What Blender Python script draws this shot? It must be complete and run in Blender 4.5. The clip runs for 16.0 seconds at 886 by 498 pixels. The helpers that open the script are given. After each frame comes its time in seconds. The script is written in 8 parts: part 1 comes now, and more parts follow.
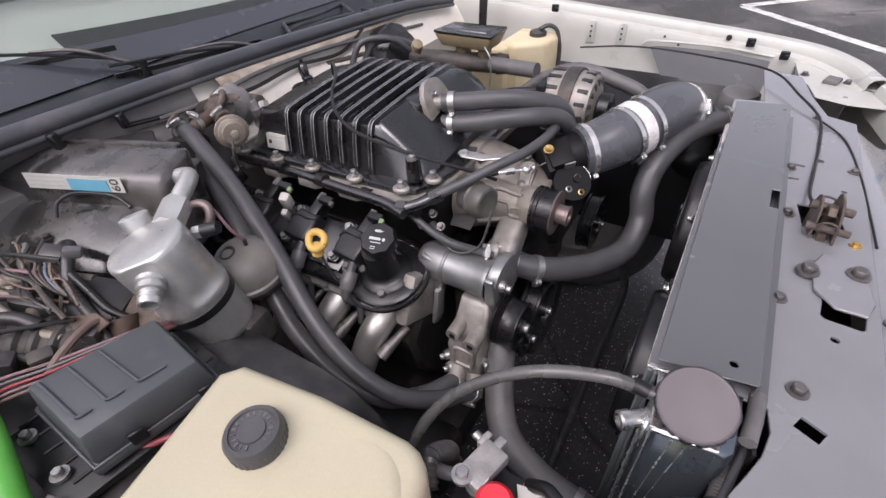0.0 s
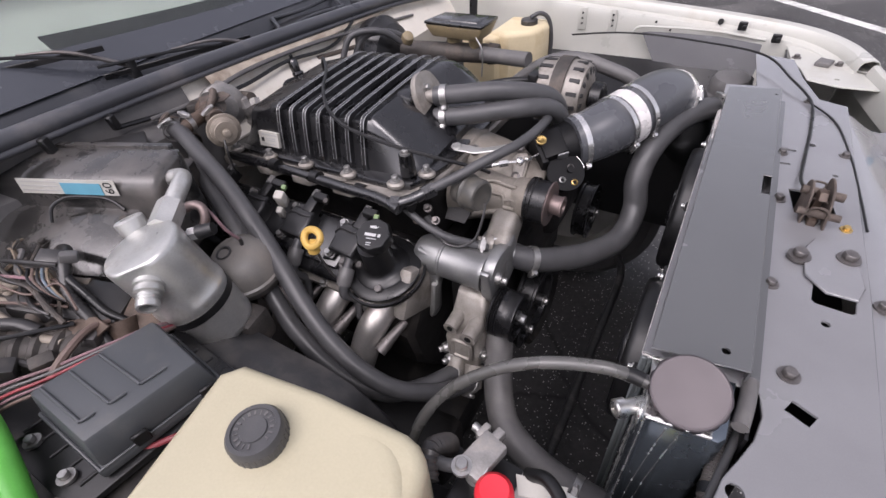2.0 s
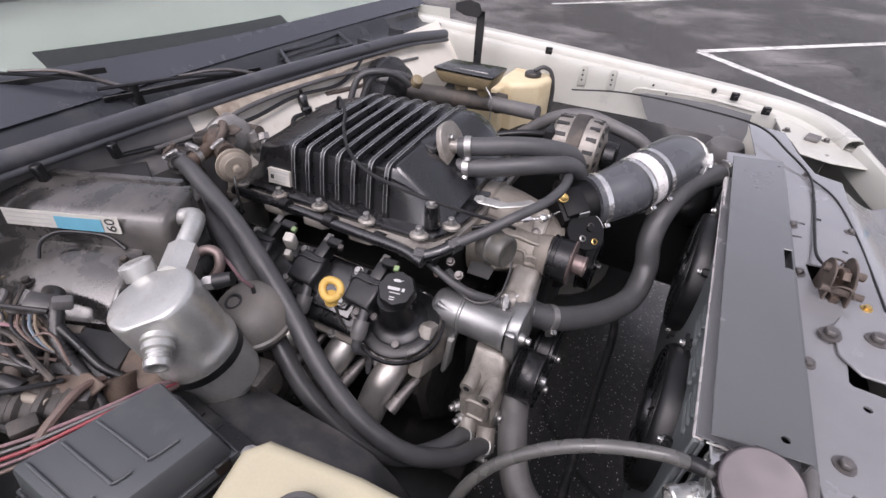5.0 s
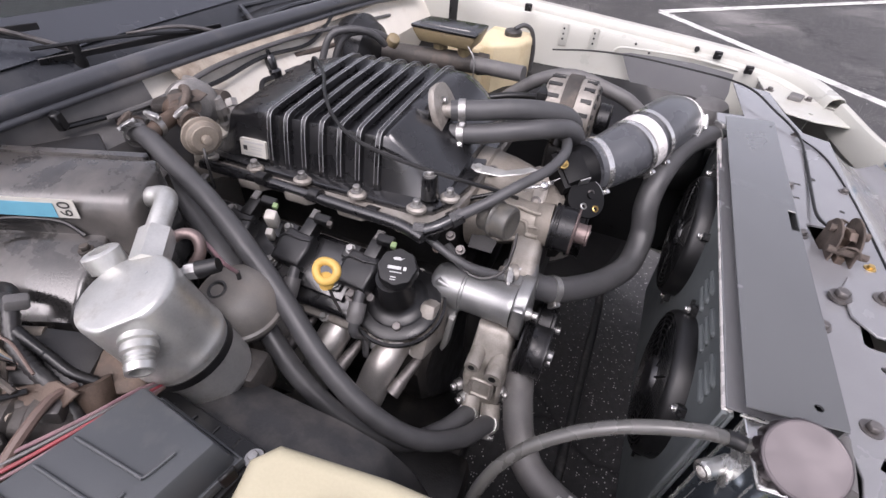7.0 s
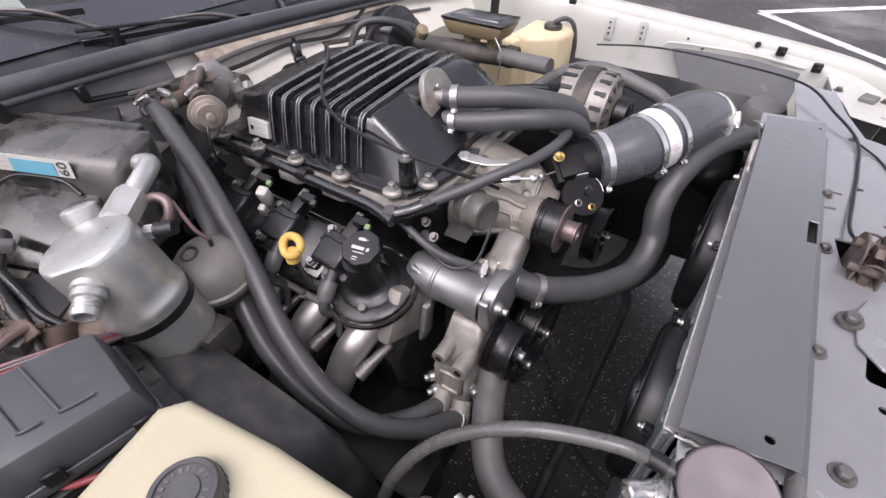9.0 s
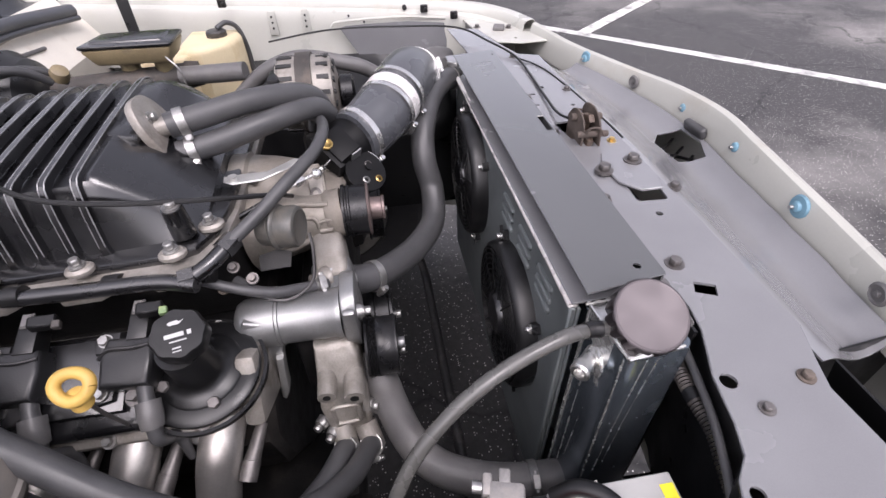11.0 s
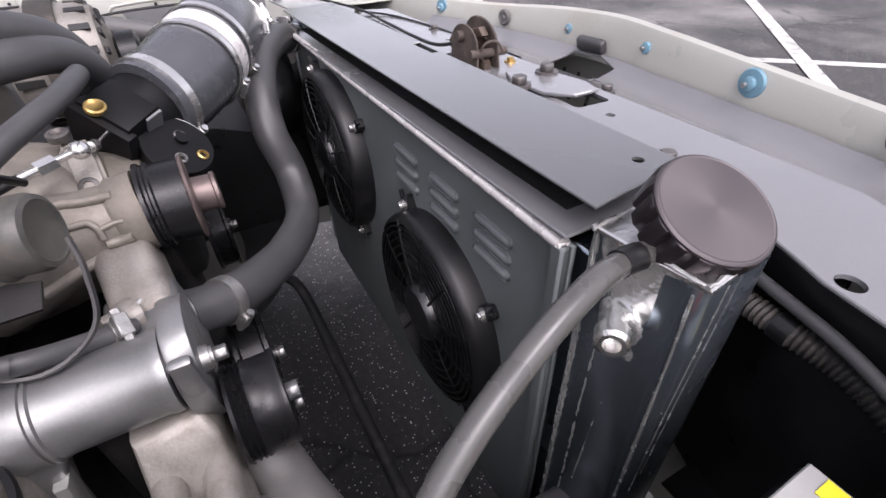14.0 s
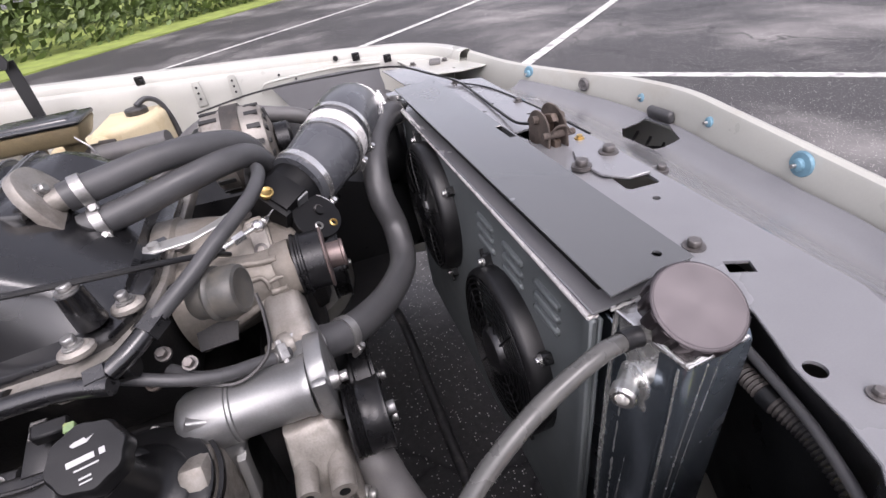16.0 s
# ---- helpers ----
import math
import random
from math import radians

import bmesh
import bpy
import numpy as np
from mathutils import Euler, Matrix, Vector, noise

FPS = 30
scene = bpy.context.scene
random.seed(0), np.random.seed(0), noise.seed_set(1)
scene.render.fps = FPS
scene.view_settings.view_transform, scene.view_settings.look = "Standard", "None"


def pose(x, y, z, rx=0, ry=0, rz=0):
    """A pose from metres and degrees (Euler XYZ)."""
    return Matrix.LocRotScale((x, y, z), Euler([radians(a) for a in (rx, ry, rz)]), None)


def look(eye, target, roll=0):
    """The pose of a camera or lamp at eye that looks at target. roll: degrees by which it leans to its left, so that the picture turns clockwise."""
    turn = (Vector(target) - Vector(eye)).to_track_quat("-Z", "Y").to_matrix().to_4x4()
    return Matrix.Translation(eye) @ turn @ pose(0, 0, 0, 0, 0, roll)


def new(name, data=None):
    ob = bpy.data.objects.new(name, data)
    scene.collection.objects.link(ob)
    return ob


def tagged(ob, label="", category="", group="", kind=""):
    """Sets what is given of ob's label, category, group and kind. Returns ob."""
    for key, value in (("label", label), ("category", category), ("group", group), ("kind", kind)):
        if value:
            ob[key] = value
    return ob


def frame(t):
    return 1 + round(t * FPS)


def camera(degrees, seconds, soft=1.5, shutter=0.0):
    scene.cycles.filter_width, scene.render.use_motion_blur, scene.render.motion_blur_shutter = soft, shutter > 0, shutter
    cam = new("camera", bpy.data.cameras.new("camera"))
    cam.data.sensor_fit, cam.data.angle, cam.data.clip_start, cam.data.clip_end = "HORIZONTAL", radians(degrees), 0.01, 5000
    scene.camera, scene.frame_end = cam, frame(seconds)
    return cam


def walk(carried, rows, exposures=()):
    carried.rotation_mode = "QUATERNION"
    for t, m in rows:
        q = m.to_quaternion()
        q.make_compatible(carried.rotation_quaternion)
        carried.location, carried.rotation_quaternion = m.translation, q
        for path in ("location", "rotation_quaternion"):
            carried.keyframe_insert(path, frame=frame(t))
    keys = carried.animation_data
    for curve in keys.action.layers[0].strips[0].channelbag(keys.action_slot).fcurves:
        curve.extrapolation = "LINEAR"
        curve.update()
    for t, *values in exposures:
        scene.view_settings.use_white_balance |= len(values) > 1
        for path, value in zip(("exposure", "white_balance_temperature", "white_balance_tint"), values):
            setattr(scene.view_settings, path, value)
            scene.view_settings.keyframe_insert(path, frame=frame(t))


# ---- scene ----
cam = camera(87.9, 16.0)
PATH = [
    (0, (0.136, 0.124, 1.263), (-0.718, 1.396, -0.023), -3.8),
    (0.5, (0.139, 0.123, 1.264), (-0.731, 1.397, -0.009), -5.0),
    (1, (0.141, 0.125, 1.266), (-0.716, 1.377, -0.037), -4.9),
    (1.5, (0.141, 0.125, 1.27), (-0.716, 1.376, -0.034), -5.4),
    (2, (0.139, 0.127, 1.27), (-0.694, 1.378, -0.049), -5.2),
    (2.5, (0.144, 0.129, 1.27), (-0.682, 1.395, -0.04), -5.8),
    (3, (0.14, 0.124, 1.277), (-0.694, 1.394, -0.023), -6.3),
    (3.5, (0.13, 0.121, 1.28), (-0.689, 1.404, -0.017), -6.3),
    (4, (0.126, 0.122, 1.277), (-0.692, 1.412, -0.014), -3.7),
    (4.2, (0.123, 0.119, 1.286), (-0.72, 1.468, 0.075), -1.5),
    (6.3, (-0.115, 0.125, 1.272), (-0.639, 1.594, 0.021), 5.9),
    (6.5, (-0.094, 0.126, 1.267), (-0.629, 1.571, -0.008), 5.0),
    (7, (-0.03, 0.134, 1.261), (-0.58, 1.529, -0.063), 3.4),
    (7.5, (0.041, 0.171, 1.247), (-0.64, 1.484, -0.099), 1.6),
    (8, (0.094, 0.195, 1.244), (-0.705, 1.459, -0.085), 0.3),
    (8.2, (0.101, 0.197, 1.242), (-0.733, 1.434, -0.09), 0.1),
    (10.3, (0.015, 0.195, 1.234), (-0.613, 1.619, -0.022), -2.0),
    (10.5, (-0.022, 0.202, 1.211), (-0.285, 1.723, -0.061), -2.5),
    (11, (-0.024, 0.184, 1.198), (0.2, 1.683, -0.106), -1.5),
    (11.5, (0.013, 0.195, 1.176), (0.449, 1.683, -0.088), -5.0),
    (12, (0.031, 0.28, 1.055), (0.717, 1.72, -0.152), -2.4),
    (12.5, (0.01, 0.27, 1.031), (0.732, 1.656, -0.218), 0.8),
    (13, (-0.004, 0.299, 1.031), (0.904, 1.623, -0.161), 1.9),
    (13.5, (-0.032, 0.315, 1.024), (0.759, 1.731, -0.147), -0.0),
    (14, (-0.022, 0.313, 1.019), (0.725, 1.707, -0.204), -2.2),
    (14.5, (-0.013, 0.296, 1.019), (0.679, 1.724, -0.198), -1.3),
    (15, (-0.009, 0.289, 1.061), (0.676, 1.767, -0.1), -6.1),
    (15.5, (-0.011, 0.274, 1.068), (0.635, 1.763, -0.101), -4.3),
    (16, (-0.023, 0.241, 1.12), (0.373, 1.845, -0.008), -8.8),
]
walk(cam, [(t, look(eye, target, roll)) for t, eye, target, roll in PATH], [(0, 0.66, 6350, 22), (4.2, 0.66, 6350, 22), (6.5, 0.90, 6350, 22), (16, 0.92, 6350, 22)])

# ---- light ----
world = bpy.data.worlds.new("overcast_sky")
scene.world = world
world.use_nodes = True
wn, wl = world.node_tree.nodes, world.node_tree.links
sky = wn.new("ShaderNodeTexSky")
sky.sky_type = "NISHITA"
sky.sun_disc = False
sky.sun_elevation, sky.sun_rotation = radians(52), radians(200)
sky.air_density, sky.dust_density, sky.ozone_density = 1.0, 4.0, 1.0
wash = wn.new("ShaderNodeHueSaturation")
wash.inputs["Saturation"].default_value = 0.25
wl.new(sky.outputs[0], wash.inputs["Color"])
wl.new(wash.outputs[0], wn["Background"].inputs[0])
wn["Background"].inputs[1].default_value = 0.15
sun = new("sun", bpy.data.lights.new("sun", "SUN"))
sun.data.energy, sun.data.angle, sun.data.color = 1.0, radians(25), (1.0, 0.97, 0.93)
sun.matrix_world = look((0, 0, 5), (-2.1, 2.2, 0))


# ---- materials ----
def material(name, base, rough=0.5, metal=0.0, vary=0.25, scale=30.0, bump=0.1, fine=400.0, dirt=None, dirt_amount=0.0, coat=0.0, dirt_scale=9.0):
    """Base colour broken up at two scales, worn roughness, fine relief, and patches of dirt of another colour."""
    m = bpy.data.materials.new(name)
    m.use_nodes = True
    n, l = m.node_tree.nodes, m.node_tree.links
    b = n["Principled BSDF"]
    geo = n.new("ShaderNodeNewGeometry")
    big = n.new("ShaderNodeTexNoise")
    big.inputs["Scale"].default_value, big.inputs["Detail"].default_value = scale, 5.0
    small = n.new("ShaderNodeTexNoise")
    small.inputs["Scale"].default_value, small.inputs["Detail"].default_value = fine, 3.0
    for t in (big, small):
        l.new(geo.outputs["Position"], t.inputs["Vector"])
    mix = n.new("ShaderNodeMix")
    mix.data_type = "RGBA"
    mix.inputs[6].default_value = (*[c * (1 - vary) for c in base], 1)
    mix.inputs[7].default_value = (*[min(1.0, c * (1 + vary)) for c in base], 1)
    add = n.new("ShaderNodeMath")
    add.operation = "MULTIPLY_ADD"
    add.inputs[1].default_value = 0.35
    l.new(small.outputs[0], add.inputs[0])
    l.new(big.outputs[0], add.inputs[2])
    sub = n.new("ShaderNodeMapRange")
    sub.inputs[1].default_value, sub.inputs[2].default_value = 0.4, 0.95
    l.new(add.outputs[0], sub.inputs[0])
    l.new(sub.outputs[0], mix.inputs[0])
    colour = mix.outputs[2]
    r = n.new("ShaderNodeMapRange")
    r.inputs[1].default_value, r.inputs[2].default_value = 0.3, 0.7
    r.inputs[3].default_value, r.inputs[4].default_value = max(0.02, rough - 0.1), min(1.0, rough + 0.1)
    l.new(big.outputs[0], r.inputs[0])
    roughness = r.outputs[0]
    if dirt:
        patch = n.new("ShaderNodeTexNoise")
        patch.inputs["Scale"].default_value, patch.inputs["Detail"].default_value = dirt_scale, 8.0
        patch.inputs["Roughness"].default_value = 0.65
        l.new(geo.outputs["Position"], patch.inputs["Vector"])
        edge = n.new("ShaderNodeMapRange")
        edge.inputs[1].default_value, edge.inputs[2].default_value = 0.62 - 0.3 * dirt_amount, 0.78 - 0.2 * dirt_amount
        edge.inputs[4].default_value = 0.5 + 0.4 * dirt_amount
        l.new(patch.outputs[0], edge.inputs[0])
        over = n.new("ShaderNodeMix")
        over.data_type = "RGBA"
        l.new(edge.outputs[0], over.inputs[0])
        l.new(colour, over.inputs[6])
        over.inputs[7].default_value = (*dirt, 1)
        colour = over.outputs[2]
        dull = n.new("ShaderNodeMix")
        l.new(edge.outputs[0], dull.inputs[0])
        l.new(roughness, dull.inputs[2])
        dull.inputs[3].default_value = 0.85
        roughness = dull.outputs[0]
    l.new(colour, b.inputs["Base Color"])
    l.new(roughness, b.inputs["Roughness"])
    b.inputs["Metallic"].default_value = metal
    b.inputs["Coat Weight"].default_value = coat
    b.inputs["Coat Roughness"].default_value = max(0.08, rough * 0.8)
    if bump:
        bp = n.new("ShaderNodeBump")
        bp.inputs["Strength"].default_value, bp.inputs["Distance"].default_value = bump, 0.002
        l.new(add.outputs[0], bp.inputs["Height"])
        l.new(bp.outputs[0], b.inputs["Normal"])
    return m


DUST = (0.30, 0.26, 0.21)
RUST = (0.24, 0.12, 0.06)
def asphalt(name):
    """Dark binder with pale stones that stand out one by one, paler worn patches and hairline cracks."""
    m = material(name, (0.044, 0.042, 0.042), 0.6, 0, 0.5, 55, 0.9, 500, (0.345, 0.332, 0.318), 0.45, dirt_scale=0.45)
    n, l = m.node_tree.nodes, m.node_tree.links
    b = n["Principled BSDF"]
    geo = n.new("ShaderNodeNewGeometry")
    cell = n.new("ShaderNodeTexVoronoi")
    cell.inputs["Scale"].default_value = 150
    l.new(geo.outputs["Position"], cell.inputs["Vector"])
    near = n.new("ShaderNodeMapRange")
    near.inputs[1].default_value, near.inputs[2].default_value = 0.34, 0.22
    l.new(cell.outputs["Distance"], near.inputs[0])
    sep = n.new("ShaderNodeSeparateColor")
    l.new(cell.outputs["Color"], sep.inputs[0])
    pick = n.new("ShaderNodeMapRange")
    pick.inputs[1].default_value, pick.inputs[2].default_value = 0.76, 0.92
    l.new(sep.outputs[0], pick.inputs[0])
    both = n.new("ShaderNodeMath")
    both.operation = "MULTIPLY"
    l.new(near.outputs[0], both.inputs[0])
    l.new(pick.outputs[0], both.inputs[1])
    crack = n.new("ShaderNodeTexVoronoi")
    crack.feature = "DISTANCE_TO_EDGE"
    crack.inputs["Scale"].default_value = 0.55
    bend = n.new("ShaderNodeTexNoise")
    bend.inputs["Scale"].default_value, bend.inputs["Detail"].default_value = 3.0, 6.0
    l.new(geo.outputs["Position"], bend.inputs["Vector"])
    warp = n.new("ShaderNodeVectorMath")
    warp.operation = "MULTIPLY_ADD"
    warp.inputs[1].default_value = (0.5, 0.5, 0.5)
    l.new(bend.outputs["Color"], warp.inputs[0])
    l.new(geo.outputs["Position"], warp.inputs[2])
    l.new(warp.outputs[0], crack.inputs["Vector"])
    thin = n.new("ShaderNodeMapRange")
    thin.inputs[1].default_value, thin.inputs[2].default_value, thin.inputs[3].default_value, thin.inputs[4].default_value = 0.0, 0.010, 0.30, 1.0
    l.new(crack.outputs["Distance"], thin.inputs[0])
    old = b.inputs["Base Color"].links[0].from_socket
    dark = n.new("ShaderNodeVectorMath")
    dark.operation = "MULTIPLY"
    l.new(old, dark.inputs[0])
    l.new(thin.outputs[0], dark.inputs[1])
    mix = n.new("ShaderNodeMix")
    mix.data_type = "RGBA"
    l.new(both.outputs[0], mix.inputs[0])
    l.new(dark.outputs[0], mix.inputs[6])
    mix.inputs[7].default_value = (0.80, 0.77, 0.73, 1)
    l.new(mix.outputs[2], b.inputs["Base Color"])
    return m


M_asphalt = asphalt("asphalt")
M_line = material("road_paint", (0.66, 0.66, 0.63), 0.7, 0, 0.15, 40, 0.3, 300, (0.17, 0.168, 0.165), 0.62, dirt_scale=8)
M_can = material("handled_aluminium", (0.55, 0.55, 0.53), 0.36, 0.75, 0.16, 18, 0.12, 350, (0.30, 0.275, 0.24), 0.28, dirt_scale=22)
M_beadbright = material("fresh_weld_metal", (0.70, 0.71, 0.69), 0.24, 0.8, 0.2, 60, 0.7, 180)
M_white = material("white_car_paint", (0.44, 0.44, 0.40), 0.35, 0, 0.06, 8, 0.02, 300, (0.38, 0.34, 0.28), 0.2, coat=0.3)
M_whitedirty = material("dirty_cream_paint", (0.74, 0.70, 0.62), 0.5, 0, 0.08, 12, 0.1, 300, (0.40, 0.29, 0.19), 0.18, dirt_scale=7)
M_satin = material("satin_black_paint", (0.185, 0.186, 0.192), 0.20, 0.0, 0.10, 9, 0.04, 700, coat=0.9)
M_panel = material("black_coated_sheet", (0.088, 0.091, 0.092), 0.20, 0.0, 0.06, 6, 0.04, 1200, coat=1.0)
M_black = material("black_plastic", (0.006, 0.006, 0.0065), 0.36, 0, 0.3, 25, 0.15, 500, (0.03, 0.028, 0.027), 0.12)
M_blackgloss = material("black_powder_coat", (0.007, 0.007, 0.008), 0.27, 0.0, 0.25, 20, 0.10, 600, (0.022, 0.022, 0.022), 0.10, coat=0.6)
M_blackgloss.node_tree.nodes["Principled BSDF"].inputs["Specular IOR Level"].default_value = 0.8
M_dusty = material("dusty_black_plastic", (0.024, 0.023, 0.023), 0.36, 0, 0.3, 14, 0.2, 500, (0.115, 0.10, 0.088), 0.4, dirt_scale=11)
M_grimy = material("grimy_dark_metal", (0.05, 0.045, 0.041), 0.6, 0.2, 0.5, 25, 0.5, 300, (0.17, 0.14, 0.115), 0.45, dirt_scale=16)
M_rubber = material("black_rubber", (0.058, 0.058, 0.060), 0.42, 0, 0.2, 30, 0.12, 700, (0.10, 0.097, 0.095), 0.25)
M_rubbergrey = material("dusty_rubber", (0.105, 0.102, 0.101), 0.45, 0, 0.2, 30, 0.2, 600, (0.18, 0.17, 0.16), 0.3)
M_silicone = material("grey_black_silicone", (0.070, 0.073, 0.080), 0.27, 0, 0.10, 12, 0.04, 600, (0.15, 0.15, 0.155), 0.2, coat=0.3)
M_cast = material("cast_aluminium", (0.285, 0.266, 0.241), 0.48, 0.45, 0.25, 38, 0.55, 380, (0.12, 0.097, 0.076), 0.36, dirt_scale=21)
M_alu = material("machined_aluminium", (0.335, 0.337, 0.34), 0.38, 0.75, 0.16, 30, 0.2, 700, (0.26, 0.24, 0.22), 0.28, dirt_scale=18)
M_aludull = material("dull_aluminium", (0.56, 0.56, 0.54), 0.38, 0.7, 0.12, 25, 0.25, 500, (0.33, 0.30, 0.27), 0.25)
M_weld = material("welded_bright_aluminium", (0.74, 0.73, 0.71), 0.3, 0.95, 0.2, 60, 0.9, 150)
M_tank = material("mill_finish_aluminium", (0.165, 0.195, 0.225), 0.22, 0.85, 0.28, 7, 0.06, 300, (0.6, 0.6, 0.6), 0.14, dirt_scale=5)
M_snout = material("stained_snout_casting", (0.262, 0.238, 0.206), 0.5, 0.35, 0.25, 34, 0.5, 260, (0.13, 0.105, 0.083), 0.42, dirt_scale=17)
M_deep = material("dead_black_coating", (0.0045, 0.0045, 0.005), 0.5, 0, 0.3, 30, 0.1, 500, (0.02, 0.019, 0.018), 0.1)
M_deep.node_tree.nodes["Principled BSDF"].inputs["Specular IOR Level"].default_value = 0.22
M_seal = material("weathered_seal_rubber", (0.052, 0.054, 0.061), 0.36, 0, 0.2, 9, 0.06, 500, (0.13, 0.12, 0.115), 0.25, coat=0.3)
M_frit = material("black_glass_border", (0.042, 0.046, 0.055), 0.26, 0, 0.12, 4, 0.02, 700, (0.065, 0.069, 0.076), 0.05, coat=0.8, dirt_scale=6)
M_ball = material("dusty_tank_plastic", (0.125, 0.118, 0.108), 0.45, 0, 0.25, 16, 0.1, 500, (0.21, 0.185, 0.16), 0.5, dirt_scale=14)
M_can_dirty = material("oily_grey_canister", (0.072, 0.071, 0.066), 0.36, 0.2, 0.3, 22, 0.15, 400, (0.155, 0.138, 0.112), 0.45, dirt_scale=26)
M_shroud = material("etched_shroud_aluminium", (0.155, 0.172, 0.175), 0.5, 0.35, 0.12, 14, 0.05, 500, (0.22, 0.23, 0.225), 0.15, dirt_scale=9)
M_turned = material("smooth_turned_aluminium", (0.275, 0.277, 0.276), 0.36, 0.7, 0.18, 22, 0.03, 500, (0.22, 0.205, 0.185), 0.3, dirt_scale=15)
M_steel = material("zinc_steel", (0.38, 0.375, 0.365), 0.36, 0.85, 0.3, 60, 0.25, 500, (0.16, 0.145, 0.13), 0.3, dirt_scale=40)
# grey for the highlights painted along the cover ribs
M_ribedge = material("rib_highlight_grey", (0.27, 0.27, 0.275), 0.4, 0.5, 0.3, 60, 0.1, 500)
M_chrome = material("polished_clamp_steel", (0.78, 0.77, 0.75), 0.22, 0.9, 0.08, 30, 0.06, 400, (0.35, 0.3, 0.25), 0.1)
M_brass = material("brass", (0.62, 0.43, 0.16), 0.35, 0.9, 0.2, 60, 0.2, 400)
M_rust = material("rusty_steel", (0.10, 0.08, 0.068), 0.75, 0.3, 0.5, 40, 0.7, 400, (0.18, 0.15, 0.125), 0.4, dirt_scale=30)
M_bolt = material("dark_bolt_steel", (0.16, 0.15, 0.145), 0.45, 0.7, 0.3, 80, 0.2, 400, (0.2, 0.15, 0.12), 0.2)
M_block = material("dark_engine_casting", (0.011, 0.0105, 0.0105), 0.5, 0.2, 0.4, 30, 0.5, 300, (0.07, 0.06, 0.052), 0.3)
M_header = material("stainless_header", (0.56, 0.54, 0.515), 0.42, 0.85, 0.18, 20, 0.2, 300, (0.30, 0.25, 0.21), 0.25)
M_pulley = material("pulley_black", (0.012, 0.012, 0.013), 0.3, 0.3, 0.3, 30, 0.05, 500, (0.05, 0.045, 0.04), 0.12)
M_hub = material("brownish_steel_hub", (0.20, 0.155, 0.145), 0.45, 0.7, 0.2, 50, 0.1, 400)
M_cap = material("bronze_grey_anodised", (0.100, 0.089, 0.093), 0.46, 0.75, 0.015, 20, 0.01, 900)
M_cap.node_tree.nodes["Principled BSDF"].inputs["Anisotropic"].default_value = 0.35
turned = M_cap.node_tree.nodes.new("ShaderNodeTangent")
turned.direction_type, turned.axis = "RADIAL", "Z"
M_cap.node_tree.links.new(turned.outputs[0], M_cap.node_tree.nodes["Principled BSDF"].inputs["Tangent"])
M_capedge = material("dark_anodised_rim", (0.05, 0.042, 0.045), 0.35, 0.7, 0.2, 30, 0.05, 500)
M_hdpe = material("aged_translucent_plastic", (0.42, 0.385, 0.272), 0.38, 0, 0.10, 6, 0.18, 350, (0.34, 0.28, 0.18), 0.22, dirt_scale=11)
M_yellowed = material("yellowed_tank_plastic", (0.60, 0.51, 0.33), 0.5, 0, 0.15, 9, 0.1, 300, (0.40, 0.28, 0.14), 0.25, dirt_scale=9)
M_amber = material("amber_reservoir_plastic", (0.22, 0.175, 0.10), 0.4, 0, 0.3, 14, 0.1, 300, (0.13, 0.105, 0.075), 0.4, dirt_scale=12)
M_grey = material("grey_box_plastic", (0.058, 0.063, 0.068), 0.42, 0, 0.12, 12, 0.1, 900, (0.13, 0.13, 0.125), 0.25)
M_yellow = material("yellow_plastic", (0.52, 0.335, 0.085), 0.45, 0, 0.15, 40, 0.05, 400, (0.3, 0.2, 0.06), 0.15)
M_red = material("red_plastic", (0.72, 0.03, 0.045), 0.4, 0, 0.1, 40, 0.05, 400)
M_green = material("green_rubber", (0.10, 0.42, 0.06), 0.45, 0, 0.15, 30, 0.1, 500)
M_blue = material("blue_plastic_clip", (0.16, 0.30, 0.38), 0.45, 0, 0.15, 60, 0.1, 500, (0.3, 0.33, 0.33), 0.2)
M_pink = material("pink_wire", (0.21, 0.12, 0.135), 0.55, 0, 0.3, 40, 0, 300, (0.16, 0.135, 0.12), 0.5, dirt_scale=30)
M_redwire = material("red_wire", (0.24, 0.035, 0.045), 0.5, 0, 0.2, 40, 0, 300, (0.15, 0.10, 0.09), 0.3, dirt_scale=30)
M_brownwire = material("brown_wire", (0.13, 0.09, 0.075), 0.6, 0, 0.2, 40, 0)
M_bluewire = material("blue_wire", (0.13, 0.165, 0.20), 0.5, 0, 0.2, 40, 0, 300, DUST, 0.3)
M_tanwire = material("tan_wire", (0.20, 0.155, 0.11), 0.55, 0, 0.25, 40, 0.1, 300, (0.16, 0.13, 0.10), 0.35)
M_label = material("paper_label", (0.45, 0.44, 0.40), 0.5, 0, 0.08, 30, 0.02, 300, (0.36, 0.31, 0.24), 0.25, dirt_scale=25)
M_labelblue = material("blue_label_print", (0.11, 0.31, 0.41), 0.5, 0, 0.1, 30, 0, 300, (0.3, 0.33, 0.33), 0.2)
# black of the print, and the painted dark of holes and slots
M_inkhole = material("ink_and_hole_black", (0.02, 0.02, 0.02), 0.6, 0, 0.1, 30, 0)
M_inkwhite = material("white_ink", (0.42, 0.42, 0.42), 0.6, 0, 0.1, 30, 0)
M_labelyellow = material("yellow_label_print", (0.82, 0.72, 0.03), 0.5, 0, 0.05, 30, 0)
M_battop = material("grey_battery_label", (0.36, 0.36, 0.35), 0.4, 0, 0.05, 20, 0.02)
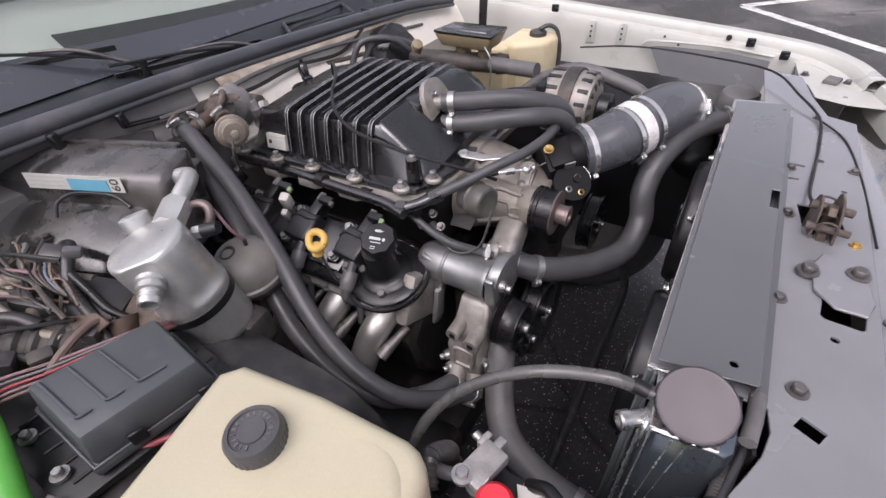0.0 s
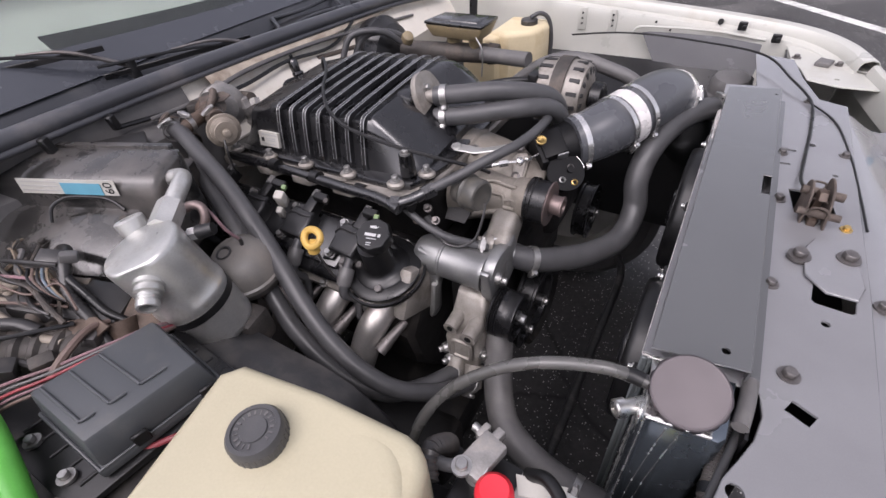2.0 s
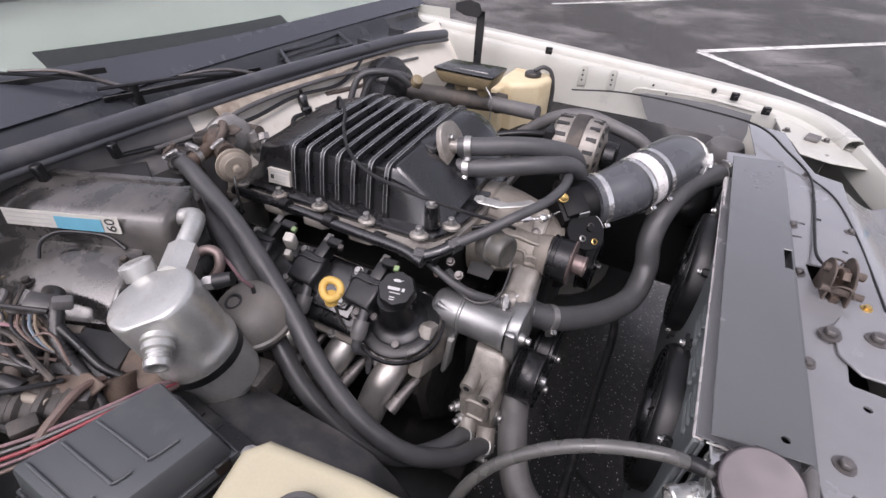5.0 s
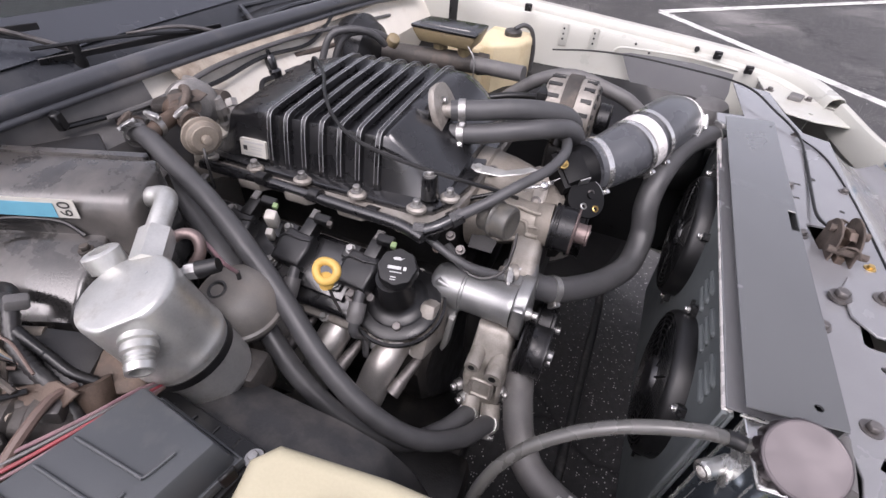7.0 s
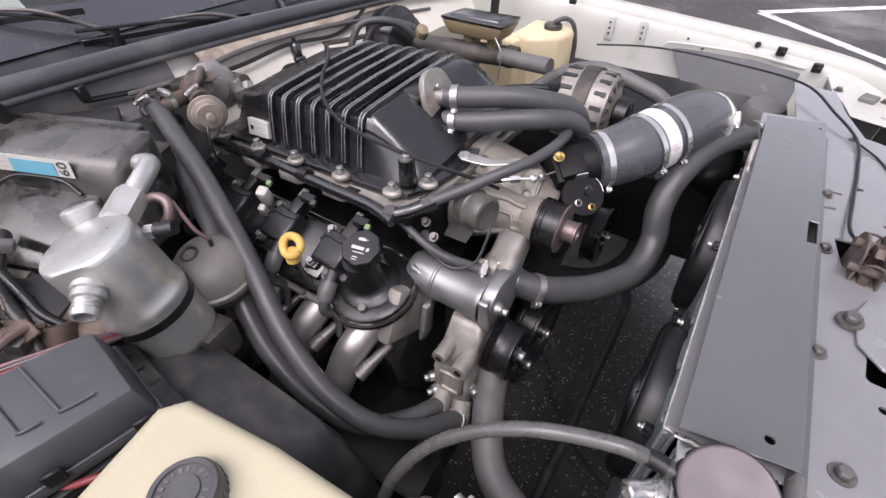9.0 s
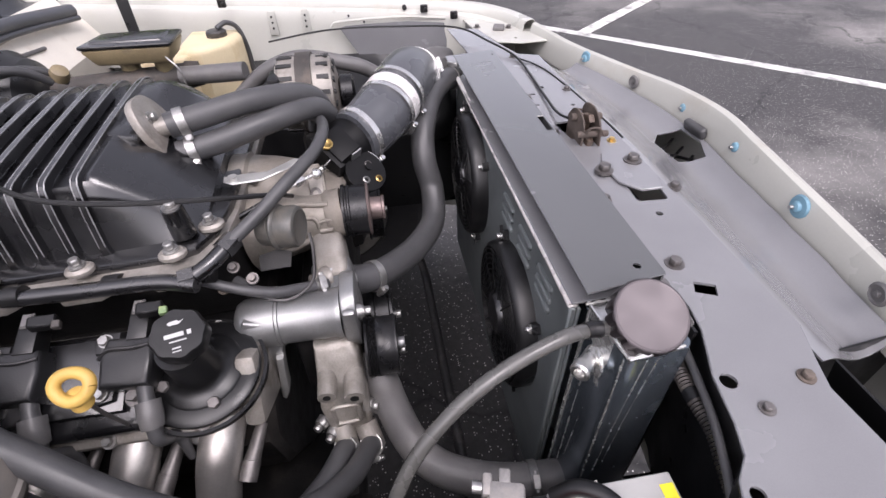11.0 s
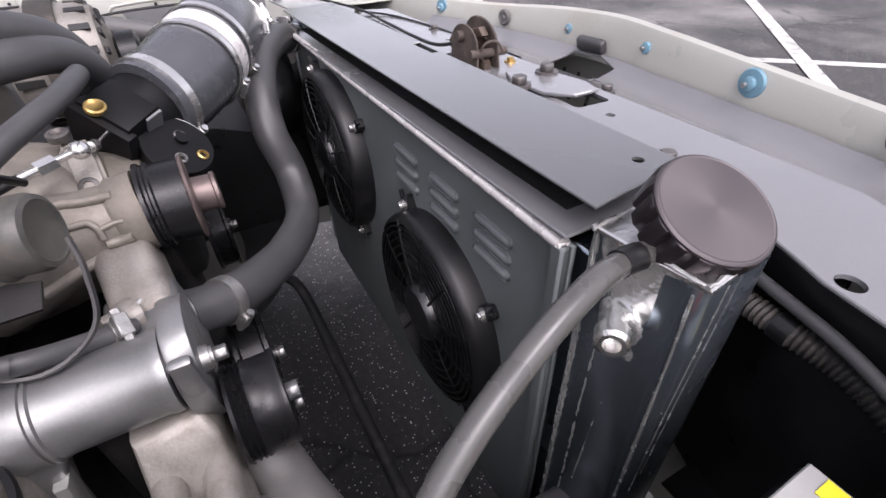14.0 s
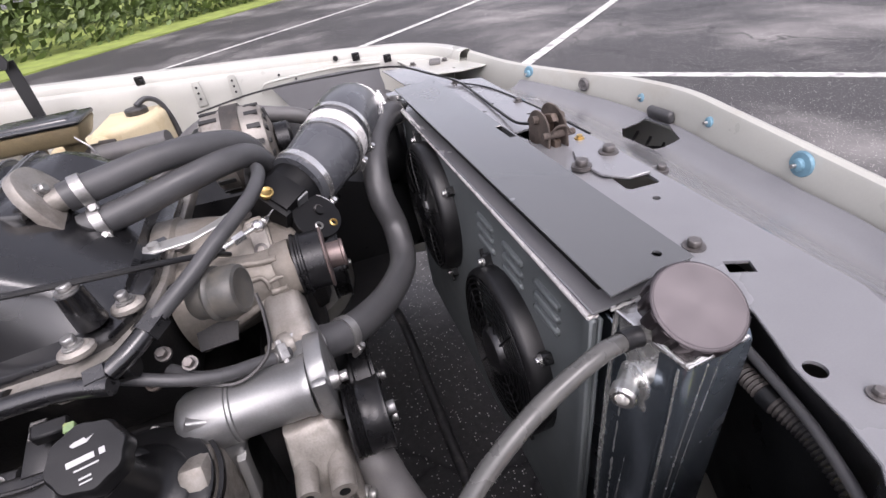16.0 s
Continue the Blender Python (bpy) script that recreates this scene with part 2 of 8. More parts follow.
M_beige = material("beige_dusty_plastic", (0.25, 0.215, 0.175), 0.55, 0, 0.25, 30, 0.25, 400, (0.13, 0.105, 0.085), 0.35, dirt_scale=35)
M_cowl = material("cowl_satin_plastic", (0.024, 0.026, 0.030), 0.30, 0, 0.25, 7, 0.12, 900, (0.085, 0.084, 0.084), 0.3, coat=0.2)
M_hotwhite = material("dusty_white_plastic", (0.50, 0.48, 0.44), 0.5, 0, 0.15, 40, 0.1, 400, (0.25, 0.2, 0.15), 0.25)
M_flange = material("rust_stained_flange", (0.42, 0.36, 0.29), 0.65, 0, 0.3, 25, 0.4, 300, (0.14, 0.095, 0.065), 0.4, dirt_scale=20)
M_bar = material("scuffed_black_bar", (0.03, 0.03, 0.031), 0.45, 0.2, 0.3, 40, 0.3, 400, (0.17, 0.155, 0.145), 0.3, dirt_scale=25)
# flat black: painted dark of the cover gap, and the strip behind the glass
M_gapstrip = material("gap_and_strip_black", (0.004, 0.004, 0.004), 0.95, 0, 0.2, 40, 0.2, 500)
M_lip = material("bright_rolled_lip", (0.74, 0.71, 0.69), 0.3, 0.25, 0.1, 40, 0.06, 300)
M_brownmetal = material("brown_stained_metal", (0.095, 0.068, 0.052), 0.55, 0.3, 0.45, 40, 0.5, 400, (0.05, 0.045, 0.04), 0.4, dirt_scale=25)
M_heater = material("dusty_glossy_plastic", (0.030, 0.029, 0.028), 0.17, 0, 0.5, 18, 0.12, 500, (0.135, 0.122, 0.112), 0.50, coat=0.5, dirt_scale=9)
M_clearhose = material("smoky_vinyl_hose", (0.075, 0.074, 0.070), 0.26, 0, 0.12, 30, 0.08, 500, (0.12, 0.115, 0.108), 0.2, coat=0.3)
M_lead = material("oxidised_lead", (0.27, 0.26, 0.25), 0.5, 0.5, 0.3, 40, 0.4, 400, (0.42, 0.38, 0.34), 0.3, dirt_scale=40)
M_tab = material("pale_green_tab", (0.20, 0.29, 0.14), 0.5, 0, 0.2, 60, 0.1, 500, (0.5, 0.42, 0.1), 0.3, dirt_scale=60)
M_coil = material("satin_black_resin", (0.016, 0.016, 0.017), 0.33, 0, 0.3, 25, 0.15, 500, (0.06, 0.055, 0.05), 0.2)
M_apron = material("dusty_grey_apron", (0.028, 0.028, 0.029), 0.38, 0, 0.35, 12, 0.3, 400, (0.105, 0.096, 0.088), 0.45, dirt_scale=13)
M_grass = material("grass_verge", (0.24, 0.30, 0.07), 0.9, 0, 0.35, 3, 0, 60)
M_leaf = material("hedge_leaves", (0.105, 0.150, 0.045), 0.55, 0, 0.45, 1.6, 0, 20)
M_dash = material("pale_dashboard", (0.27, 0.28, 0.265), 0.7, 0, 0.1, 5, 0.05)
M_glass = bpy.data.materials.new("windscreen_glass")
M_glass.use_nodes = True
g = M_glass.node_tree.nodes["Principled BSDF"]
g.inputs["Transmission Weight"].default_value = 1.0
g.inputs["Base Color"].default_value = (0.84, 0.91, 0.87, 1)
g.inputs["Roughness"].default_value, g.inputs["IOR"].default_value = 0.02, 1.45


# ---- building kit ----
def B():
    return bmesh.new()


def mesh_from(name, bm, mat, sharp=38):
    bmesh.ops.recalc_face_normals(bm, faces=bm.faces)
    me = bpy.data.meshes.new(name)
    bm.to_mesh(me)
    bm.free()
    me.materials.append(mat)
    me.shade_smooth()
    me.set_sharp_from_angle(angle=radians(sharp))
    return me


def thing(name, at, label, category, group="", kind=""):
    ob = new(name)
    ob.location = at
    ob.empty_display_size = 0.02
    return tagged(ob, label, category, group, kind)


def part(name, bm, mat, parent, label="", sharp=38):
    ob = new(name, mesh_from(name, bm, mat, sharp))
    ob.parent = parent
    if parent.type == "EMPTY":
        ob.matrix_parent_inverse = Matrix.Translation(-Vector(parent.location))
    return tagged(ob, label)


def single(name, bm, mat, label, category, group="", kind="", sharp=38):
    zs = [v.co for v in bm.verts]
    c = Vector(((min(v.x for v in zs) + max(v.x for v in zs)) / 2, (min(v.y for v in zs) + max(v.y for v in zs)) / 2, min(v.z for v in zs)))
    bmesh.ops.translate(bm, verts=bm.verts, vec=-c)
    ob = new(name, mesh_from(name, bm, mat, sharp))
    ob.location = c
    return tagged(ob, label, category, group, kind)


def axes(d):
    return Vector(d).to_track_quat("Z", "Y").to_matrix().to_4x4()


def box(bm, c, s, rot=(0, 0, 0), bevel=0.0, seg=2):
    r = rot if isinstance(rot, Matrix) else Euler([radians(a) for a in rot]).to_matrix().to_4x4()
    vs = bmesh.ops.create_cube(bm, size=1, matrix=Matrix.Translation(c) @ r @ Matrix.Diagonal((*s, 1)))["verts"]
    if bevel:
        bmesh.ops.bevel(bm, geom=list({e for v in vs for e in v.link_edges}), offset=bevel, segments=seg, profile=0.5, affect="EDGES")
    return bm


def cyl(bm, a, b, r, r2=None, seg=24):
    a, b = Vector(a), Vector(b)
    m = Matrix.Translation((a + b) / 2) @ axes(b - a)
    bmesh.ops.create_cone(bm, cap_ends=True, segments=seg, radius1=r, radius2=r if r2 is None else r2, depth=(b - a).length, matrix=m)
    return bm


def lathe(bm, at, d, profile, seg=32):
    """Turns (radius, height) pairs round the axis d from the place at."""
    m = Matrix.Translation(at) @ axes(d)
    rings = []
    for r, h in profile:
        if r < 1e-6:
            rings.append([bm.verts.new(m @ Vector((0, 0, h)))])
        else:
            rings.append([bm.verts.new(m @ Vector((r * math.cos(2 * math.pi * i / seg), r * math.sin(2 * math.pi * i / seg), h))) for i in range(seg)])
    for a, b in zip(rings, rings[1:]):
        for i in range(seg):
            j = (i + 1) % seg
            if len(a) == 1 and len(b) > 1:
                bm.faces.new((a[0], b[i], b[j]))
            elif len(b) == 1 and len(a) > 1:
                bm.faces.new((a[i], a[j], b[0]))
            elif len(a) > 1:
                bm.faces.new((a[i], a[j], b[j], b[i]))
    return bm


def spline(pts, n=6):
    p = [Vector(q) for q in pts]
    p = [p[0] * 2 - p[1]] + p + [p[-1] * 2 - p[-2]]
    out = []
    for i in range(1, len(p) - 2):
        for k in range(n):
            t = k / n
            a, b, c, d = p[i - 1:i + 3]
            out.append(0.5 * (2 * b + (c - a) * t + (2 * a - 5 * b + 4 * c - d) * t * t + (3 * b - a - 3 * c + d) * t ** 3))
    return out + [p[-2]]


def tube(bm, pts, r, seg=14, n=6, wave=None):
    """A hose along a smooth line. r: a radius, or one for each given point. wave: (length, depth) of corrugations."""
    line = spline(pts, n)
    if wave:
        total = sum((b - a).length for a, b in zip(line, line[1:]))
        count = max(4, int(total / wave[0]) * 2)
        fineline, acc, k = [], 0.0, 0
        steps = [total * i / count for i in range(count + 1)]
        for a, b in zip(line, line[1:]):
            ln = (b - a).length
            while k < len(steps) and steps[k] <= acc + ln + 1e-9:
                fineline.append(a.lerp(b, (steps[k] - acc) / max(ln, 1e-9)))
                k += 1
            acc += ln
        line = fineline
    def radius(i):
        if wave:
            return r - (wave[1] if i % 2 else 0)
        if isinstance(r, (int, float)):
            return r
        f = i / (len(line) - 1) * (len(r) - 1)
        k = min(int(f), len(r) - 2)
        return r[k] + (r[k + 1] - r[k]) * (f - k)
    rings, up = [], None
    for i, c in enumerate(line):
        d = (line[min(i + 1, len(line) - 1)] - line[max(i - 1, 0)]).normalized()
        if up is None:
            up = d.orthogonal().normalized()
        up = (up - d * up.dot(d)).normalized()
        side = d.cross(up)
        q = radius(i)
        rings.append([bm.verts.new(c + q * (up * math.cos(2 * math.pi * k / seg) + side * math.sin(2 * math.pi * k / seg))) for k in range(seg)])
    for a, b in zip(rings, rings[1:]):
        for k in range(seg):
            bm.faces.new((a[k], a[(k + 1) % seg], b[(k + 1) % seg], b[k]))
    bm.faces.new(rings[0][::-1])
    bm.faces.new(rings[-1])
    return bm


def prism(bm, outline, m, depth, bevel=0.0, seg=2):
    """An outline in the plane of m, drawn out along m's z by depth."""
    lo = [bm.verts.new(m @ Vector((x, y, 0))) for x, y in outline]
    hi = [bm.verts.new(m @ Vector((x, y, depth))) for x, y in outline]
    fs = [bm.faces.new(lo[::-1]), bm.faces.new(hi)]
    for i in range(len(lo)):
        j = (i + 1) % len(lo)
        fs.append(bm.faces.new((lo[i], lo[j], hi[j], hi[i])))
    bmesh.ops.recalc_face_normals(bm, faces=fs)
    if bevel:
        bmesh.ops.bevel(bm, geom=list({e for f in fs[:2] for e in f.edges}), offset=bevel, segments=seg, profile=0.5, affect="EDGES")
    return bm


def frame_of(at, x, z):
    """A placing matrix from an origin, a first axis and a normal."""
    z = Vector(z).normalized()
    x = Vector(x)
    x = (x - z * x.dot(z)).normalized()
    y = z.cross(x)
    return Matrix.Translation(at) @ Matrix((x, y, z)).transposed().to_4x4()


def sheet(bm, rows, thick=0.0015, up=(0, 0, 1)):
    """A bent sheet through rows of points, of some thickness."""
    vs = [[bm.verts.new(p) for p in row] for row in rows]
    fs = []
    for a, b in zip(vs, vs[1:]):
        for i in range(len(a) - 1):
            fs.append(bm.faces.new((a[i], a[i + 1], b[i + 1], b[i])))
    bmesh.ops.recalc_face_normals(bm, faces=fs)
    s = sum((f.normal for f in fs), Vector())
    if s.dot(Vector(up)) < 0:
        bmesh.ops.reverse_faces(bm, faces=fs)
    bmesh.ops.solidify(bm, geom=fs, thickness=thick)
    return bm


def hexbolt(bm, p, d=(0, 0, 1), r=0.008, h=0.006, washer=1.6, turn=0.3):
    d = Vector(d).normalized()
    p = Vector(p)
    cyl(bm, p - d * 0.003, p + d * 0.0015, r * washer, seg=20)
    m = Matrix.Translation(p + d * (0.0015 + h / 2)) @ axes(d) @ Matrix.Rotation(turn, 4, "Z")
    vs = bmesh.ops.create_cone(bm, cap_ends=True, segments=6, radius1=r, radius2=r, depth=h, matrix=m)["verts"]
    bmesh.ops.bevel(bm, geom=list({e for v in vs for e in v.link_edges}), offset=r * 0.12, segments=1, affect="EDGES")
    return bm


def cut(ob, cutters):
    """Cuts real openings into a mesh."""
    tool = new("tool", mesh_from("tool", cutters, M_black))
    mod = ob.modifiers.new("cut", "BOOLEAN")
    mod.operation, mod.solver, mod.object = "DIFFERENCE", "EXACT", tool
    bpy.context.view_layer.update()
    me = bpy.data.meshes.new_from_object(ob.evaluated_get(bpy.context.evaluated_depsgraph_get()))
    ob.modifiers.clear()
    ob.data = me
    me.set_sharp_from_angle(angle=radians(38))
    bpy.data.objects.remove(tool)


def writing(body, m, size, mat, name, parent):
    """Flat lettering with the built-in font, as a mesh."""
    c = bpy.data.curves.new(name, "FONT")
    c.body, c.size, c.align_x, c.align_y, c.extrude = body, size, "CENTER", "CENTER", 0.00015
    t = new("lettering", c)
    bpy.context.view_layer.update()
    me = bpy.data.meshes.new_from_object(t.evaluated_get(bpy.context.evaluated_depsgraph_get()))
    bpy.data.objects.remove(t)
    me.transform(m)
    me.materials.clear()
    me.materials.append(mat)
    ob = new(name, me)
    ob.parent = parent
    if parent.type == "EMPTY":
        ob.matrix_parent_inverse = Matrix.Translation(-Vector(parent.location))
    return ob


def clamp(bm, p, d, r, w=0.012, screw=(0, 0, 1)):
    """A worm-drive hose clamp: band, worm housing and screw."""
    d = Vector(d).normalized()
    p = Vector(p)
    lathe(bm, p - d * w / 2, d, [(r - 0.001, 0), (r + 0.0012, 0), (r + 0.0012, w), (r - 0.001, w), (r - 0.001, 0)], 36)
    s = Vector(screw)
    s = (s - d * s.dot(d)).normalized()
    t = d.cross(s)
    box(bm, p + s * (r + 0.004), (w * 0.9, 0.018, 0.008), frame_of((0, 0, 0), d, s), 0.001, 1)
    cyl(bm, p + s * (r + 0.004) - t * 0.013, p + s * (r + 0.004) + t * 0.013, 0.0035, seg=8)
    return bm

# ---- ground and surroundings ----
bm = B()
bmesh.ops.create_grid(bm, x_segments=40, y_segments=40, size=300)
single("ground", bm, M_asphalt, "dark worn asphalt of a car park", "ground", kind="structure")


def painted_line(a, b, width, label, lift=0.004):
    bm = B()
    a, b = Vector((*a, 0)), Vector((*b, 0))
    d = (b - a).normalized()
    s = Vector((-d.y, d.x, 0)) * width / 2
    n = 24
    rows = []
    for i in range(n + 1):
        p = a.lerp(b, i / n)
        w = 1 + 0.06 * noise.noise(p * 3)
        rows.append([p - s * w + Vector((0, 0, lift)), p + s * w + Vector((0, 0, lift))])
    sheet(bm, rows, 0.003)
    single("parking_line", bm, M_line, label, "road marking", "white lines of the car park", "structure")


B0 = Vector((0.0, 6.04))
BD = Vector((3.825, 2.005)) - B0
painted_line(B0, B0 + BD * 2.4, 0.10, "worn white painted line across the car park")
STALL = Vector((0.755, 0.656))
for k, label in ((0.0, "white painted stall line"), (0.475, "white painted stall line"), (1.0, "white painted stall line, cracked"), (1.5, "white painted stall line")):
    p = B0 + BD * k
    painted_line(p - (STALL * 3.2 if k > 0.9 else STALL * 0), p + STALL * 8, 0.11, label, 0.009)
painted_line((-2.2, 7.8), (6.6, 16.6), 0.08, "thin faded white edge line of the road")

bm = B()
v = [(-40, -40), (-4.45, 10.3), (0.5, 17.7), (30, 62), (-60, 90), (-90, -40)]
prism(bm, v, Matrix.Translation((0, 0, 0)), 0.03)
single("grass_verge", bm, M_grass, "bright mown grass verge beside the asphalt", "grass", kind="structure")

rng = random.Random(4)
bm = B()
E1 = Vector((4.95, 7.4)).normalized()
N1 = Vector((-E1.y, E1.x))
for i in range(26000):
    u, h = rng.uniform(-7, 24), rng.random() ** 0.7
    w = 1.3 + 0.5 * noise.noise((u * 0.5, h * 2, 0)) + rng.random() ** 2 * 0.9 + h * 0.5
    q = Vector((-4.45, 10.3)) + E1 * u + N1 * w
    c = Vector((q.x, q.y, h * (2.6 + 0.6 * noise.noise((u * 0.4, 0, 3)))))
    d = Vector((rng.gauss(0, 1), rng.gauss(0, 1), rng.gauss(0, 1))).normalized()
    t = d.orthogonal().normalized() * rng.uniform(0.06, 0.15)
    s = d.cross(t).normalized() * t.length * 0.45
    bm.faces.new([bm.verts.new(c + o) for o in (-t, s - t * 0.2, t, -s - t * 0.2)])
single("hedge_foliage", bm, M_leaf, "dense green bushes along the grass verge", "bushes", kind="stuff", sharp=180)

# added foliage, not a known part: darkens the horizon that glossy panels reflect
bm = B()
for i in range(8000):
    u, h = rng.uniform(2, 75), rng.random() ** 0.8
    w = 6.0 + 1.5 * noise.noise((u * 0.2, h * 2, 7)) + rng.random() * 3.0
    q = Vector((-4.45, 10.3)) + E1 * u + N1 * w
    c = Vector((q.x, q.y, 0.2 + h * (7.5 + 2.5 * noise.noise((u * 0.15, 0, 9)))))
    d = Vector((rng.gauss(0, 1), rng.gauss(0, 1), rng.gauss(0, 1))).normalized()
    t = d.orthogonal().normalized() * rng.uniform(0.35, 0.75)
    k = d.cross(t).normalized() * t.length * 0.5
    bm.faces.new([bm.verts.new(c + o) for o in (-t, k - t * 0.2, t, -k - t * 0.2)])
single("tree_belt", bm, M_leaf, "dark tree belt added behind the bushes to darken low reflections", "trees", kind="stuff", sharp=180)

# ---- car body ----
body = thing("car_body", (-0.2, 0.8, 0.2), "white car front with the hood removed, open engine bay", "car")


def path_points(p, n=6):
    return spline([Vector(q) for q in p], n)


def edge_panel(name, line, section, mat, inward, label=""):
    """Lofts a section of (inward, up) along a line seen in plan."""
    rows = []
    for i, c in enumerate(line):
        d = line[min(i + 1, len(line) - 1)] - line[max(i - 1, 0)]
        d.z = 0
        d.normalize()
        n = Vector((-d.y, d.x, 0)) * inward
        rows.append([c + n * a + Vector((0, 0, b)) for a, b in section])
    bm = B()
    sheet(bm, rows, 0.0018, (0, 0, 1))
    return part(name, bm, mat, body, label)


far_line = path_points([(-1.3, 1.60, 0.985), (-0.9, 1.615, 0.965), (-0.6, 1.62, 0.945), (-0.2, 1.62, 0.917), (0.12, 1.607, 0.895), (0.28, 1.575, 0.884), (0.36, 1.50, 0.878), (0.40, 1.40, 0.874)])
# lowest point is an unseen skirt, closed over the wheel to shade the ground
fender_section = [(-0.030, -0.72), (-0.036, -0.45), (-0.034, -0.2), (-0.028, -0.05), (-0.020, -0.014), (-0.010, -0.002), (0, 0), (0.016, -0.003), (0.022, -0.010), (0.024, -0.024), (0.034, -0.027), (0.040, -0.030), (0.044, -0.040), (0.046, -0.070), (0.048, -0.13), (0.060, -0.17)]
edge_panel("fender", far_line, fender_section, M_white, -1, "off-white painted fender and its inner wall")
near_line = path_points([(-1.3, -0.02, 0.985), (-0.6, -0.05, 0.945), (0.1, -0.04, 0.895), (0.3, 0.0, 0.88)])
edge_panel("fender", near_line, fender_section[:10], M_white, 1, "off-white painted fender")
nose_line = path_points([(0.405, 1.385, 0.871), (0.445, 1.24, 0.862), (0.497, 1.05, 0.866), (0.520, 0.92, 0.876), (0.524, 0.80, 0.882), (0.511, 0.70, 0.880), (0.497, 0.575, 0.873), (0.478, 0.43, 0.866), (0.45, 0.28, 0.863), (0.39, 0.06, 0.86)])
# first point carries the nose low, out of view, to shade the ground
nose_section = [(0.02, -0.70), (-0.020, -0.40), (-0.018, -0.10), (-0.014, -0.02), (-0.008, -0.003), (0, 0), (0.006, -0.003), (0.009, -0.010), (0.012, -0.030), (0.014, -0.046), (0.015, -0.062)]
edge_panel("header_panel", nose_line, nose_section, M_white, -1, "off-white painted nose panel with its inner flange")
bm = B()
prism(bm, [(0.262, 1.44), (0.281, 1.386), (0.293, 1.325), (0.349, 1.305), (0.412, 1.309), (0.446, 1.345), (0.430, 1.43), (0.35, 1.53), (0.25, 1.55)], Matrix.Translation((0, 0, 0.845)), 0.003, 0.0008, 1)
corner = part("corner_gusset", bm, M_white, body, "white corner ledge with a long slot")
bm = B()
prism(bm, [(-0.028, -0.006), (0.028, -0.006), (0.028, 0.006), (-0.028, 0.006)], frame_of((0.385, 1.404, 0.83), (1, -0.5, 0), (0, 0, 1)), 0.03)
cyl(bm, (0.345, 1.345, 0.83), (0.345, 1.345, 0.86), 0.005)
cut(corner, bm)
bm = B()
prism(bm, [(-0.016, -0.016), (0.012, -0.018), (0.016, 0.012), (-0.012, 0.018)], frame_of((0.323, 1.425, 0.848), (1, -0.2, 0), (0, 0, 1)), 0.010, 0.002, 1)
part("rubber_pad", bm, M_rubbergrey, corner, "square grey rubber pad")
for p in ((0.352, 1.433, 0.848), (0.272, 1.455, 0.848)):
    bm = B()
    hexbolt(bm, p, (0, 0, 1), 0.006, 0.006, 1.6)
    part("bolt", bm, M_bolt, corner)
bm = B()
prism(bm, [(0.20, 1.24), (0.33, 1.19), (0.47, 1.17), (0.48, 1.35), (0.33, 1.45), (0.25, 1.46)], Matrix.Translation((0, 0, 0.70)), 0.004)
part("lamp_recess_floor", bm, M_black, body)

# firewall, cowl and windscreen
bm = B()
rows = [[(-0.765, y, 0.965 - 0.012 * (y > 1.0)), (-0.752, y, 0.935), (-0.715, y, 0.895), (-0.685, y, 0.845), (-0.70, y, 0.78), (-0.75, y, 0.62), (-0.70, y, 0.40), (-0.60, y, 0.25)] for y in [0.605 + i * 0.065 for i in range(16)]]
rows = [[Vector(p) + Vector((0.012 * noise.noise(Vector(p) * 6) - 0.05 * max(0, min(1, (0.45 - p[1]) / 0.2)) * (p[2] < 0.96), 0, 0)) for p in r] for r in rows]
sheet(bm, rows, 0.002, (1, 0, 0))
part("firewall", bm, M_whitedirty, body, "dirty cream painted firewall with rust stains")
bm = B()
rows = [[(-0.748, y, 0.962), (-0.738, y, 0.925), (-0.70, y, 0.905), (-0.69, y, 0.80), (-0.70, y, 0.55)] for y in [i * 0.08 - 0.05 for i in range(8)] + [0.59, 0.61]]
rows = [[Vector(p) + Vector((0.010 * noise.noise(Vector(p) * 9) - 0.05 * max(0, min(1, (0.45 - p[1]) / 0.2)) * (p[2] < 0.96), 0, 0.006 * noise.noise(Vector(p) * 7))) for p in r] for r in rows]
sheet(bm, rows, 0.004, (1, 0, 0))
part("firewall_pad", bm, M_rubbergrey, body, "dusty black insulation pad on the firewall")
bm = B()
rail = [(-0.752, -0.1, 0.988), (-0.752, 0.4, 0.984), (-0.754, 0.7, 0.977), (-0.747, 1.0, 0.966), (-0.735, 1.3, 0.952), (-0.71, 1.52, 0.93)]
tube(bm, rail, 0.0150, 16)
tube(bm, [(x + 0.010, y, z - 0.015) for x, y, z in rail], 0.006, 10)
part("cowl_seal", bm, M_seal, body, "black rubber hood seal along the cowl")
bm = B()
rows = []
for i in range(33):
    y = -0.1 + i * 0.053
    s = 0.03 * (y - 0.7) ** 2
    rows.append([(-0.766, y, 0.950 - s * 0.3), (-0.79, y, 0.938), (-0.835, y, 0.94), (-0.855, y, 0.957), (-0.875 + s, y, 0.973), (-0.895 + s, y, 0.984), (-0.915 + s, y, 0.990)])
sheet(bm, rows, 0.003)
cowl = part("cowl_panel", bm, M_cowl, body, "dusty black plastic cowl panel")
for i in range(9):
    y = 0.12 + i * 0.16
    bm = B()
    box(bm, (-0.815, y, 0.945), (0.05, 0.006, 0.02), (0, 0, 6), 0.001, 1)
    part("cowl_rib", bm, M_cowl, cowl)
bm = B()
for i in range(4):
    box(bm, (-0.80 - i * 0.012, 0.86, 0.942 + i * 0.003), (0.003, 0.44, 0.007), (0, 25, 0))
part("cowl_grille", bm, M_black, cowl)
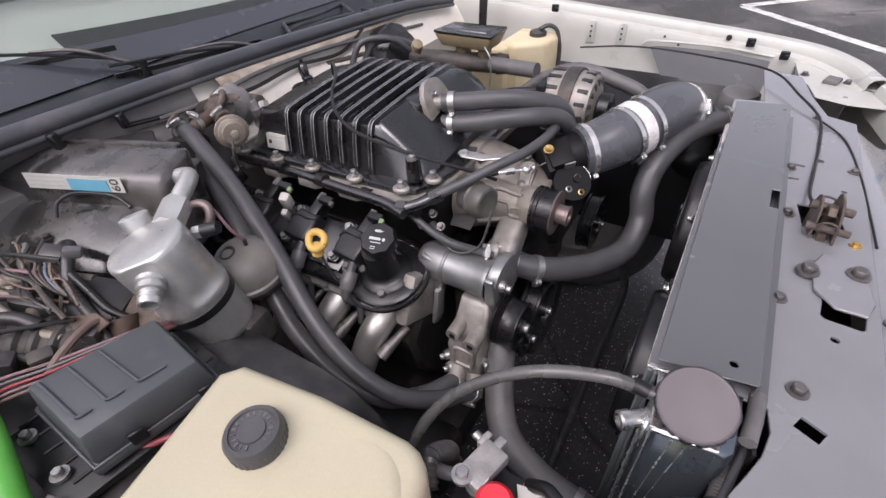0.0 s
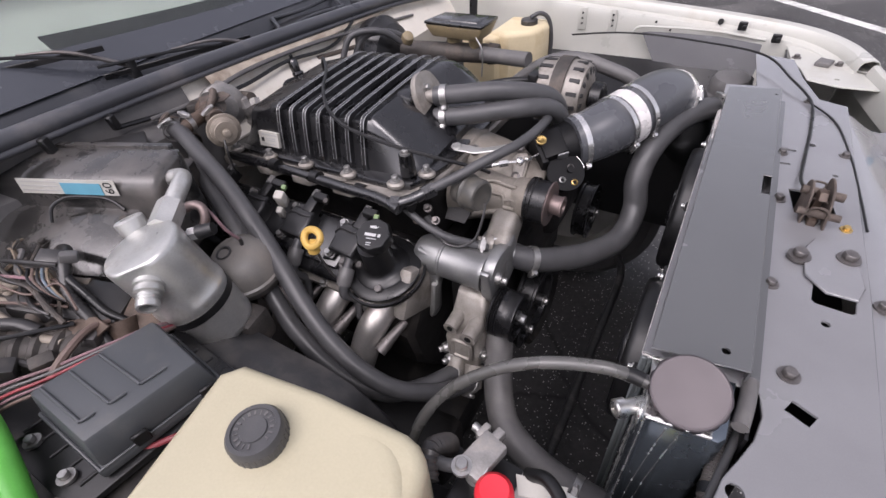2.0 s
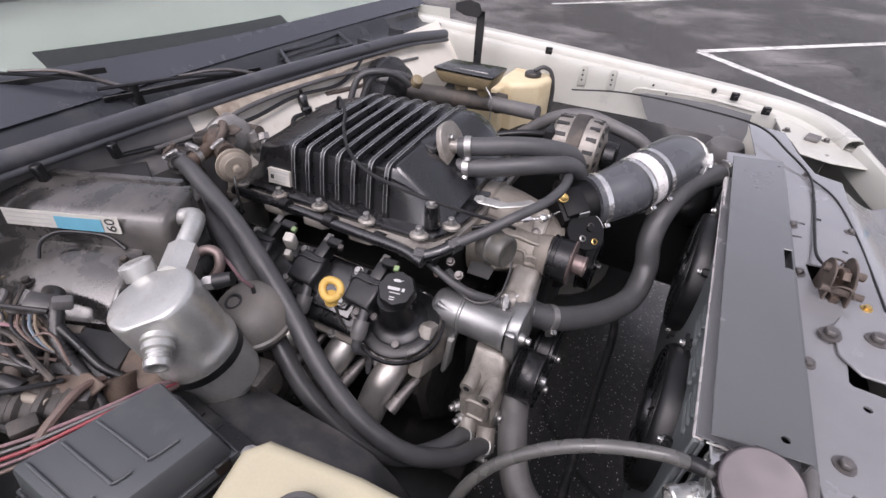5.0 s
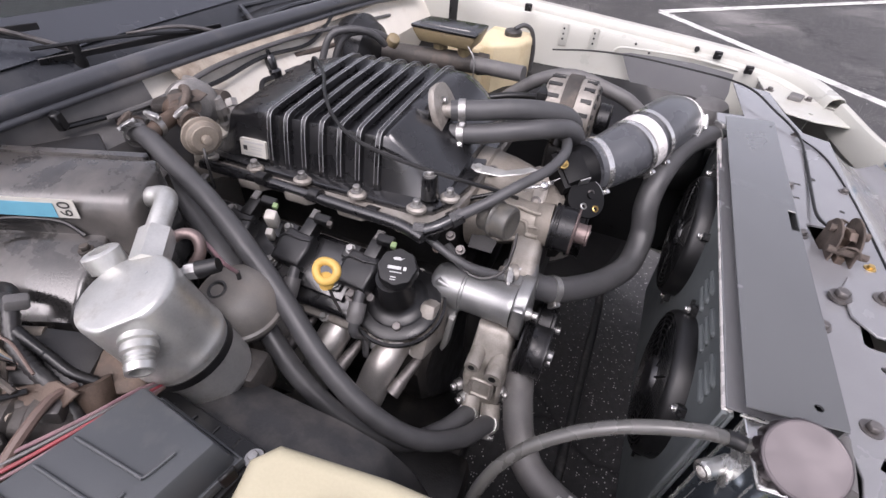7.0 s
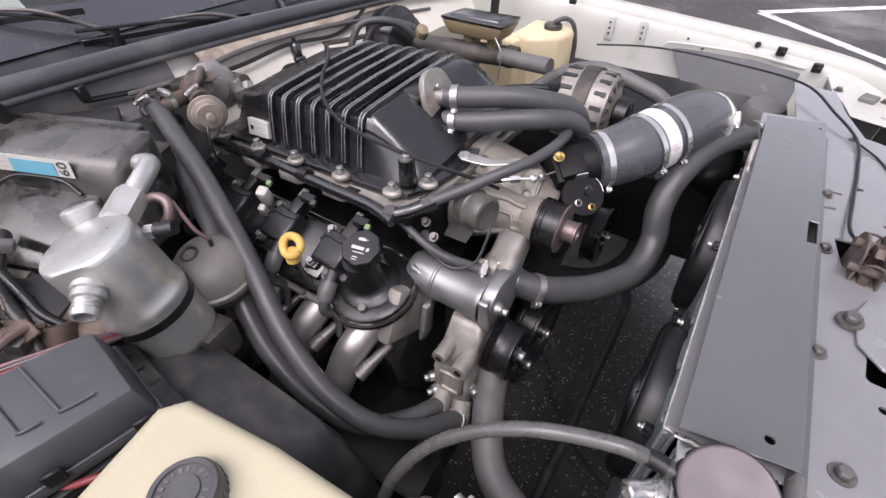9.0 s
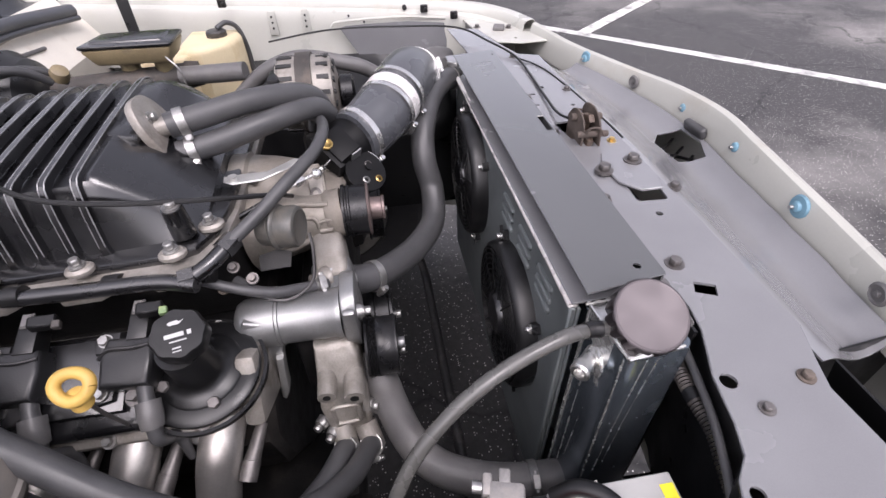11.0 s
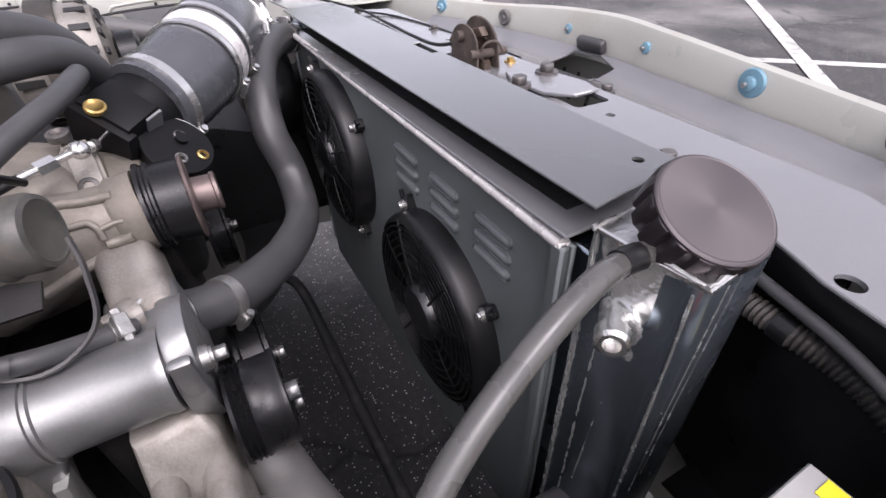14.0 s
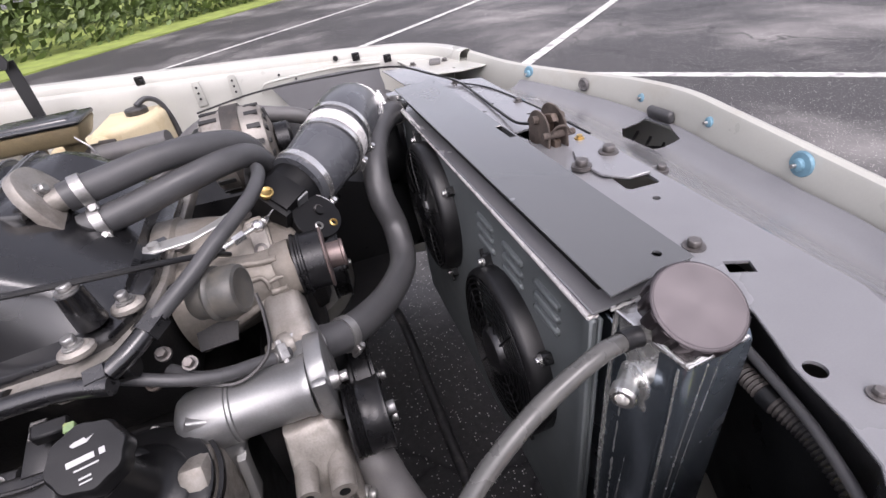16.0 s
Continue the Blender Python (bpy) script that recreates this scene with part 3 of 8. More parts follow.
for i in range(4):
    bm = B()
    box(bm, (-0.785 - 0.021 * i, 0.235, 0.951 + 0.003 * i), (0.014, 0.52, 0.004), (0, 24, 0), 0.0012, 1)
    part("cowl_louvre", bm, M_cowl, cowl)
for (x0, y0), (x1, y1) in (((-0.800, 0.93), (-0.800, 1.16)), ((-0.868, 0.97), (-0.868, 1.19)), ((-0.800, 0.93), (-0.868, 0.97)), ((-0.800, 1.16), (-0.868, 1.19))):
    bm = B()
    tube(bm, [(x0, y0, 0.960 + (0.014 if x0 < -0.83 else 0)), ((x0 + x1) / 2, (y0 + y1) / 2, 0.968), (x1, y1, 0.960 + (0.014 if x1 < -0.83 else 0))], 0.005, 8, 4)
    part("pocket_rim", bm, M_cowl, cowl)
bm = B()
box(bm, (-0.834, 1.06, 0.953), (0.062, 0.22, 0.003), (0, 12, 8))
part("pocket_floor", bm, M_black, cowl)
bm = B()
box(bm, (-0.800, 0.575, 0.962), (0.022, 0.040, 0.004), (0, 12, -8), 0.001, 1)
part("grey_patch", bm, M_label, cowl, "small pale square patch")
bm = B()
sheet(bm, [[(-0.742, y, 0.962 - 0.02 * abs(y - 0.6)), (-0.731 + 0.003 * noise.noise((0, y * 9, 2)), y, 0.952 - 0.02 * abs(y - 0.6)), (-0.727, y, 0.944 - 0.02 * abs(y - 0.6) + 0.004 * noise.noise((0, y * 14, 5)))] for y in [0.66 + 0.06 * i for i in range(12)]], 0.002, (1, 0, 0))
part("seal_flange", bm, M_flange, body, "tan stained flange below the seal")
bm = B()
sheet(bm, [[(-0.905 - 0.5 * k + 0.04 * (y - 0.8) ** 2, y, 0.990 + 0.34 * k) for k in (0, 0.3, 0.6, 1.0, 1.25)] for y in [i * 0.1 - 0.05 for i in range(18)]], 0.005)
glass = part("windscreen", bm, M_glass, body, "green-tinted windscreen glass")
glass.visible_shadow = False
bm = B()
border = []
for y in [i * 0.085 - 0.05 for i in range(21)]:
    top = 0.06 + 0.075 * max(0.0, min(1.0, (1.0 - y) / 0.62)) ** 1.6
    border.append([(-0.9022 - 0.5 * k + 0.04 * (y - 0.8) ** 2, y, 0.9935 + 0.34 * k) for k in (-0.03, top * 0.5, top)])
sheet(bm, border, 0.0012, (0.5, 0, 0.8))
part("glass_border", bm, M_frit, glass, "black border along the foot of the glass")
bm = B()
sheet(bm, [[(-0.925, y, 0.955), (-0.96, y, 0.980), (-1.05, y, 1.004), (-1.75, y, 1.012)] for y in (-0.1, 0.5, 1.1, 1.7)], 0.01)
part("dashboard", bm, M_dash, body, "pale dashboard top seen through the glass")
# unseen sheet added to keep light off the ground under the bay
bm = B()
sheet(bm, [[(x, y, z) for y in (0.0, 0.5, 0.8, 1.1, 1.6)] for x, z in ((-0.66, 0.30), (-0.9, 0.26), (-1.8, 0.25), (-3.25, 0.27))], 0.004)
part("under_floor", bm, M_block, body, "dark floor sheet added under the cabin to shade the ground")
for y in (-0.03, 1.63):
    bm = B()
    sheet(bm, [[(x, y, 0.28), (x, y + (0.03 if y > 1 else -0.03), 0.62), (x, y, 0.985)] for x in (-0.75, -1.3, -2.2, -3.3)], 0.004, (0, 1 if y > 1 else -1, 0))
    part("body_side", bm, M_white, body, "white body side")
    bm = B()
    tube(bm, [(-0.95, y, 0.985), (-1.30, y + (-0.03 if y > 1 else 0.03), 1.20), (-1.64, y + (-0.08 if y > 1 else 0.08), 1.43)], 0.022, 10, 4)
    part("windscreen_pillar", bm, M_white, body)
bm = B()
sheet(bm, [[(x, y, z - 0.03 * (abs(y - 0.8) / 0.8) ** 3) for y in (0.02, 0.4, 0.8, 1.2, 1.58)] for x, z in ((-1.60, 1.43), (-1.9, 1.46), (-2.6, 1.46), (-2.95, 1.40))], 0.004)
part("roof", bm, M_white, body, "white roof")
bm = B()
sheet(bm, [[(-2.95, y, 1.40), (-3.15, y, 1.0), (-3.3, y, 0.985), (-3.32, y, 0.28)] for y in (0.0, 0.8, 1.6)], 0.004, (-1, 0, 0))
part("rear_wall", bm, M_white, body)
bm = B()
strip = []
for f in (0, 0.2, 0.4, 0.6, 0.8, 1):
    y = 0.525 + 0.56 * f
    low = 0.06 + 0.075 * max(0.0, min(1.0, (1.0 - y) / 0.62)) ** 1.6 - 0.02
    strip.append([(-0.911 - 0.5 * k + 0.04 * (y - 0.8) ** 2, y, 0.983 + 0.34 * k) for k in (low, low + 0.100 - 0.02 * f)])
sheet(bm, strip, 0.003)
part("defroster_strip", bm, M_gapstrip, body)


def wiper(a, b, pivot):
    w = thing("windscreen_wiper", pivot, "thin black windscreen wiper resting on the cowl", "wiper", "wipers on the cowl")
    a, b = Vector(a), Vector(b)
    bm = B()
    cyl(bm, Vector(pivot) + Vector((0, 0, -0.03)), Vector(pivot) + Vector((0, 0, 0.012)), 0.011, 0.009, 16)
    part("pivot", bm, M_black, w)
    bm = B()
    tube(bm, [Vector(pivot), a.lerp(b, 0.75) + Vector((0.006, 0, 0.014)), a.lerp(b, 0.45) + Vector((0, 0, 0.010))], [0.005, 0.0035, 0.002], 8)
    part("arm", bm, M_bolt, w)
    bm = B()
    tube(bm, [a, a.lerp(b, 0.5) + Vector((0, 0, 0.006)), b], 0.003, 6)
    box(bm, (a + b) / 2 - Vector((0, 0, 0.006)), (0.004, (b - a).length * 0.98, 0.010), (0, 0, math.degrees(math.atan2(b.y - a.y, b.x - a.x)) - 90), 0.001, 1)
    part("blade", bm, M_black, w)


wiper((-0.985, 0.36, 1.058), (-0.887, 0.575, 1.004), (-0.868, 0.60, 0.985))
wiper((-0.880, 0.545, 1.000), (-0.785, 0.83, 0.972), (-0.775, 0.86, 0.952))

# radiator support and the filler panel before it
bm = B()
outline = [(0.150, 1.24), (0.205, 1.25), (0.190, 1.45), (0.268, 1.43), (0.286, 1.32), (0.313, 1.22), (0.357, 1.20), (0.357, 0.66), (0.352, 0.41), (0.338, 0.375), (0.327, 0.345), (0.335, 0.20), (0.36, 0.02), (0.19, 0.02), (0.188, 0.20), (0.196, 0.273), (0.203, 0.290), (0.219, 0.306), (0.228, 0.331), (0.237, 0.374), (0.247, 0.397), (0.257, 0.422), (0.262, 0.45), (0.258, 0.475), (0.150, 0.475)]
prism(bm, outline, Matrix.Translation((0, 0, 0.8485)), 0.003, 0.0008, 1)
support = part("radiator_support", bm, M_satin, body, "satin black sheet-steel radiator support")
bm = B()
box(bm, (0.322, 0.652, 0.85), (0.042, 0.05, 0.04), (0, 0, -4), 0.004, 1)
cyl(bm, (0.247, 0.366, 0.8), (0.247, 0.366, 0.9), 0.0075)
cyl(bm, (0.210, 0.279, 0.8), (0.210, 0.279, 0.9), 0.0058)
cyl(bm, (0.313, 0.599, 0.8), (0.313, 0.599, 0.9), 0.0045)
box(bm, (0.292, 0.4695, 0.85), (0.022, 0.016, 0.04), (0, 0, -25))
box(bm, (0.247, 0.815, 0.85), (0.018, 0.05, 0.04))
box(bm, (0.30, 0.84, 0.85), (0.05, 0.06, 0.04), (0, 0, 8))
cyl(bm, (0.30, 1.02, 0.8), (0.30, 1.02, 0.9), 0.006)
cyl(bm, (0.33, 0.93, 0.8), (0.33, 0.93, 0.9), 0.004)
box(bm, (0.27, 0.99, 0.85), (0.018, 0.007, 0.04))
box(bm, (0.26, 0.94, 0.85), (0.024, 0.006, 0.04), (0, 0, 12))
cut(support, bm)
bm = B()
sheet(bm, [[(x, y, 0.8485), (x + 0.006, y + 0.001, 0.83), (x + 0.012, y + 0.003, 0.75), (x + 0.02, y + 0.003, 0.60)] for x, y in ((0.189, 0.10), (0.188, 0.20), (0.196, 0.273), (0.203, 0.290), (0.219, 0.306), (0.228, 0.331), (0.237, 0.374), (0.247, 0.397), (0.257, 0.422), (0.262, 0.45), (0.258, 0.475))], 0.002, (-1, 0, 0))
part("support_flange", bm, M_black, support)
bm = B()
rows = []
for i in range(27):
    y = 0.372 + i * (1.185 - 0.372) / 26
    front = nose_line[min(range(len(nose_line)), key=lambda k: abs(nose_line[k].y - y))].x - 0.020
    back = 0.345 + 0.0 * y if y > 0.41 else 0.345
    fs = []
    for k in range(9):
        f = k / 8
        z = 0.8475 - 0.030 * math.sin(0.5 * math.pi * min(1, f / 0.72)) ** 2 + 0.016 * max(0, (f - 0.74) / 0.26) ** 1.5
        fs.append((back + (front - back) * f, y + (0.018 * f if i == 0 else 0), z))
    rows.append(fs)
sheet(bm, rows, 0.002)
filler = part("filler_panel", bm, M_satin, body, "satin black dished filler panel behind the nose")
bm = B()
prism(bm, [(-0.022, -0.045), (0.02, -0.05), (0.034, -0.01), (0.03, 0.04), (-0.005, 0.05), (-0.03, 0.015)], Matrix.Translation((0.466, 0.805, 0.76)), 0.12)
cut(filler, bm)
bm = B()
for k in (-1, 0, 1):
    box(bm, (0.466, 0.805 + 0.032 * k, 0.795), (0.11, 0.004, 0.004), (0, 0, 40))
    box(bm, (0.466, 0.805 + 0.032 * k, 0.790), (0.11, 0.004, 0.004), (0, 0, -40))
part("grille_lattice", bm, M_black, filler, "black diamond lattice of the grille below")
bm = B()
sheet(bm, [[(0.357, y, 0.849), (0.372, y, 0.80), (0.40, y, 0.55)] for y in (0.05, 0.2, 0.37)], 0.002, (1, 0, 0))
sheet(bm, [[(0.345, 0.385, z), (0.50, 0.40, z)] for z in (0.83, 0.6, 0.3)], 0.002, (0, -1, 0))
sheet(bm, [[(0.22, y, 0.62), (0.46, y, 0.60)] for y in (-0.05, 0.39)], 0.002)
part("lamp_bucket", bm, M_black, support, "black open lamp recess")
# solid dark block that stands for the shade inside the flange opening
bm = B()
box(bm, (0.501, 0.818, 0.842), (0.014, 0.050, 0.020), (0, -18, 4), 0.006, 3)
single("rubber_bumper", bm, M_rubber, "dark block in place of the shaded opening in the nose flange", "bumper")
bm = B()
sheet(bm, [[(0.262, y, 0.80), (0.31, y, 0.79), (0.352, y, 0.80)] for y in (0.42, 0.8, 1.18)], 0.002)
part("support_channel", bm, M_black, support)
# blue studs and rubber plugs along the nose flange
for (x, y, z), kind in (((0.484, 0.575, 0.855), 1), ((0.506, 0.725, 0.856), 1), ((0.516, 0.879, 0.851), 1), ((0.497, 1.015, 0.849), 0), ((0.455, 1.17, 0.846), 1), ((0.464, 0.428, 0.853), 0)):
    k = min(range(len(nose_line)), key=lambda q: abs(nose_line[q].y - y))
    d = (nose_line[min(k + 1, len(nose_line) - 1)] - nose_line[k - 1])
    n = Vector((d.y, -d.x, 0)).normalized()
    if n.x > 0:
        n = -n
    c = Vector((x, y, z)) + n * (-0.004 if kind else 0.006)
    s = thing("flange_nut" if kind else "rubber_plug", c, "pale blue plastic-coated nut on the nose flange" if kind else "round black rubber plug in the nose flange", "nut" if kind else "plug", "fasteners along the nose flange")
    if kind:
        bm = B()
        lathe(bm, c, n, [(0, 0), (0.0145, 0), (0.0155, 0.002), (0.014, 0.0045), (0.0075, 0.0055), (0.007, 0.0095), (0.0045, 0.011), (0, 0.011)], 24)
        part("washer_nut", bm, M_blue, s)
        bm = B()
        cyl(bm, c + n * 0.010, c + n * 0.016, 0.0025, seg=10)
        part("stud", bm, M_steel, s)
    else:
        bm = B()
        lathe(bm, c, n, [(0, 0), (0.012, 0), (0.013, 0.003), (0.010, 0.006), (0.008, 0.004), (0.004, 0.004), (0.003, 0.007), (0, 0.007)], 20)
        part("plug", bm, M_rubbergrey, s)

# grey plate, ribs, hole and clips of the far inner wall
bm = B()
sheet(bm, [[(x, 1.555 - 0.03 * max(0, x - 0.1), z0), (x + 0.03, 1.551 - 0.03 * max(0, x - 0.1), z0 - 0.05), (x + 0.075, 1.545, z0 - 0.12)] for x, z0 in ((-0.088, 0.843), (-0.07, 0.847), (0.0, 0.849), (0.1, 0.849), (0.2, 0.840))], 0.002, (0, -1, 0))
part("grey_splash_plate", bm, M_satin, body, "dark grey plate on the inner fender")
bm = B()
tube(bm, [(-0.115, 1.556, 0.835), (-0.105, 1.556, 0.852), (-0.085, 1.556, 0.858), (0.0, 1.556, 0.861), (0.1, 1.556, 0.860), (0.205, 1.552, 0.851)], 0.0035, 8)
part("pressed_bead", bm, M_white, body)
for x in (-0.262, -0.175):
    bm = B()
    prism(bm, [(-0.012, -0.03), (0.012, -0.03), (0.010, 0.03), (-0.008, 0.03)], frame_of((x, 1.5745, 0.862), (1, 0, 0), (0, -1, 0)), 0.006, 0.003)
    part("stamped_rib", bm, M_white, body)
    bm = B()
    # solid black discs paint the dark inside the rib holes
    for dz in (-0.012, 0.002, 0.016):
        cyl(bm, (x, 1.5696, 0.862 + dz), (x, 1.566, 0.862 + dz), 0.0028, seg=10)
    part("rib_hole", bm, M_inkhole, body)
for p in ((0.094, 1.581, 0.879), (-0.06, 1.578, 0.868), (-0.02, 1.572, 0.852)):
    # a black disc in place of the dark of each wall hole
    bm = B()
    cyl(bm, p, (p[0], p[1] - 0.008, p[2]), 0.0065 if p[0] > 0 else 0.003, seg=16)
    part("wall_hole", bm, M_inkhole, body)
for p in ((0.146, 1.560, 0.877), (-0.373, 1.557, 0.920), (0.225, 1.535, 0.862)):
    bm = B()
    box(bm, p, (0.020, 0.010, 0.020), (0, 0, 0), 0.002, 1)
    box(bm, (p[0] + 0.004, p[1] - 0.006, p[2] - 0.002), (0.010, 0.008, 0.012), (0, 0, 0), 0.002, 1)
    single("bumper_clip", bm, M_black, "small black plastic clip on the fender edge", "clip", "clips on the fender")

bm = B()
lathe(bm, (0.16, 1.42, 0.74), (0, -0.1, 1), [(0, 0.075), (0.02, 0.074), (0.038, 0.066), (0.046, 0.05), (0.046, 0.03), (0.054, 0.02), (0.056, 0), (0.03, 0)], 32)
single("strut_boot", bm, M_rubbergrey, "round dusty rubber boot beside the air duct", "boot")
# aprons and rails round and under the bay
bm = B()
sheet(bm, [[(x, 1.552, 0.775), (x, 1.52, 0.735 + w * 0.6), (x, 1.38, 0.70 + w), (x, 1.27, 0.66 + w * 0.7), (x, 1.25, 0.55), (x, 1.25, 0.45)] for x, w in ((-0.72, 0.02), (-0.5, 0.045), (-0.3, 0.055), (-0.15, 0.05), (0.0, 0.02), (0.12, -0.04), (0.30, -0.10))], 0.003)
part("wheel_house", bm, M_black, body, "black inner wheel house")
bm = B()
sheet(bm, [[(x, -0.01, 0.80), (x, 0.06, 0.780), (x, 0.20, 0.782), (x, 0.30, 0.772), (x, 0.342, 0.748), (x, 0.362, 0.68), (x, 0.37, 0.42)] for x in (-0.74, -0.5, -0.3, -0.22)] + [[(x + 0.03, y, z - dz * max(0.0, (z - 0.42) / 0.36)) for y, z in ((-0.01, 0.80), (0.06, 0.780), (0.20, 0.782), (0.30, 0.772), (0.342, 0.748), (0.362, 0.68), (0.37, 0.42))] for x, dz in ((-0.20, 0.012), (-0.17, 0.045), (-0.15, 0.11), (-0.14, 0.20))], 0.003)
sheet(bm, [[(x, -0.01, 0.60), (x, 0.30, 0.58), (x, 0.36, 0.50), (x, 0.37, 0.42)] for x in (-0.22, 0.0, 0.2, 0.36)], 0.003)
part("wheel_house", bm, M_apron, body, "dusty dark inner wheel house")
# drawn down unseen to block light from reaching the ground under the bay
bm = B()
sheet(bm, [[(0.25, y, 0.85), (0.255, y, 0.6), (0.25, y, 0.22)] for y in (0.42, 0.8, 1.3, 1.5)], 0.003, (-1, 0, 0))
part("condenser_baffle", bm, M_black, body)
bm = B()
box(bm, (-0.40, 0.43, 0.40), (0.62, 0.10, 0.12), (0, 0, 4), 0.02)
box(bm, (-0.30, 0.55, 0.33), (0.36, 0.22, 0.10), (0, 0, 0), 0.03)
part("frame_rail", bm, M_block, body, "grimy dark frame rail below the engine")
bm = B()
tube(bm, [(0.0, 0.36, 0.33), (0.045, 0.42, 0.345), (0.058, 0.5, 0.352), (0.058, 0.82, 0.355), (0.056, 1.1, 0.352), (0.03, 1.2, 0.34)], 0.011, 12)
single("anti_roll_bar", bm, M_bar, "scuffed steel anti-roll bar across the bay", "bar")

# wheels under the body
for y in (0.10, 1.50):
    bm = B()
    lathe(bm, (-0.22, y - 0.1, 0.33), (0, 1, 0), [(0.2, 0.0), (0.30, 0.0), (0.325, 0.02), (0.33, 0.1), (0.325, 0.18), (0.30, 0.2), (0.2, 0.2), (0.2, 0.0)], 40)
    w = part("wheel", bm, M_rubber, body, "black tyre")
    bm = B()
    lathe(bm, (-0.22, y - 0.09, 0.33), (0, 1, 0), [(0, 0.05), (0.19, 0.05), (0.2, 0.0), (0.2, 0.18), (0.19, 0.12), (0, 0.12)], 32)
    part("rim", bm, M_aludull, w)

# ---- radiator with its fans, cover and cap ----
rad = thing("radiator", (0.2, 0.8, 0.40), "welded aluminium radiator with end tanks and two fans", "radiator")
bm = B()
box(bm, (0.2, 0.80, 0.62), (0.055, 0.66, 0.42), (0, 0, 0), 0.002, 1)
part("core", bm, M_tank, rad, "dark finned core")
bm = B()
prism(bm, [(0.166, 0.467), (0.237, 0.472), (0.235, 0.406), (0.229, 0.399), (0.176, 0.394), (0.170, 0.398), (0.167, 0.406)], Matrix.Translation((0, 0, 0.40)), 0.46, 0.004, 2)
tank = part("end_tank", bm, M_tank, rad, "dull folded aluminium end tank with scratches")
bm = B()
prism(bm, [(0.160, 0.466), (0.226, 0.469), (0.222, 0.398), (0.168, 0.393), (0.164, 0.42)], Matrix.Translation((0, 0, 0.859)), 0.004, 0.001, 1)
part("top_plate", bm, M_weld, tank, "bright welded top plate")
bm = B()
prism(bm, [(p.x, p.y) for p in spline([(0.030, 0.004, 0), (0.041, 0.001, 0), (0.044, 0.012, 0), (0.052, 0.038, 0), (0.058, 0.060, 0), (0.040, 0.0625, 0), (0.012, 0.0625, 0), (0.009, 0.050, 0), (0.020, 0.030, 0), (0.028, 0.012, 0)], 4)[:-1]], frame_of((0.1635, 0.466, 0.797), (0.1, -1, 0), (-1, -0.1, 0)), 0.0015)
part("bare_face", bm, M_beadbright, tank, "bright bare aluminium around the port")
bm = B()
rngw = random.Random(3)
for a, b in (((0.157, 0.4615, 0.863), (0.226, 0.4685, 0.863)), ((0.1655, 0.464, 0.855), (0.1655, 0.464, 0.42)), ((0.1672, 0.448, 0.853), (0.1672, 0.448, 0.44)), ((0.166, 0.395, 0.864), (0.222, 0.3985, 0.864)), ((0.164, 0.44, 0.864), (0.167, 0.395, 0.864))):
    a, b = Vector(a), Vector(b)
    n = max(4, int((b - a).length / 0.004))
    line = [a.lerp(b, i / n) + Vector((rngw.gauss(0, 0.0003), rngw.gauss(0, 0.0004), rngw.gauss(0, 0.0003))) for i in range(n + 1)]
    tube(bm, line, [rngw.uniform(0.0009, 0.0017) for _ in line], 6, 2)
tagged(part("weld_bead", bm, M_aludull, tank), kind="stuff")
for pts, r in ((((0.1655, 0.4655, 0.858), (0.1650, 0.4660, 0.75), (0.1655, 0.4655, 0.62), (0.1655, 0.4655, 0.45)), 0.0019),
               (((0.1690, 0.424, 0.770), (0.1680, 0.430, 0.735), (0.1675, 0.433, 0.70), (0.1672, 0.437, 0.60)), 0.0011),
               (((0.1685, 0.401, 0.853), (0.1690, 0.400, 0.80), (0.1695, 0.3995, 0.72), (0.1705, 0.3985, 0.60)), 0.0012),
               (((0.187, 0.3952, 0.856), (0.1835, 0.3948, 0.80), (0.180, 0.3945, 0.73), (0.178, 0.3943, 0.64)), 0.0008),
               (((0.199, 0.3964, 0.856), (0.195, 0.3960, 0.81), (0.1905, 0.3956, 0.75), (0.187, 0.3952, 0.66)), 0.0006)):
    bm = B()
    line = [Vector(p) for p in pts]
    fine = []
    for a, b in zip(line, line[1:]):
        fine += [a.lerp(b, k / 6) for k in range(6)]
    fine.append(line[-1])
    tube(bm, fine, [r * rngw.uniform(0.65, 1.25) for _ in fine], 8, 2)
    part("weld_seam", bm, M_beadbright, tank, "bright uneven weld seam")
bm = B()
box(bm, (0.2, 1.165, 0.63), (0.07, 0.05, 0.46), (0, 0, 0), 0.008)
part("end_tank", bm, M_tank, rad)
bm = B()
cyl(bm, (0.168, 0.443, 0.810), (0.150, 0.427, 0.812), 0.0085, seg=20)
lathe(bm, (0.150, 0.427, 0.812), Vector((-0.018, -0.016, 0.002)), [(0.004, 0), (0.0105, 0), (0.0105, 0.010), (0.008, 0.012), (0.0055, 0.012), (0.0055, 0.004), (0, 0.004)], 20)
part("bleed_port", bm, M_weld, tank, "bright threaded port")
bm = B()
for p, r in (((0.166, 0.432, 0.806), 0.014), ((0.169, 0.425, 0.785), 0.010), ((0.168, 0.447, 0.826), 0.009), ((0.170, 0.424, 0.768), 0.009), ((0.1685, 0.436, 0.842), 0.012)):
    bm = B()
    bmesh.ops.create_icosphere(bm, subdivisions=2, radius=r, matrix=Matrix.Translation(p) @ Matrix.Diagonal((0.28, 1, 1.3, 1)))
    part("weld_patch", bm, M_beadbright, tank, sharp=80)
bm = B()
cyl(bm, (0.176, 0.428, 0.864), (0.150, 0.431, 0.864), 0.006, seg=14)
part("overflow_nipple", bm, M_weld, tank)
bm = B()
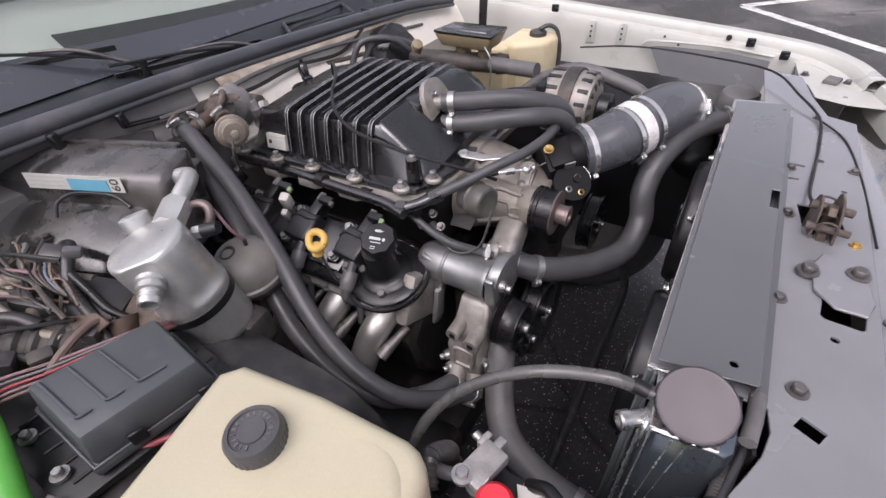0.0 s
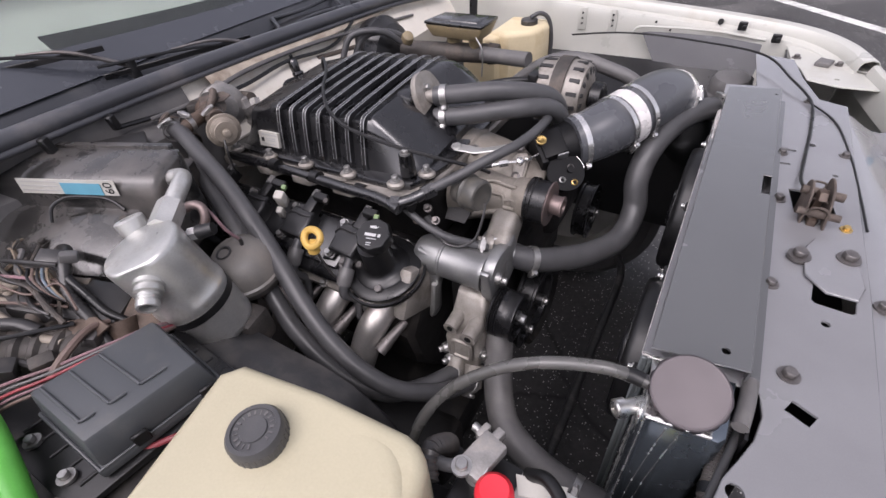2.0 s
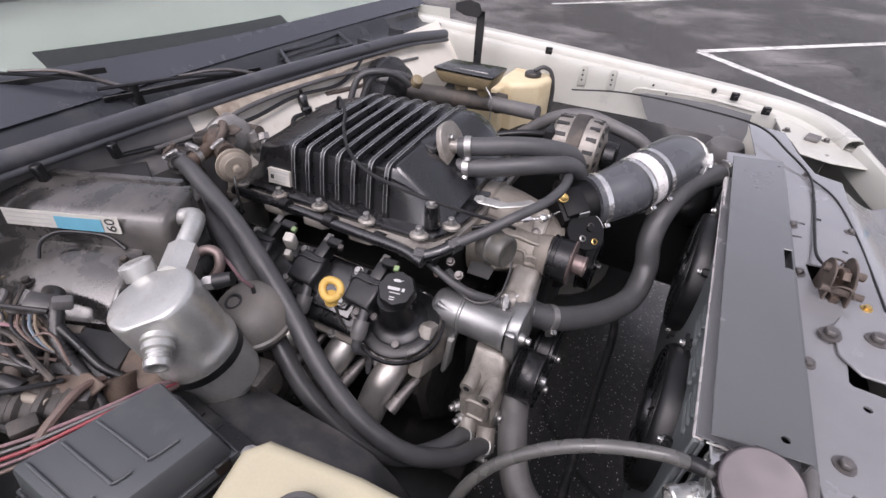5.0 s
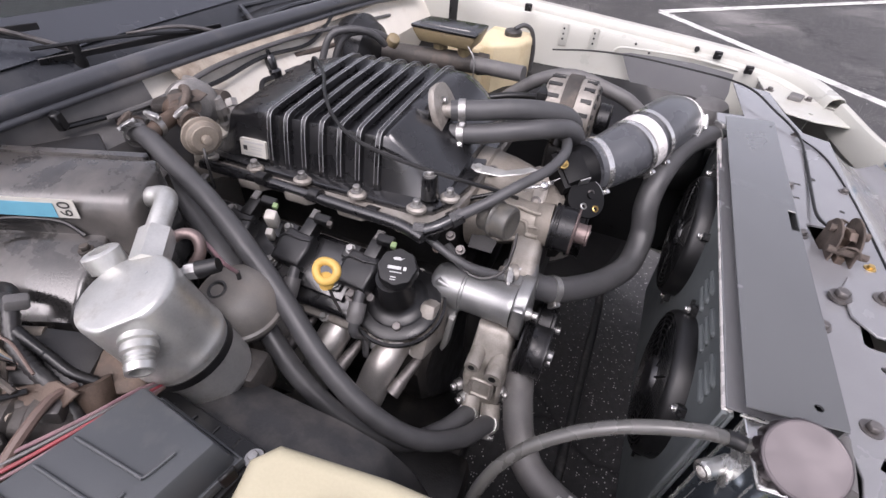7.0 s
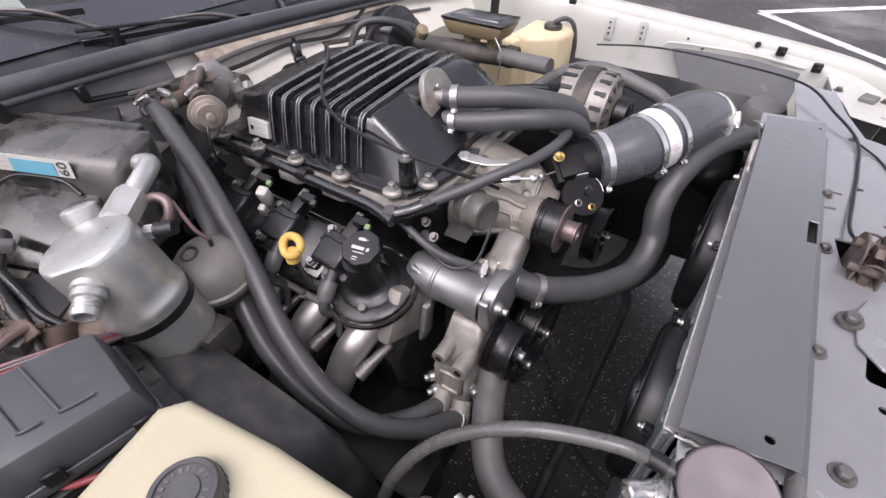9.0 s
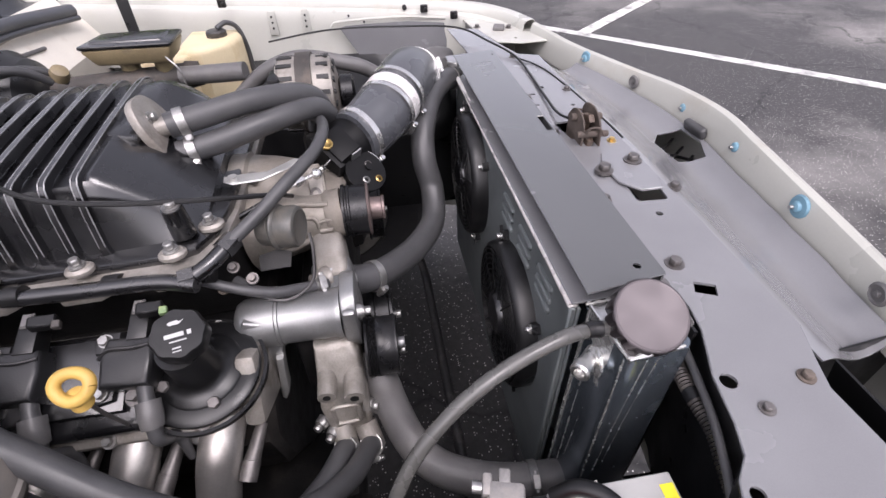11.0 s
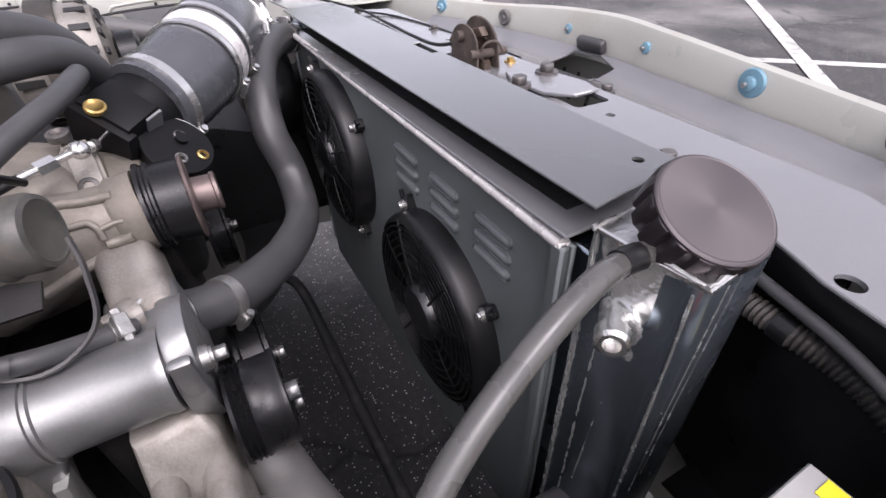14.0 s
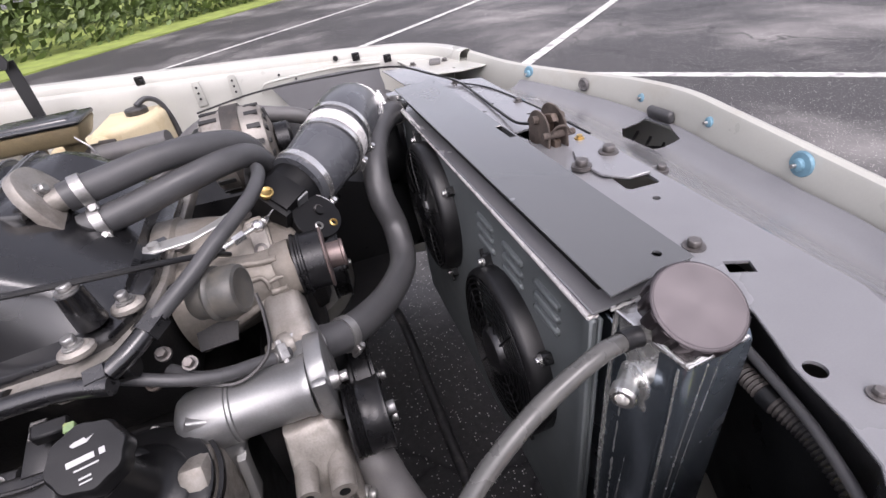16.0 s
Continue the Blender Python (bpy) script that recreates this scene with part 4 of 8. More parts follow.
lathe(bm, (0.152, 1.137, 0.842), (-0.8, -0.6, 0.05), [(0.018, -0.02), (0.018, 0.01), (0.0195, 0.012), (0.0195, 0.016), (0.018, 0.018), (0.017, 0.018)], 24)
part("hose_neck", bm, M_weld, rad)
# fan shroud: lip, face with embossed louvres
bm = B()
box(bm, (0.160, 0.805, 0.62), (0.004, 0.66, 0.44), (0, 0, 0), 0.001, 1)
shroud = part("fan_shroud", bm, M_shroud, rad, "dark aluminium fan shroud with a bright folded lip")
bm = B()
box(bm, (0.157, 0.800, 0.841), (0.006, 0.63, 0.004), (0, 0, 0), 0.0012, 1)
part("top_lip", bm, M_tank, shroud)
bm = B()
box(bm, (0.154, 0.482, 0.62), (0.008, 0.012, 0.44), (0, 0, 0), 0.002, 1)
part("side_fold", bm, M_shroud, shroud)
bm = B()
tube(bm, [(0.154, 0.482, 0.840), (0.1535, 0.60, 0.843), (0.1535, 0.9, 0.846), (0.1535, 1.11, 0.849)], 0.0045, 12, 4)
box(bm, (0.1555, 0.481, 0.836), (0.010, 0.003, 0.012), (0, 0, 0), 0.0008, 1)
part("folded_lip", bm, M_lip, shroud, "bright folded edge")
for i in range(3):
    for k in range(3):
        bm = B()
        y, z = 0.561 + 0.081 * i, 0.803 - 0.017 * k
        box(bm, (0.1565, y, z), (0.006, 0.052, 0.0105), (0, 0, 0), 0.0048, 3)
        part("louvre", bm, M_shroud, shroud)


def fan(y, z, label):
    f = thing("radiator_fan", (0.13, y, z - 0.16), label, "cooling fan", "fans behind the radiator")
    bm = B()
    lathe(bm, (0.157, y, z), (-1, 0, 0), [(0.136, 0.0), (0.148, 0.0), (0.148, 0.036), (0.144, 0.050), (0.138, 0.056), (0.136, 0.050), (0.136, 0.0)], 48)
    part("shroud_ring", bm, M_black, f)
    for k in range(10):
        bm = B()
        a = 2 * math.pi * k / 10
        pts = []
        for r, tw in ((0.04, 0.5), (0.08, 0.2), (0.115, 0.0), (0.132, -0.1)):
            aa = a + tw
            u = Vector((0, math.cos(aa), math.sin(aa)))
            v = Vector((0, -math.sin(aa), math.cos(aa)))
            c = Vector((0.122, y, z)) + u * r
            pts.append([c - v * 0.017 + Vector((0.008, 0, 0)), c + v * 0.017 - Vector((0.008, 0, 0))])
        sheet(bm, pts, 0.002, (-1, 0, 0))
        part("blade", bm, M_black, f)
    bm = B()
    lathe(bm, (0.125, y, z), (-1, 0, 0), [(0, 0), (0.048, 0), (0.048, 0.02), (0.040, 0.036), (0.026, 0.04), (0, 0.04)], 32)
    part("motor", bm, M_blackgloss, f)
    for r in (0.062, 0.076, 0.090, 0.102, 0.113, 0.123, 0.132):
        bm = B()
        lathe(bm, (0.102, y, z), (-1, 0, 0), [(r - 0.0014, 0), (r + 0.0014, 0), (r + 0.0014, 0.003), (r - 0.0014, 0.003), (r - 0.0014, 0)], 48)
        part("guard_ring", bm, M_black, f)
    for k in range(12):
        a = 2 * math.pi * k / 12 + 0.1
        bm = B()
        u = Vector((0, math.cos(a), math.sin(a)))
        tube(bm, [Vector((0.100, y, z)) + u * 0.04, Vector((0.098, y, z)) + u * 0.10, Vector((0.104, y, z)) + u * 0.141], 0.0022, 6, 3)
        part("guard_spoke", bm, M_black, f)
    for a in (1.05, 2.5, 4.2, 5.65):
        u = Vector((0, math.cos(a), math.sin(a)))
        c = Vector((0.147, y, z)) + u * 0.156
        bm = B()
        box(bm, c, (0.026, 0.024, 0.018), (math.degrees(a), 0, 0), 0.003, 1)
        box(bm, c + Vector((-0.010, 0, 0)) + u * 0.004, (0.010, 0.036, 0.006), (math.degrees(a), 0, 0), 0.001, 1)
        lug = part("mounting_lug", bm, M_black, f)
        bm = B()
        hexbolt(bm, c + Vector((-0.014, 0, 0)), (-1, 0, 0), 0.0055, 0.010)
        part("bolt", bm, M_chrome, lug)
    for o in f.children_recursive:
        for v in o.data.vertices:
            v.co.x = 0.159 - (0.157 - v.co.x) * 0.52
            v.co.y, v.co.z = y + (v.co.y - y) * 0.79, z + (v.co.z - z) * 0.79
    return f


fan(0.953, 0.715, "black slim electric fan on the shroud beside the intake")
fan(0.655, 0.640, "black slim electric fan low on the shroud")

cover = thing("radiator_cover", (0.2, 0.8, 0.85), "flat satin black sheet-metal cover over the radiator", "cover panel")
bm = B()
prism(bm, [(0.156, 0.462), (0.243, 0.474), (0.243, 0.795), (0.232, 0.795), (0.232, 0.845), (0.243, 0.845), (0.243, 1.180), (0.155, 1.160)], Matrix.Translation((0, 0, 0.8755)), 0.002, 0.0006, 1)
plate = part("plate", bm, M_panel, cover)
bm = B()
cyl(bm, (0.220, 0.490, 0.86), (0.220, 0.490, 0.89), 0.0042)
cyl(bm, (0.235, 1.150, 0.86), (0.235, 1.150, 0.89), 0.003)
cut(plate, bm)
bm = B()
prism(bm, [(0.2435, 0.478), (0.2565, 0.478), (0.2565, 1.178), (0.2435, 1.178)], Matrix.Translation((0, 0, 0.853)), 0.002)
box(bm, (0.2435, 0.828, 0.865), (0.002, 0.70, 0.022))
part("folded_flange", bm, M_panel, cover)

# cap: built upright round its own axis, then set leaning on its neck
bm = B()
# added black filler that paints the shade in the gap under the cover
box(bm, (0.203, 0.815, 0.846), (0.070, 0.64, 0.012), (0, 0, 0), 0.003, 1)
part("foam_strip", bm, M_gapstrip, rad, "black strip added as the dark of the gap under the cover")
capn = Vector((-0.06, -0.47, 0.88)).normalized()
capc = Vector((0.1955, 0.4190, 0.8885))
cap = thing("filler_cap", capc, "large round bronze-grey machined radiator cap", "cap")
lean = Matrix.Translation(capc - capn * 0.020) @ axes(capn) @ Matrix.Scale(1.06, 4)
bm = B()
lathe(bm, (0, 0, 0), (0, 0, 1), [(0, -0.005), (0.029, -0.005), (0.0325, -0.003), (0.0330, 0.012), (0.0322, 0.0155), (0.0305, 0.0165)], 96)
for v in bm.verts:
    r = math.hypot(v.co.x, v.co.y)
    if r > 0.0315:
        k = 1 - 0.08 * max(0, math.cos(15 * math.atan2(v.co.y, v.co.x))) ** 2
        v.co.x, v.co.y = v.co.x * k, v.co.y * k
part("knurled_rim", bm, M_capedge, cap, "dark scalloped rim").matrix_basis = lean
bm = B()
lathe(bm, (0, 0, 0), (0, 0, 1), [(0, 0.012), (0.0300, 0.0145), (0.0317, 0.0160), (0.0316, 0.0172), (0.0303, 0.0182), (0.0297, 0.0182), (0.0293, 0.0179), (0.0291, 0.0179), (0.015, 0.0179), (0, 0.0179)], 96)
part("machined_top", bm, M_cap, cap).matrix_basis = lean
bm = B()
cyl(bm, (0.203, 0.435, 0.855), capc - capn * 0.017, 0.026, seg=32)
part("filler_neck", bm, M_weld, cap)
bm = B()
tube(bm, [(0.2495, 0.484, 0.853), (0.248, 0.455, 0.853), (0.245, 0.428, 0.853)], 0.0075, 16, 4)
single("foam_roll", bm, M_rubbergrey, "grey foam strip between radiator tank and support", "foam strip")

# ---- support bolts, latch and cables ----
for p, r in (((0.281, 0.510, 0.8515), 0.0075), ((0.259, 0.640, 0.8515), 0.0065), ((0.260, 0.832, 0.8515), 0.007), ((0.259, 0.975, 0.8515), 0.0065), ((0.369, 0.658, 0.8465), 0.0065), ((0.261, 0.337, 0.8515), 0.0048), ((0.314, 0.358, 0.8515), 0.0055), ((0.295, 1.20, 0.8515), 0.0055), ((0.345, 1.0, 0.8515), 0.006)):
    s = thing("support_bolt", p, "dark hex bolt with washer on the black support", "bolt", "bolts in the radiator support")
    bm = B()
    hexbolt(bm, p, (0, 0, 1), r * 0.9, r * 0.9, 1.55, p[1] * 9)
    part("hex_head", bm, M_bolt if p[0] != 0.314 else M_rust, s)

latch = thing("hood_latch", (0.295, 0.80, 0.85), "rusty steel hood latch standing in the radiator support", "latch")
bm = B()
prism(bm, [(-0.055, -0.03), (-0.03, -0.038), (0.02, -0.034), (0.04, -0.01), (0.05, 0.01), (0.02, 0.022), (-0.03, 0.02), (-0.055, 0.0)], frame_of((0.312, 0.70, 0.8525), (0, 1, 0.05), (0, 0.02, 1)), 0.004, 0.001, 1)
part("mounting_plate", bm, M_satin, latch, "black bolted bracket plate")
for dx, h, w, lean in ((0.284, 0.046, 0.030, 0.0), (0.310, 0.052, 0.036, 0.10)):
    bm = B()
    arch = [(-w, -0.03), (w, -0.03)] + [(w * math.cos(a), h * 0.35 + h * 0.65 * math.sin(a) ** 0.8) for a in [math.pi * k / 12 for k in range(13)]]
    prism(bm, arch, frame_of((dx, 0.812, 0.852), (0, 1, 0), (1, 0, lean)), 0.003, 0.0008, 1)
    part("side_plate", bm, M_rust, latch)
bm = B()
prism(bm, [(-0.026, -0.02), (0.010, -0.02), (0.014, 0.020), (0.004, 0.036), (-0.012, 0.040), (-0.020, 0.032), (-0.008, 0.026), (-0.004, 0.012), (-0.026, 0.004)], frame_of((0.293, 0.806, 0.856), (0, 1, 0), (1, 0, 0)), 0.010, 0.002, 2)
part("hook", bm, M_brownmetal, latch, "greasy brown catch hook")
bm = B()
cyl(bm, (0.276, 0.815, 0.885), (0.325, 0.815, 0.882), 0.006, seg=12)
cyl(bm, (0.276, 0.785, 0.870), (0.325, 0.785, 0.868), 0.005, seg=12)
part("pin", bm, M_rust, latch)
bm = B()
tube(bm, [(0.30 + 0.012 * math.cos(t * 1.1), 0.77 + 0.004 * t, 0.872 + 0.012 * math.sin(t * 1.1)) for t in range(24)], 0.0016, 6, 3)
part("spring", bm, M_rust, latch)
bm = B()
lathe(bm, (0.338, 0.79, 0.849), (0, 0, 1), [(0, 0), (0.008, 0), (0.007, 0.004), (0.004, 0.004), (0.004, 0.008), (0, 0.008)], 18)
part("brass_nut", bm, M_brass, latch, "small brass nut")
for p in ((0.285, 0.702, 0.857), (0.336, 0.719, 0.857)):
    bm = B()
    hexbolt(bm, p, (0, 0, 1), 0.0085, 0.008, 1.5)
    part("bolt", bm, M_bolt, latch)
bm = B()
tube(bm, [(-0.28, 1.545, 0.823), (-0.16, 1.535, 0.842), (-0.064, 1.51, 0.853), (0.06, 1.47, 0.86), (0.20, 1.382, 0.872), (0.26, 1.27, 0.866), (0.297, 1.185, 0.858), (0.298, 1.08, 0.855), (0.289, 0.96, 0.857), (0.283, 0.88, 0.862), (0.288, 0.825, 0.875)], 0.0024, 8)
single("release_cable", bm, M_black, "thin black hood release cable along the fender and support", "cable")
bm = B()
tube(bm, [(0.297, 1.185, 0.856), (0.335, 1.12, 0.853), (0.352, 1.0, 0.852), (0.358, 0.90, 0.851), (0.362, 0.80, 0.850)], 0.0018, 6)
single("thin_wire", bm, M_black, "thin dark wire lying on the black support", "wire")
bm = B()
tube(bm, [(0.246, 0.455, 0.812), (0.239, 0.405, 0.812), (0.236, 0.375, 0.812), (0.235, 0.343, 0.811), (0.226, 0.305, 0.806), (0.214, 0.25, 0.800), (0.208, 0.19, 0.80)], 0.0085, 14, 10, (0.0036, 0.0018))
cc = thing("corrugated_conduit", (0.236, 0.46, 0.80), "black corrugated wiring conduit below the support edge", "conduit")
part("ribbed_sleeve", bm, M_dusty, cc)
for a, b in (((0.2365, 0.383, 0.812), (0.236, 0.372, 0.812)), ((0.2215, 0.288, 0.804), (0.2175, 0.268, 0.802))):
    bm = B()
    tube(bm, [a, Vector(a).lerp(Vector(b), 0.5), b], 0.0092, 14, 3)
    part("tape_wrap", bm, M_black, cc)
bm = B()
tube(bm, [(0.250, 0.44, 0.830), (0.240, 0.392, 0.829), (0.230, 0.345, 0.826), (0.216, 0.30, 0.818), (0.202, 0.26, 0.808), (0.195, 0.19, 0.80)], 0.004, 10)
single("loom_cable", bm, M_rubber, "black cable beside the conduit", "cable")

# ---- engine ----
eng = thing("engine", (-0.4, 0.78, 0.25), "supercharged V8 engine with black covers and bare castings", "engine")
bm = B()
prism(bm, [(-0.25, 0.0), (-0.27, 0.10), (-0.20, 0.20), (0.20, 0.20), (0.27, 0.10), (0.25, 0.0), (0.12, -0.18), (-0.12, -0.18)], frame_of((-0.66, 0.78, 0.52), (0, 1, 0), (1, 0, 0)), 0.46, 0.01, 1)
box(bm, (-0.42, 0.78, 0.31), (0.40, 0.22, 0.10), (0, 0, 0), 0.02)
part("engine_block", bm, M_block, eng, "dark grimy engine block")
# cylinder head on the near side: casting ledge below the cover
bm = B()
box(bm, (-0.43, 0.552, 0.690), (0.46, 0.085, 0.035), (-28, 0, 0), 0.006)
box(bm, (-0.43, 0.58, 0.655), (0.44, 0.08, 0.06), (-28, 0, 0), 0.006)
box(bm, (-0.205, 0.56, 0.705), (0.025, 0.11, 0.09), (-28, 0, 0), 0.008)
head = part("cylinder_head", bm, M_cast, eng, "dirty bare cylinder head casting")
for x in (-0.60, -0.50, -0.405, -0.305, -0.215):
    bm = B()
    hexbolt(bm, (x, 0.513, 0.680), (0, -0.75, 0.6), 0.007, 0.009, 1.5)
    part("head_bolt", bm, M_steel, head)
bm = B()
tilt = frame_of((-0.66, 0.545, 0.735), (1, 0, 0), (0, -0.42, 0.9))
prism(bm, [(0.0, -0.055), (0.38, -0.055), (0.425, -0.035), (0.44, 0.0), (0.425, 0.035), (0.38, 0.06), (0.0, 0.06)], tilt, 0.022, 0.008, 3)
prism(bm, [(0.005, -0.035), (0.33, -0.035), (0.33, 0.05), (0.005, 0.05)], tilt @ Matrix.Translation((0, 0, 0.02)), 0.012, 0.006, 2)
casting = frame_of((-0.212, 0.528, 0.684), (1, 0.15, 0.05), (0.12, -0.75, 0.65))
slab = B()
prism(slab, [(-0.085, -0.022), (-0.060, -0.030), (-0.038, -0.034), (-0.030, -0.020), (-0.030, 0.020), (-0.070, 0.024)], casting @ Matrix.Translation((0, 0, -0.03)), 0.032, 0.005, 2)
front = part("front_casting", slab, M_cast, eng, "pale dirty alloy casting below the filler")
for u, v in ((-0.072, -0.016), (-0.042, -0.022)):
    lug = B()
    hexbolt(lug, casting @ Vector((u, v, 0.002)), (0.12, -0.75, 0.65), 0.0065, 0.008, 1.5)
    part("casting_bolt", lug, M_steel, front)
prism_rim = B()
prism(prism_rim, [(0.0, -0.064), (0.39, -0.064), (0.440, -0.044), (0.456, 0.0), (0.440, 0.044), (0.39, 0.068), (0.0, 0.068)], tilt @ Matrix.Translation((0, 0, -0.020)), 0.017, 0.004, 2)
part("head_rim", prism_rim, M_cast, head)
for u, v in ((0.400, -0.056), (0.447, 0.004), (0.415, 0.058), (0.30, -0.060)):
    lug = B()
    hexbolt(lug, tilt @ Vector((u, v, -0.003)), (0, -0.42, 0.9), 0.0055, 0.007, 1.4)
    part("rim_bolt", lug, M_steel, head)
valve = part("valve_cover", bm, M_blackgloss, eng, "black valve cover")
bm = B()
lathe(bm, (-0.254, 0.538, 0.742), (0.02, -0.25, 1), [(0, 0), (0.060, 0), (0.063, 0.004), (0.063, 0.010), (0.059, 0.013), (0.046, 0.0145), (0.044, 0.017), (0.036, 0.019), (0.029, 0.023), (0.0255, 0.030), (0.0240, 0.076), (0.0, 0.076)], 48)
lathe(bm, (-0.254, 0.538, 0.742), (0.02, -0.25, 1), [(0.066, -0.002), (0.070, -0.002), (0.070, 0.005), (0.066, 0.005), (0.066, -0.002)], 48)
filler_neck = part("oil_filler_neck", bm, M_black, valve)
oc = Vector((-0.2470, 0.526, 0.821))
od = Vector((0.12, -0.42, 1)).normalized()
bm = B()
lathe(bm, oc, od, [(0, 0), (0.0225, 0), (0.0268, 0.003), (0.0275, 0.016), (0.0255, 0.021), (0.0250, 0.0215), (0, 0.022)], 60)
inv = (Matrix.Translation(oc) @ axes(od)).inverted()
for v in bm.verts:
    q = inv @ v.co
    rr = math.hypot(q.x, q.y)
    if rr > 0.0245:
        k = 1 + 0.035 * math.cos(8 * math.atan2(q.y, q.x))
        v.co = inv.inverted() @ Vector((q.x * k, q.y * k, q.z))
ocap = part("oil_cap", bm, M_black, filler_neck, "black scalloped oil filler cap with white print")
om = frame_of(oc + od * 0.0222, (0.97, 0.20, 0.05), od)
for x, y, w, h in ((-0.003, -0.002, 0.018, 0.0045), (0.011, -0.002, 0.004, 0.005), (0.0, -0.0085, 0.016, 0.0014), (-0.002, -0.0155, 0.008, 0.0015), (-0.002, -0.019, 0.008, 0.0012)):
    bm = B()
    prism(bm, [(x - w / 2, y - h / 2), (x + w / 2, y - h / 2), (x + w / 2, y + h / 2), (x - w / 2, y + h / 2)], om, 0.0003)
    part("print_bar", bm, M_inkwhite, ocap)
bm = B()
prism(bm, [(-0.006, 0.009), (0.003, 0.009), (0.008, 0.013), (0.003, 0.0115), (0.002, 0.0135), (-0.005, 0.013), (-0.008, 0.0115)], om, 0.0003)
part("oil_can_symbol", bm, M_inkwhite, ocap)
for p in ((-0.29, 0.520, 0.752), (-0.235, 0.497, 0.742), (-0.32, 0.515, 0.752)):
    bm = B()
    hexbolt(bm, p, (0, -0.4, 0.9), 0.007, 0.009, 1.6)
    part("cover_bolt", bm, M_bolt, valve)
for x in (-0.655, -0.545, -0.432, -0.318):
    c = thing("ignition_coil", (x, 0.55, 0.76), "black ignition coil bolted on the valve cover", "ignition coil", "coils on the valve cover")
    cm = frame_of((x, 0.545, 0.764), (1, 0, 0), (0, -0.42, 0.9))
    up = cm.to_3x3() @ Vector((0, 0, 1))
    bm = B()
    prism(bm, [(-0.026, -0.026), (0.024, -0.028), (0.027, 0.0), (0.024, 0.026), (-0.022, 0.028), (-0.028, 0.01)], cm, 0.034, 0.006, 3)
    prism(bm, [(-0.044, 0.016), (-0.020, 0.016), (-0.018, 0.040), (-0.040, 0.042), (-0.047, 0.030)], cm, 0.016, 0.004, 2)
    prism(bm, [(-0.040, -0.040), (-0.020, -0.036), (-0.018, -0.016), (-0.036, -0.016), (-0.044, -0.028)], cm, 0.014, 0.004, 2)
    coil = part("coil_body", bm, M_coil, c)
    bm = B()
    tube(bm, [cm @ Vector(p) for p in ((-0.030, 0.006, 0.030), (-0.018, 0.014, 0.0355), (0.006, 0.013, 0.036), (0.024, 0.016, 0.033))], 0.0022, 8)
    part("moulded_ridge", bm, M_coil, coil)
    for u, v in ((-0.033, 0.030), (-0.031, -0.028)):
        bm = B()
        hexbolt(bm, cm @ Vector((u, v, 0.016)), up, 0.0062, 0.006, 1.25)
        part("bolt", bm, M_steel, coil)
    bm = B()
    prism(bm, [(-0.002, 0.022), (0.020, 0.022), (0.021, 0.056), (0.0, 0.056)], cm @ Matrix.Translation((0, 0, 0.012)), 0.024, 0.003, 2)
    plug = part("plug_connector", bm, M_black, c)
    bm = B()
    prism(bm, [(0.003, 0.050), (0.015, 0.050), (0.016, 0.066), (0.004, 0.066)], cm @ Matrix.Translation((0, 0, 0.034)), 0.006, 0.002, 1)
    part("locking_clip", bm, M_rubbergrey, plug)
    bm = B()
    tube(bm, [cm @ Vector(p) for p in ((0.014, -0.018, 0.020), (0.016, -0.034, 0.018), (0.018, -0.046, 0.015))], [0.0085, 0.008, 0.0085], 14)
    lead = part("spark_lead", bm, M_rubber, c)
    bm = B()
    tube(bm, [cm @ Vector(p) for p in ((0.018, -0.042, 0.016), (0.020, -0.056, 0.012), (0.021, -0.068, 0.006))], [0.0125, 0.013, 0.012], 16)
    part("boot_collar", bm, M_rubbergrey, lead)
    bm = B()
    tube(bm, [cm @ Vector((0.021, -0.064, 0.008)), cm @ Vector((0.023, -0.080, -0.006)), (x + 0.030, 0.490, 0.700), (x + 0.034, 0.482, 0.665)], [0.0085, 0.008, 0.007, 0.0045], 12)
    part("lead_tail", bm, M_rubber, lead)
bm = B()
tube(bm, [(-0.66, 0.60, 0.835), (-0.50, 0.598, 0.842), (-0.36, 0.590, 0.848), (-0.28, 0.585, 0.852), (-0.235, 0.575, 0.850)], 0.009, 12)
railp = part("fuel_rail", bm, M_blackgloss, eng, "black fuel rail below the supercharger")
for x, m in ((-0.235, M_black), (-0.33, M_black), (-0.43, M_black), (-0.53, M_black)):
    bm = B()
    cyl(bm, (x - 0.006, 0.597, 0.846), (x + 0.012, 0.596, 0.847), 0.0115, seg=12)
    part("rail_collar", bm, m, railp)
for x, col in ((-0.292, M_tab), (-0.40, M_dusty), (-0.50, M_tab)):
    bm = B()
    box(bm, (x, 0.572, 0.826), (0.026, 0.014, 0.014), (20, 10, 12), 0.002, 1)
    inj = part("injector_plug", bm, M_black, eng)
    bm = B()
    box(bm, (x + 0.015, 0.567, 0.826), (0.008, 0.009, 0.008), (20, 10, 12), 0.001, 1)
    part("lock_tab", bm, col, inj)
dip = thing("dipstick", (-0.330, 0.48, 0.70), "yellow plastic dipstick handle beside the valve cover", "dipstick")
bm = B()
tube(bm, [(-0.331, 0.505, 0.70), (-0.327, 0.482, 0.77), (-0.323, 0.470, 0.815)], 0.0022, 8)
part("rod", bm, M_bolt, dip)
bm = B()
ring = [(-0.321 + (0.0150 + 0.002 * math.sin(a)) * math.cos(a), 0.468 + 0.009 * math.sin(a), 0.842 + 0.0095 * math.sin(a)) for a in [2 * math.pi * k / 24 for k in range(25)]]
tube(bm, ring, 0.0057, 10, 2)
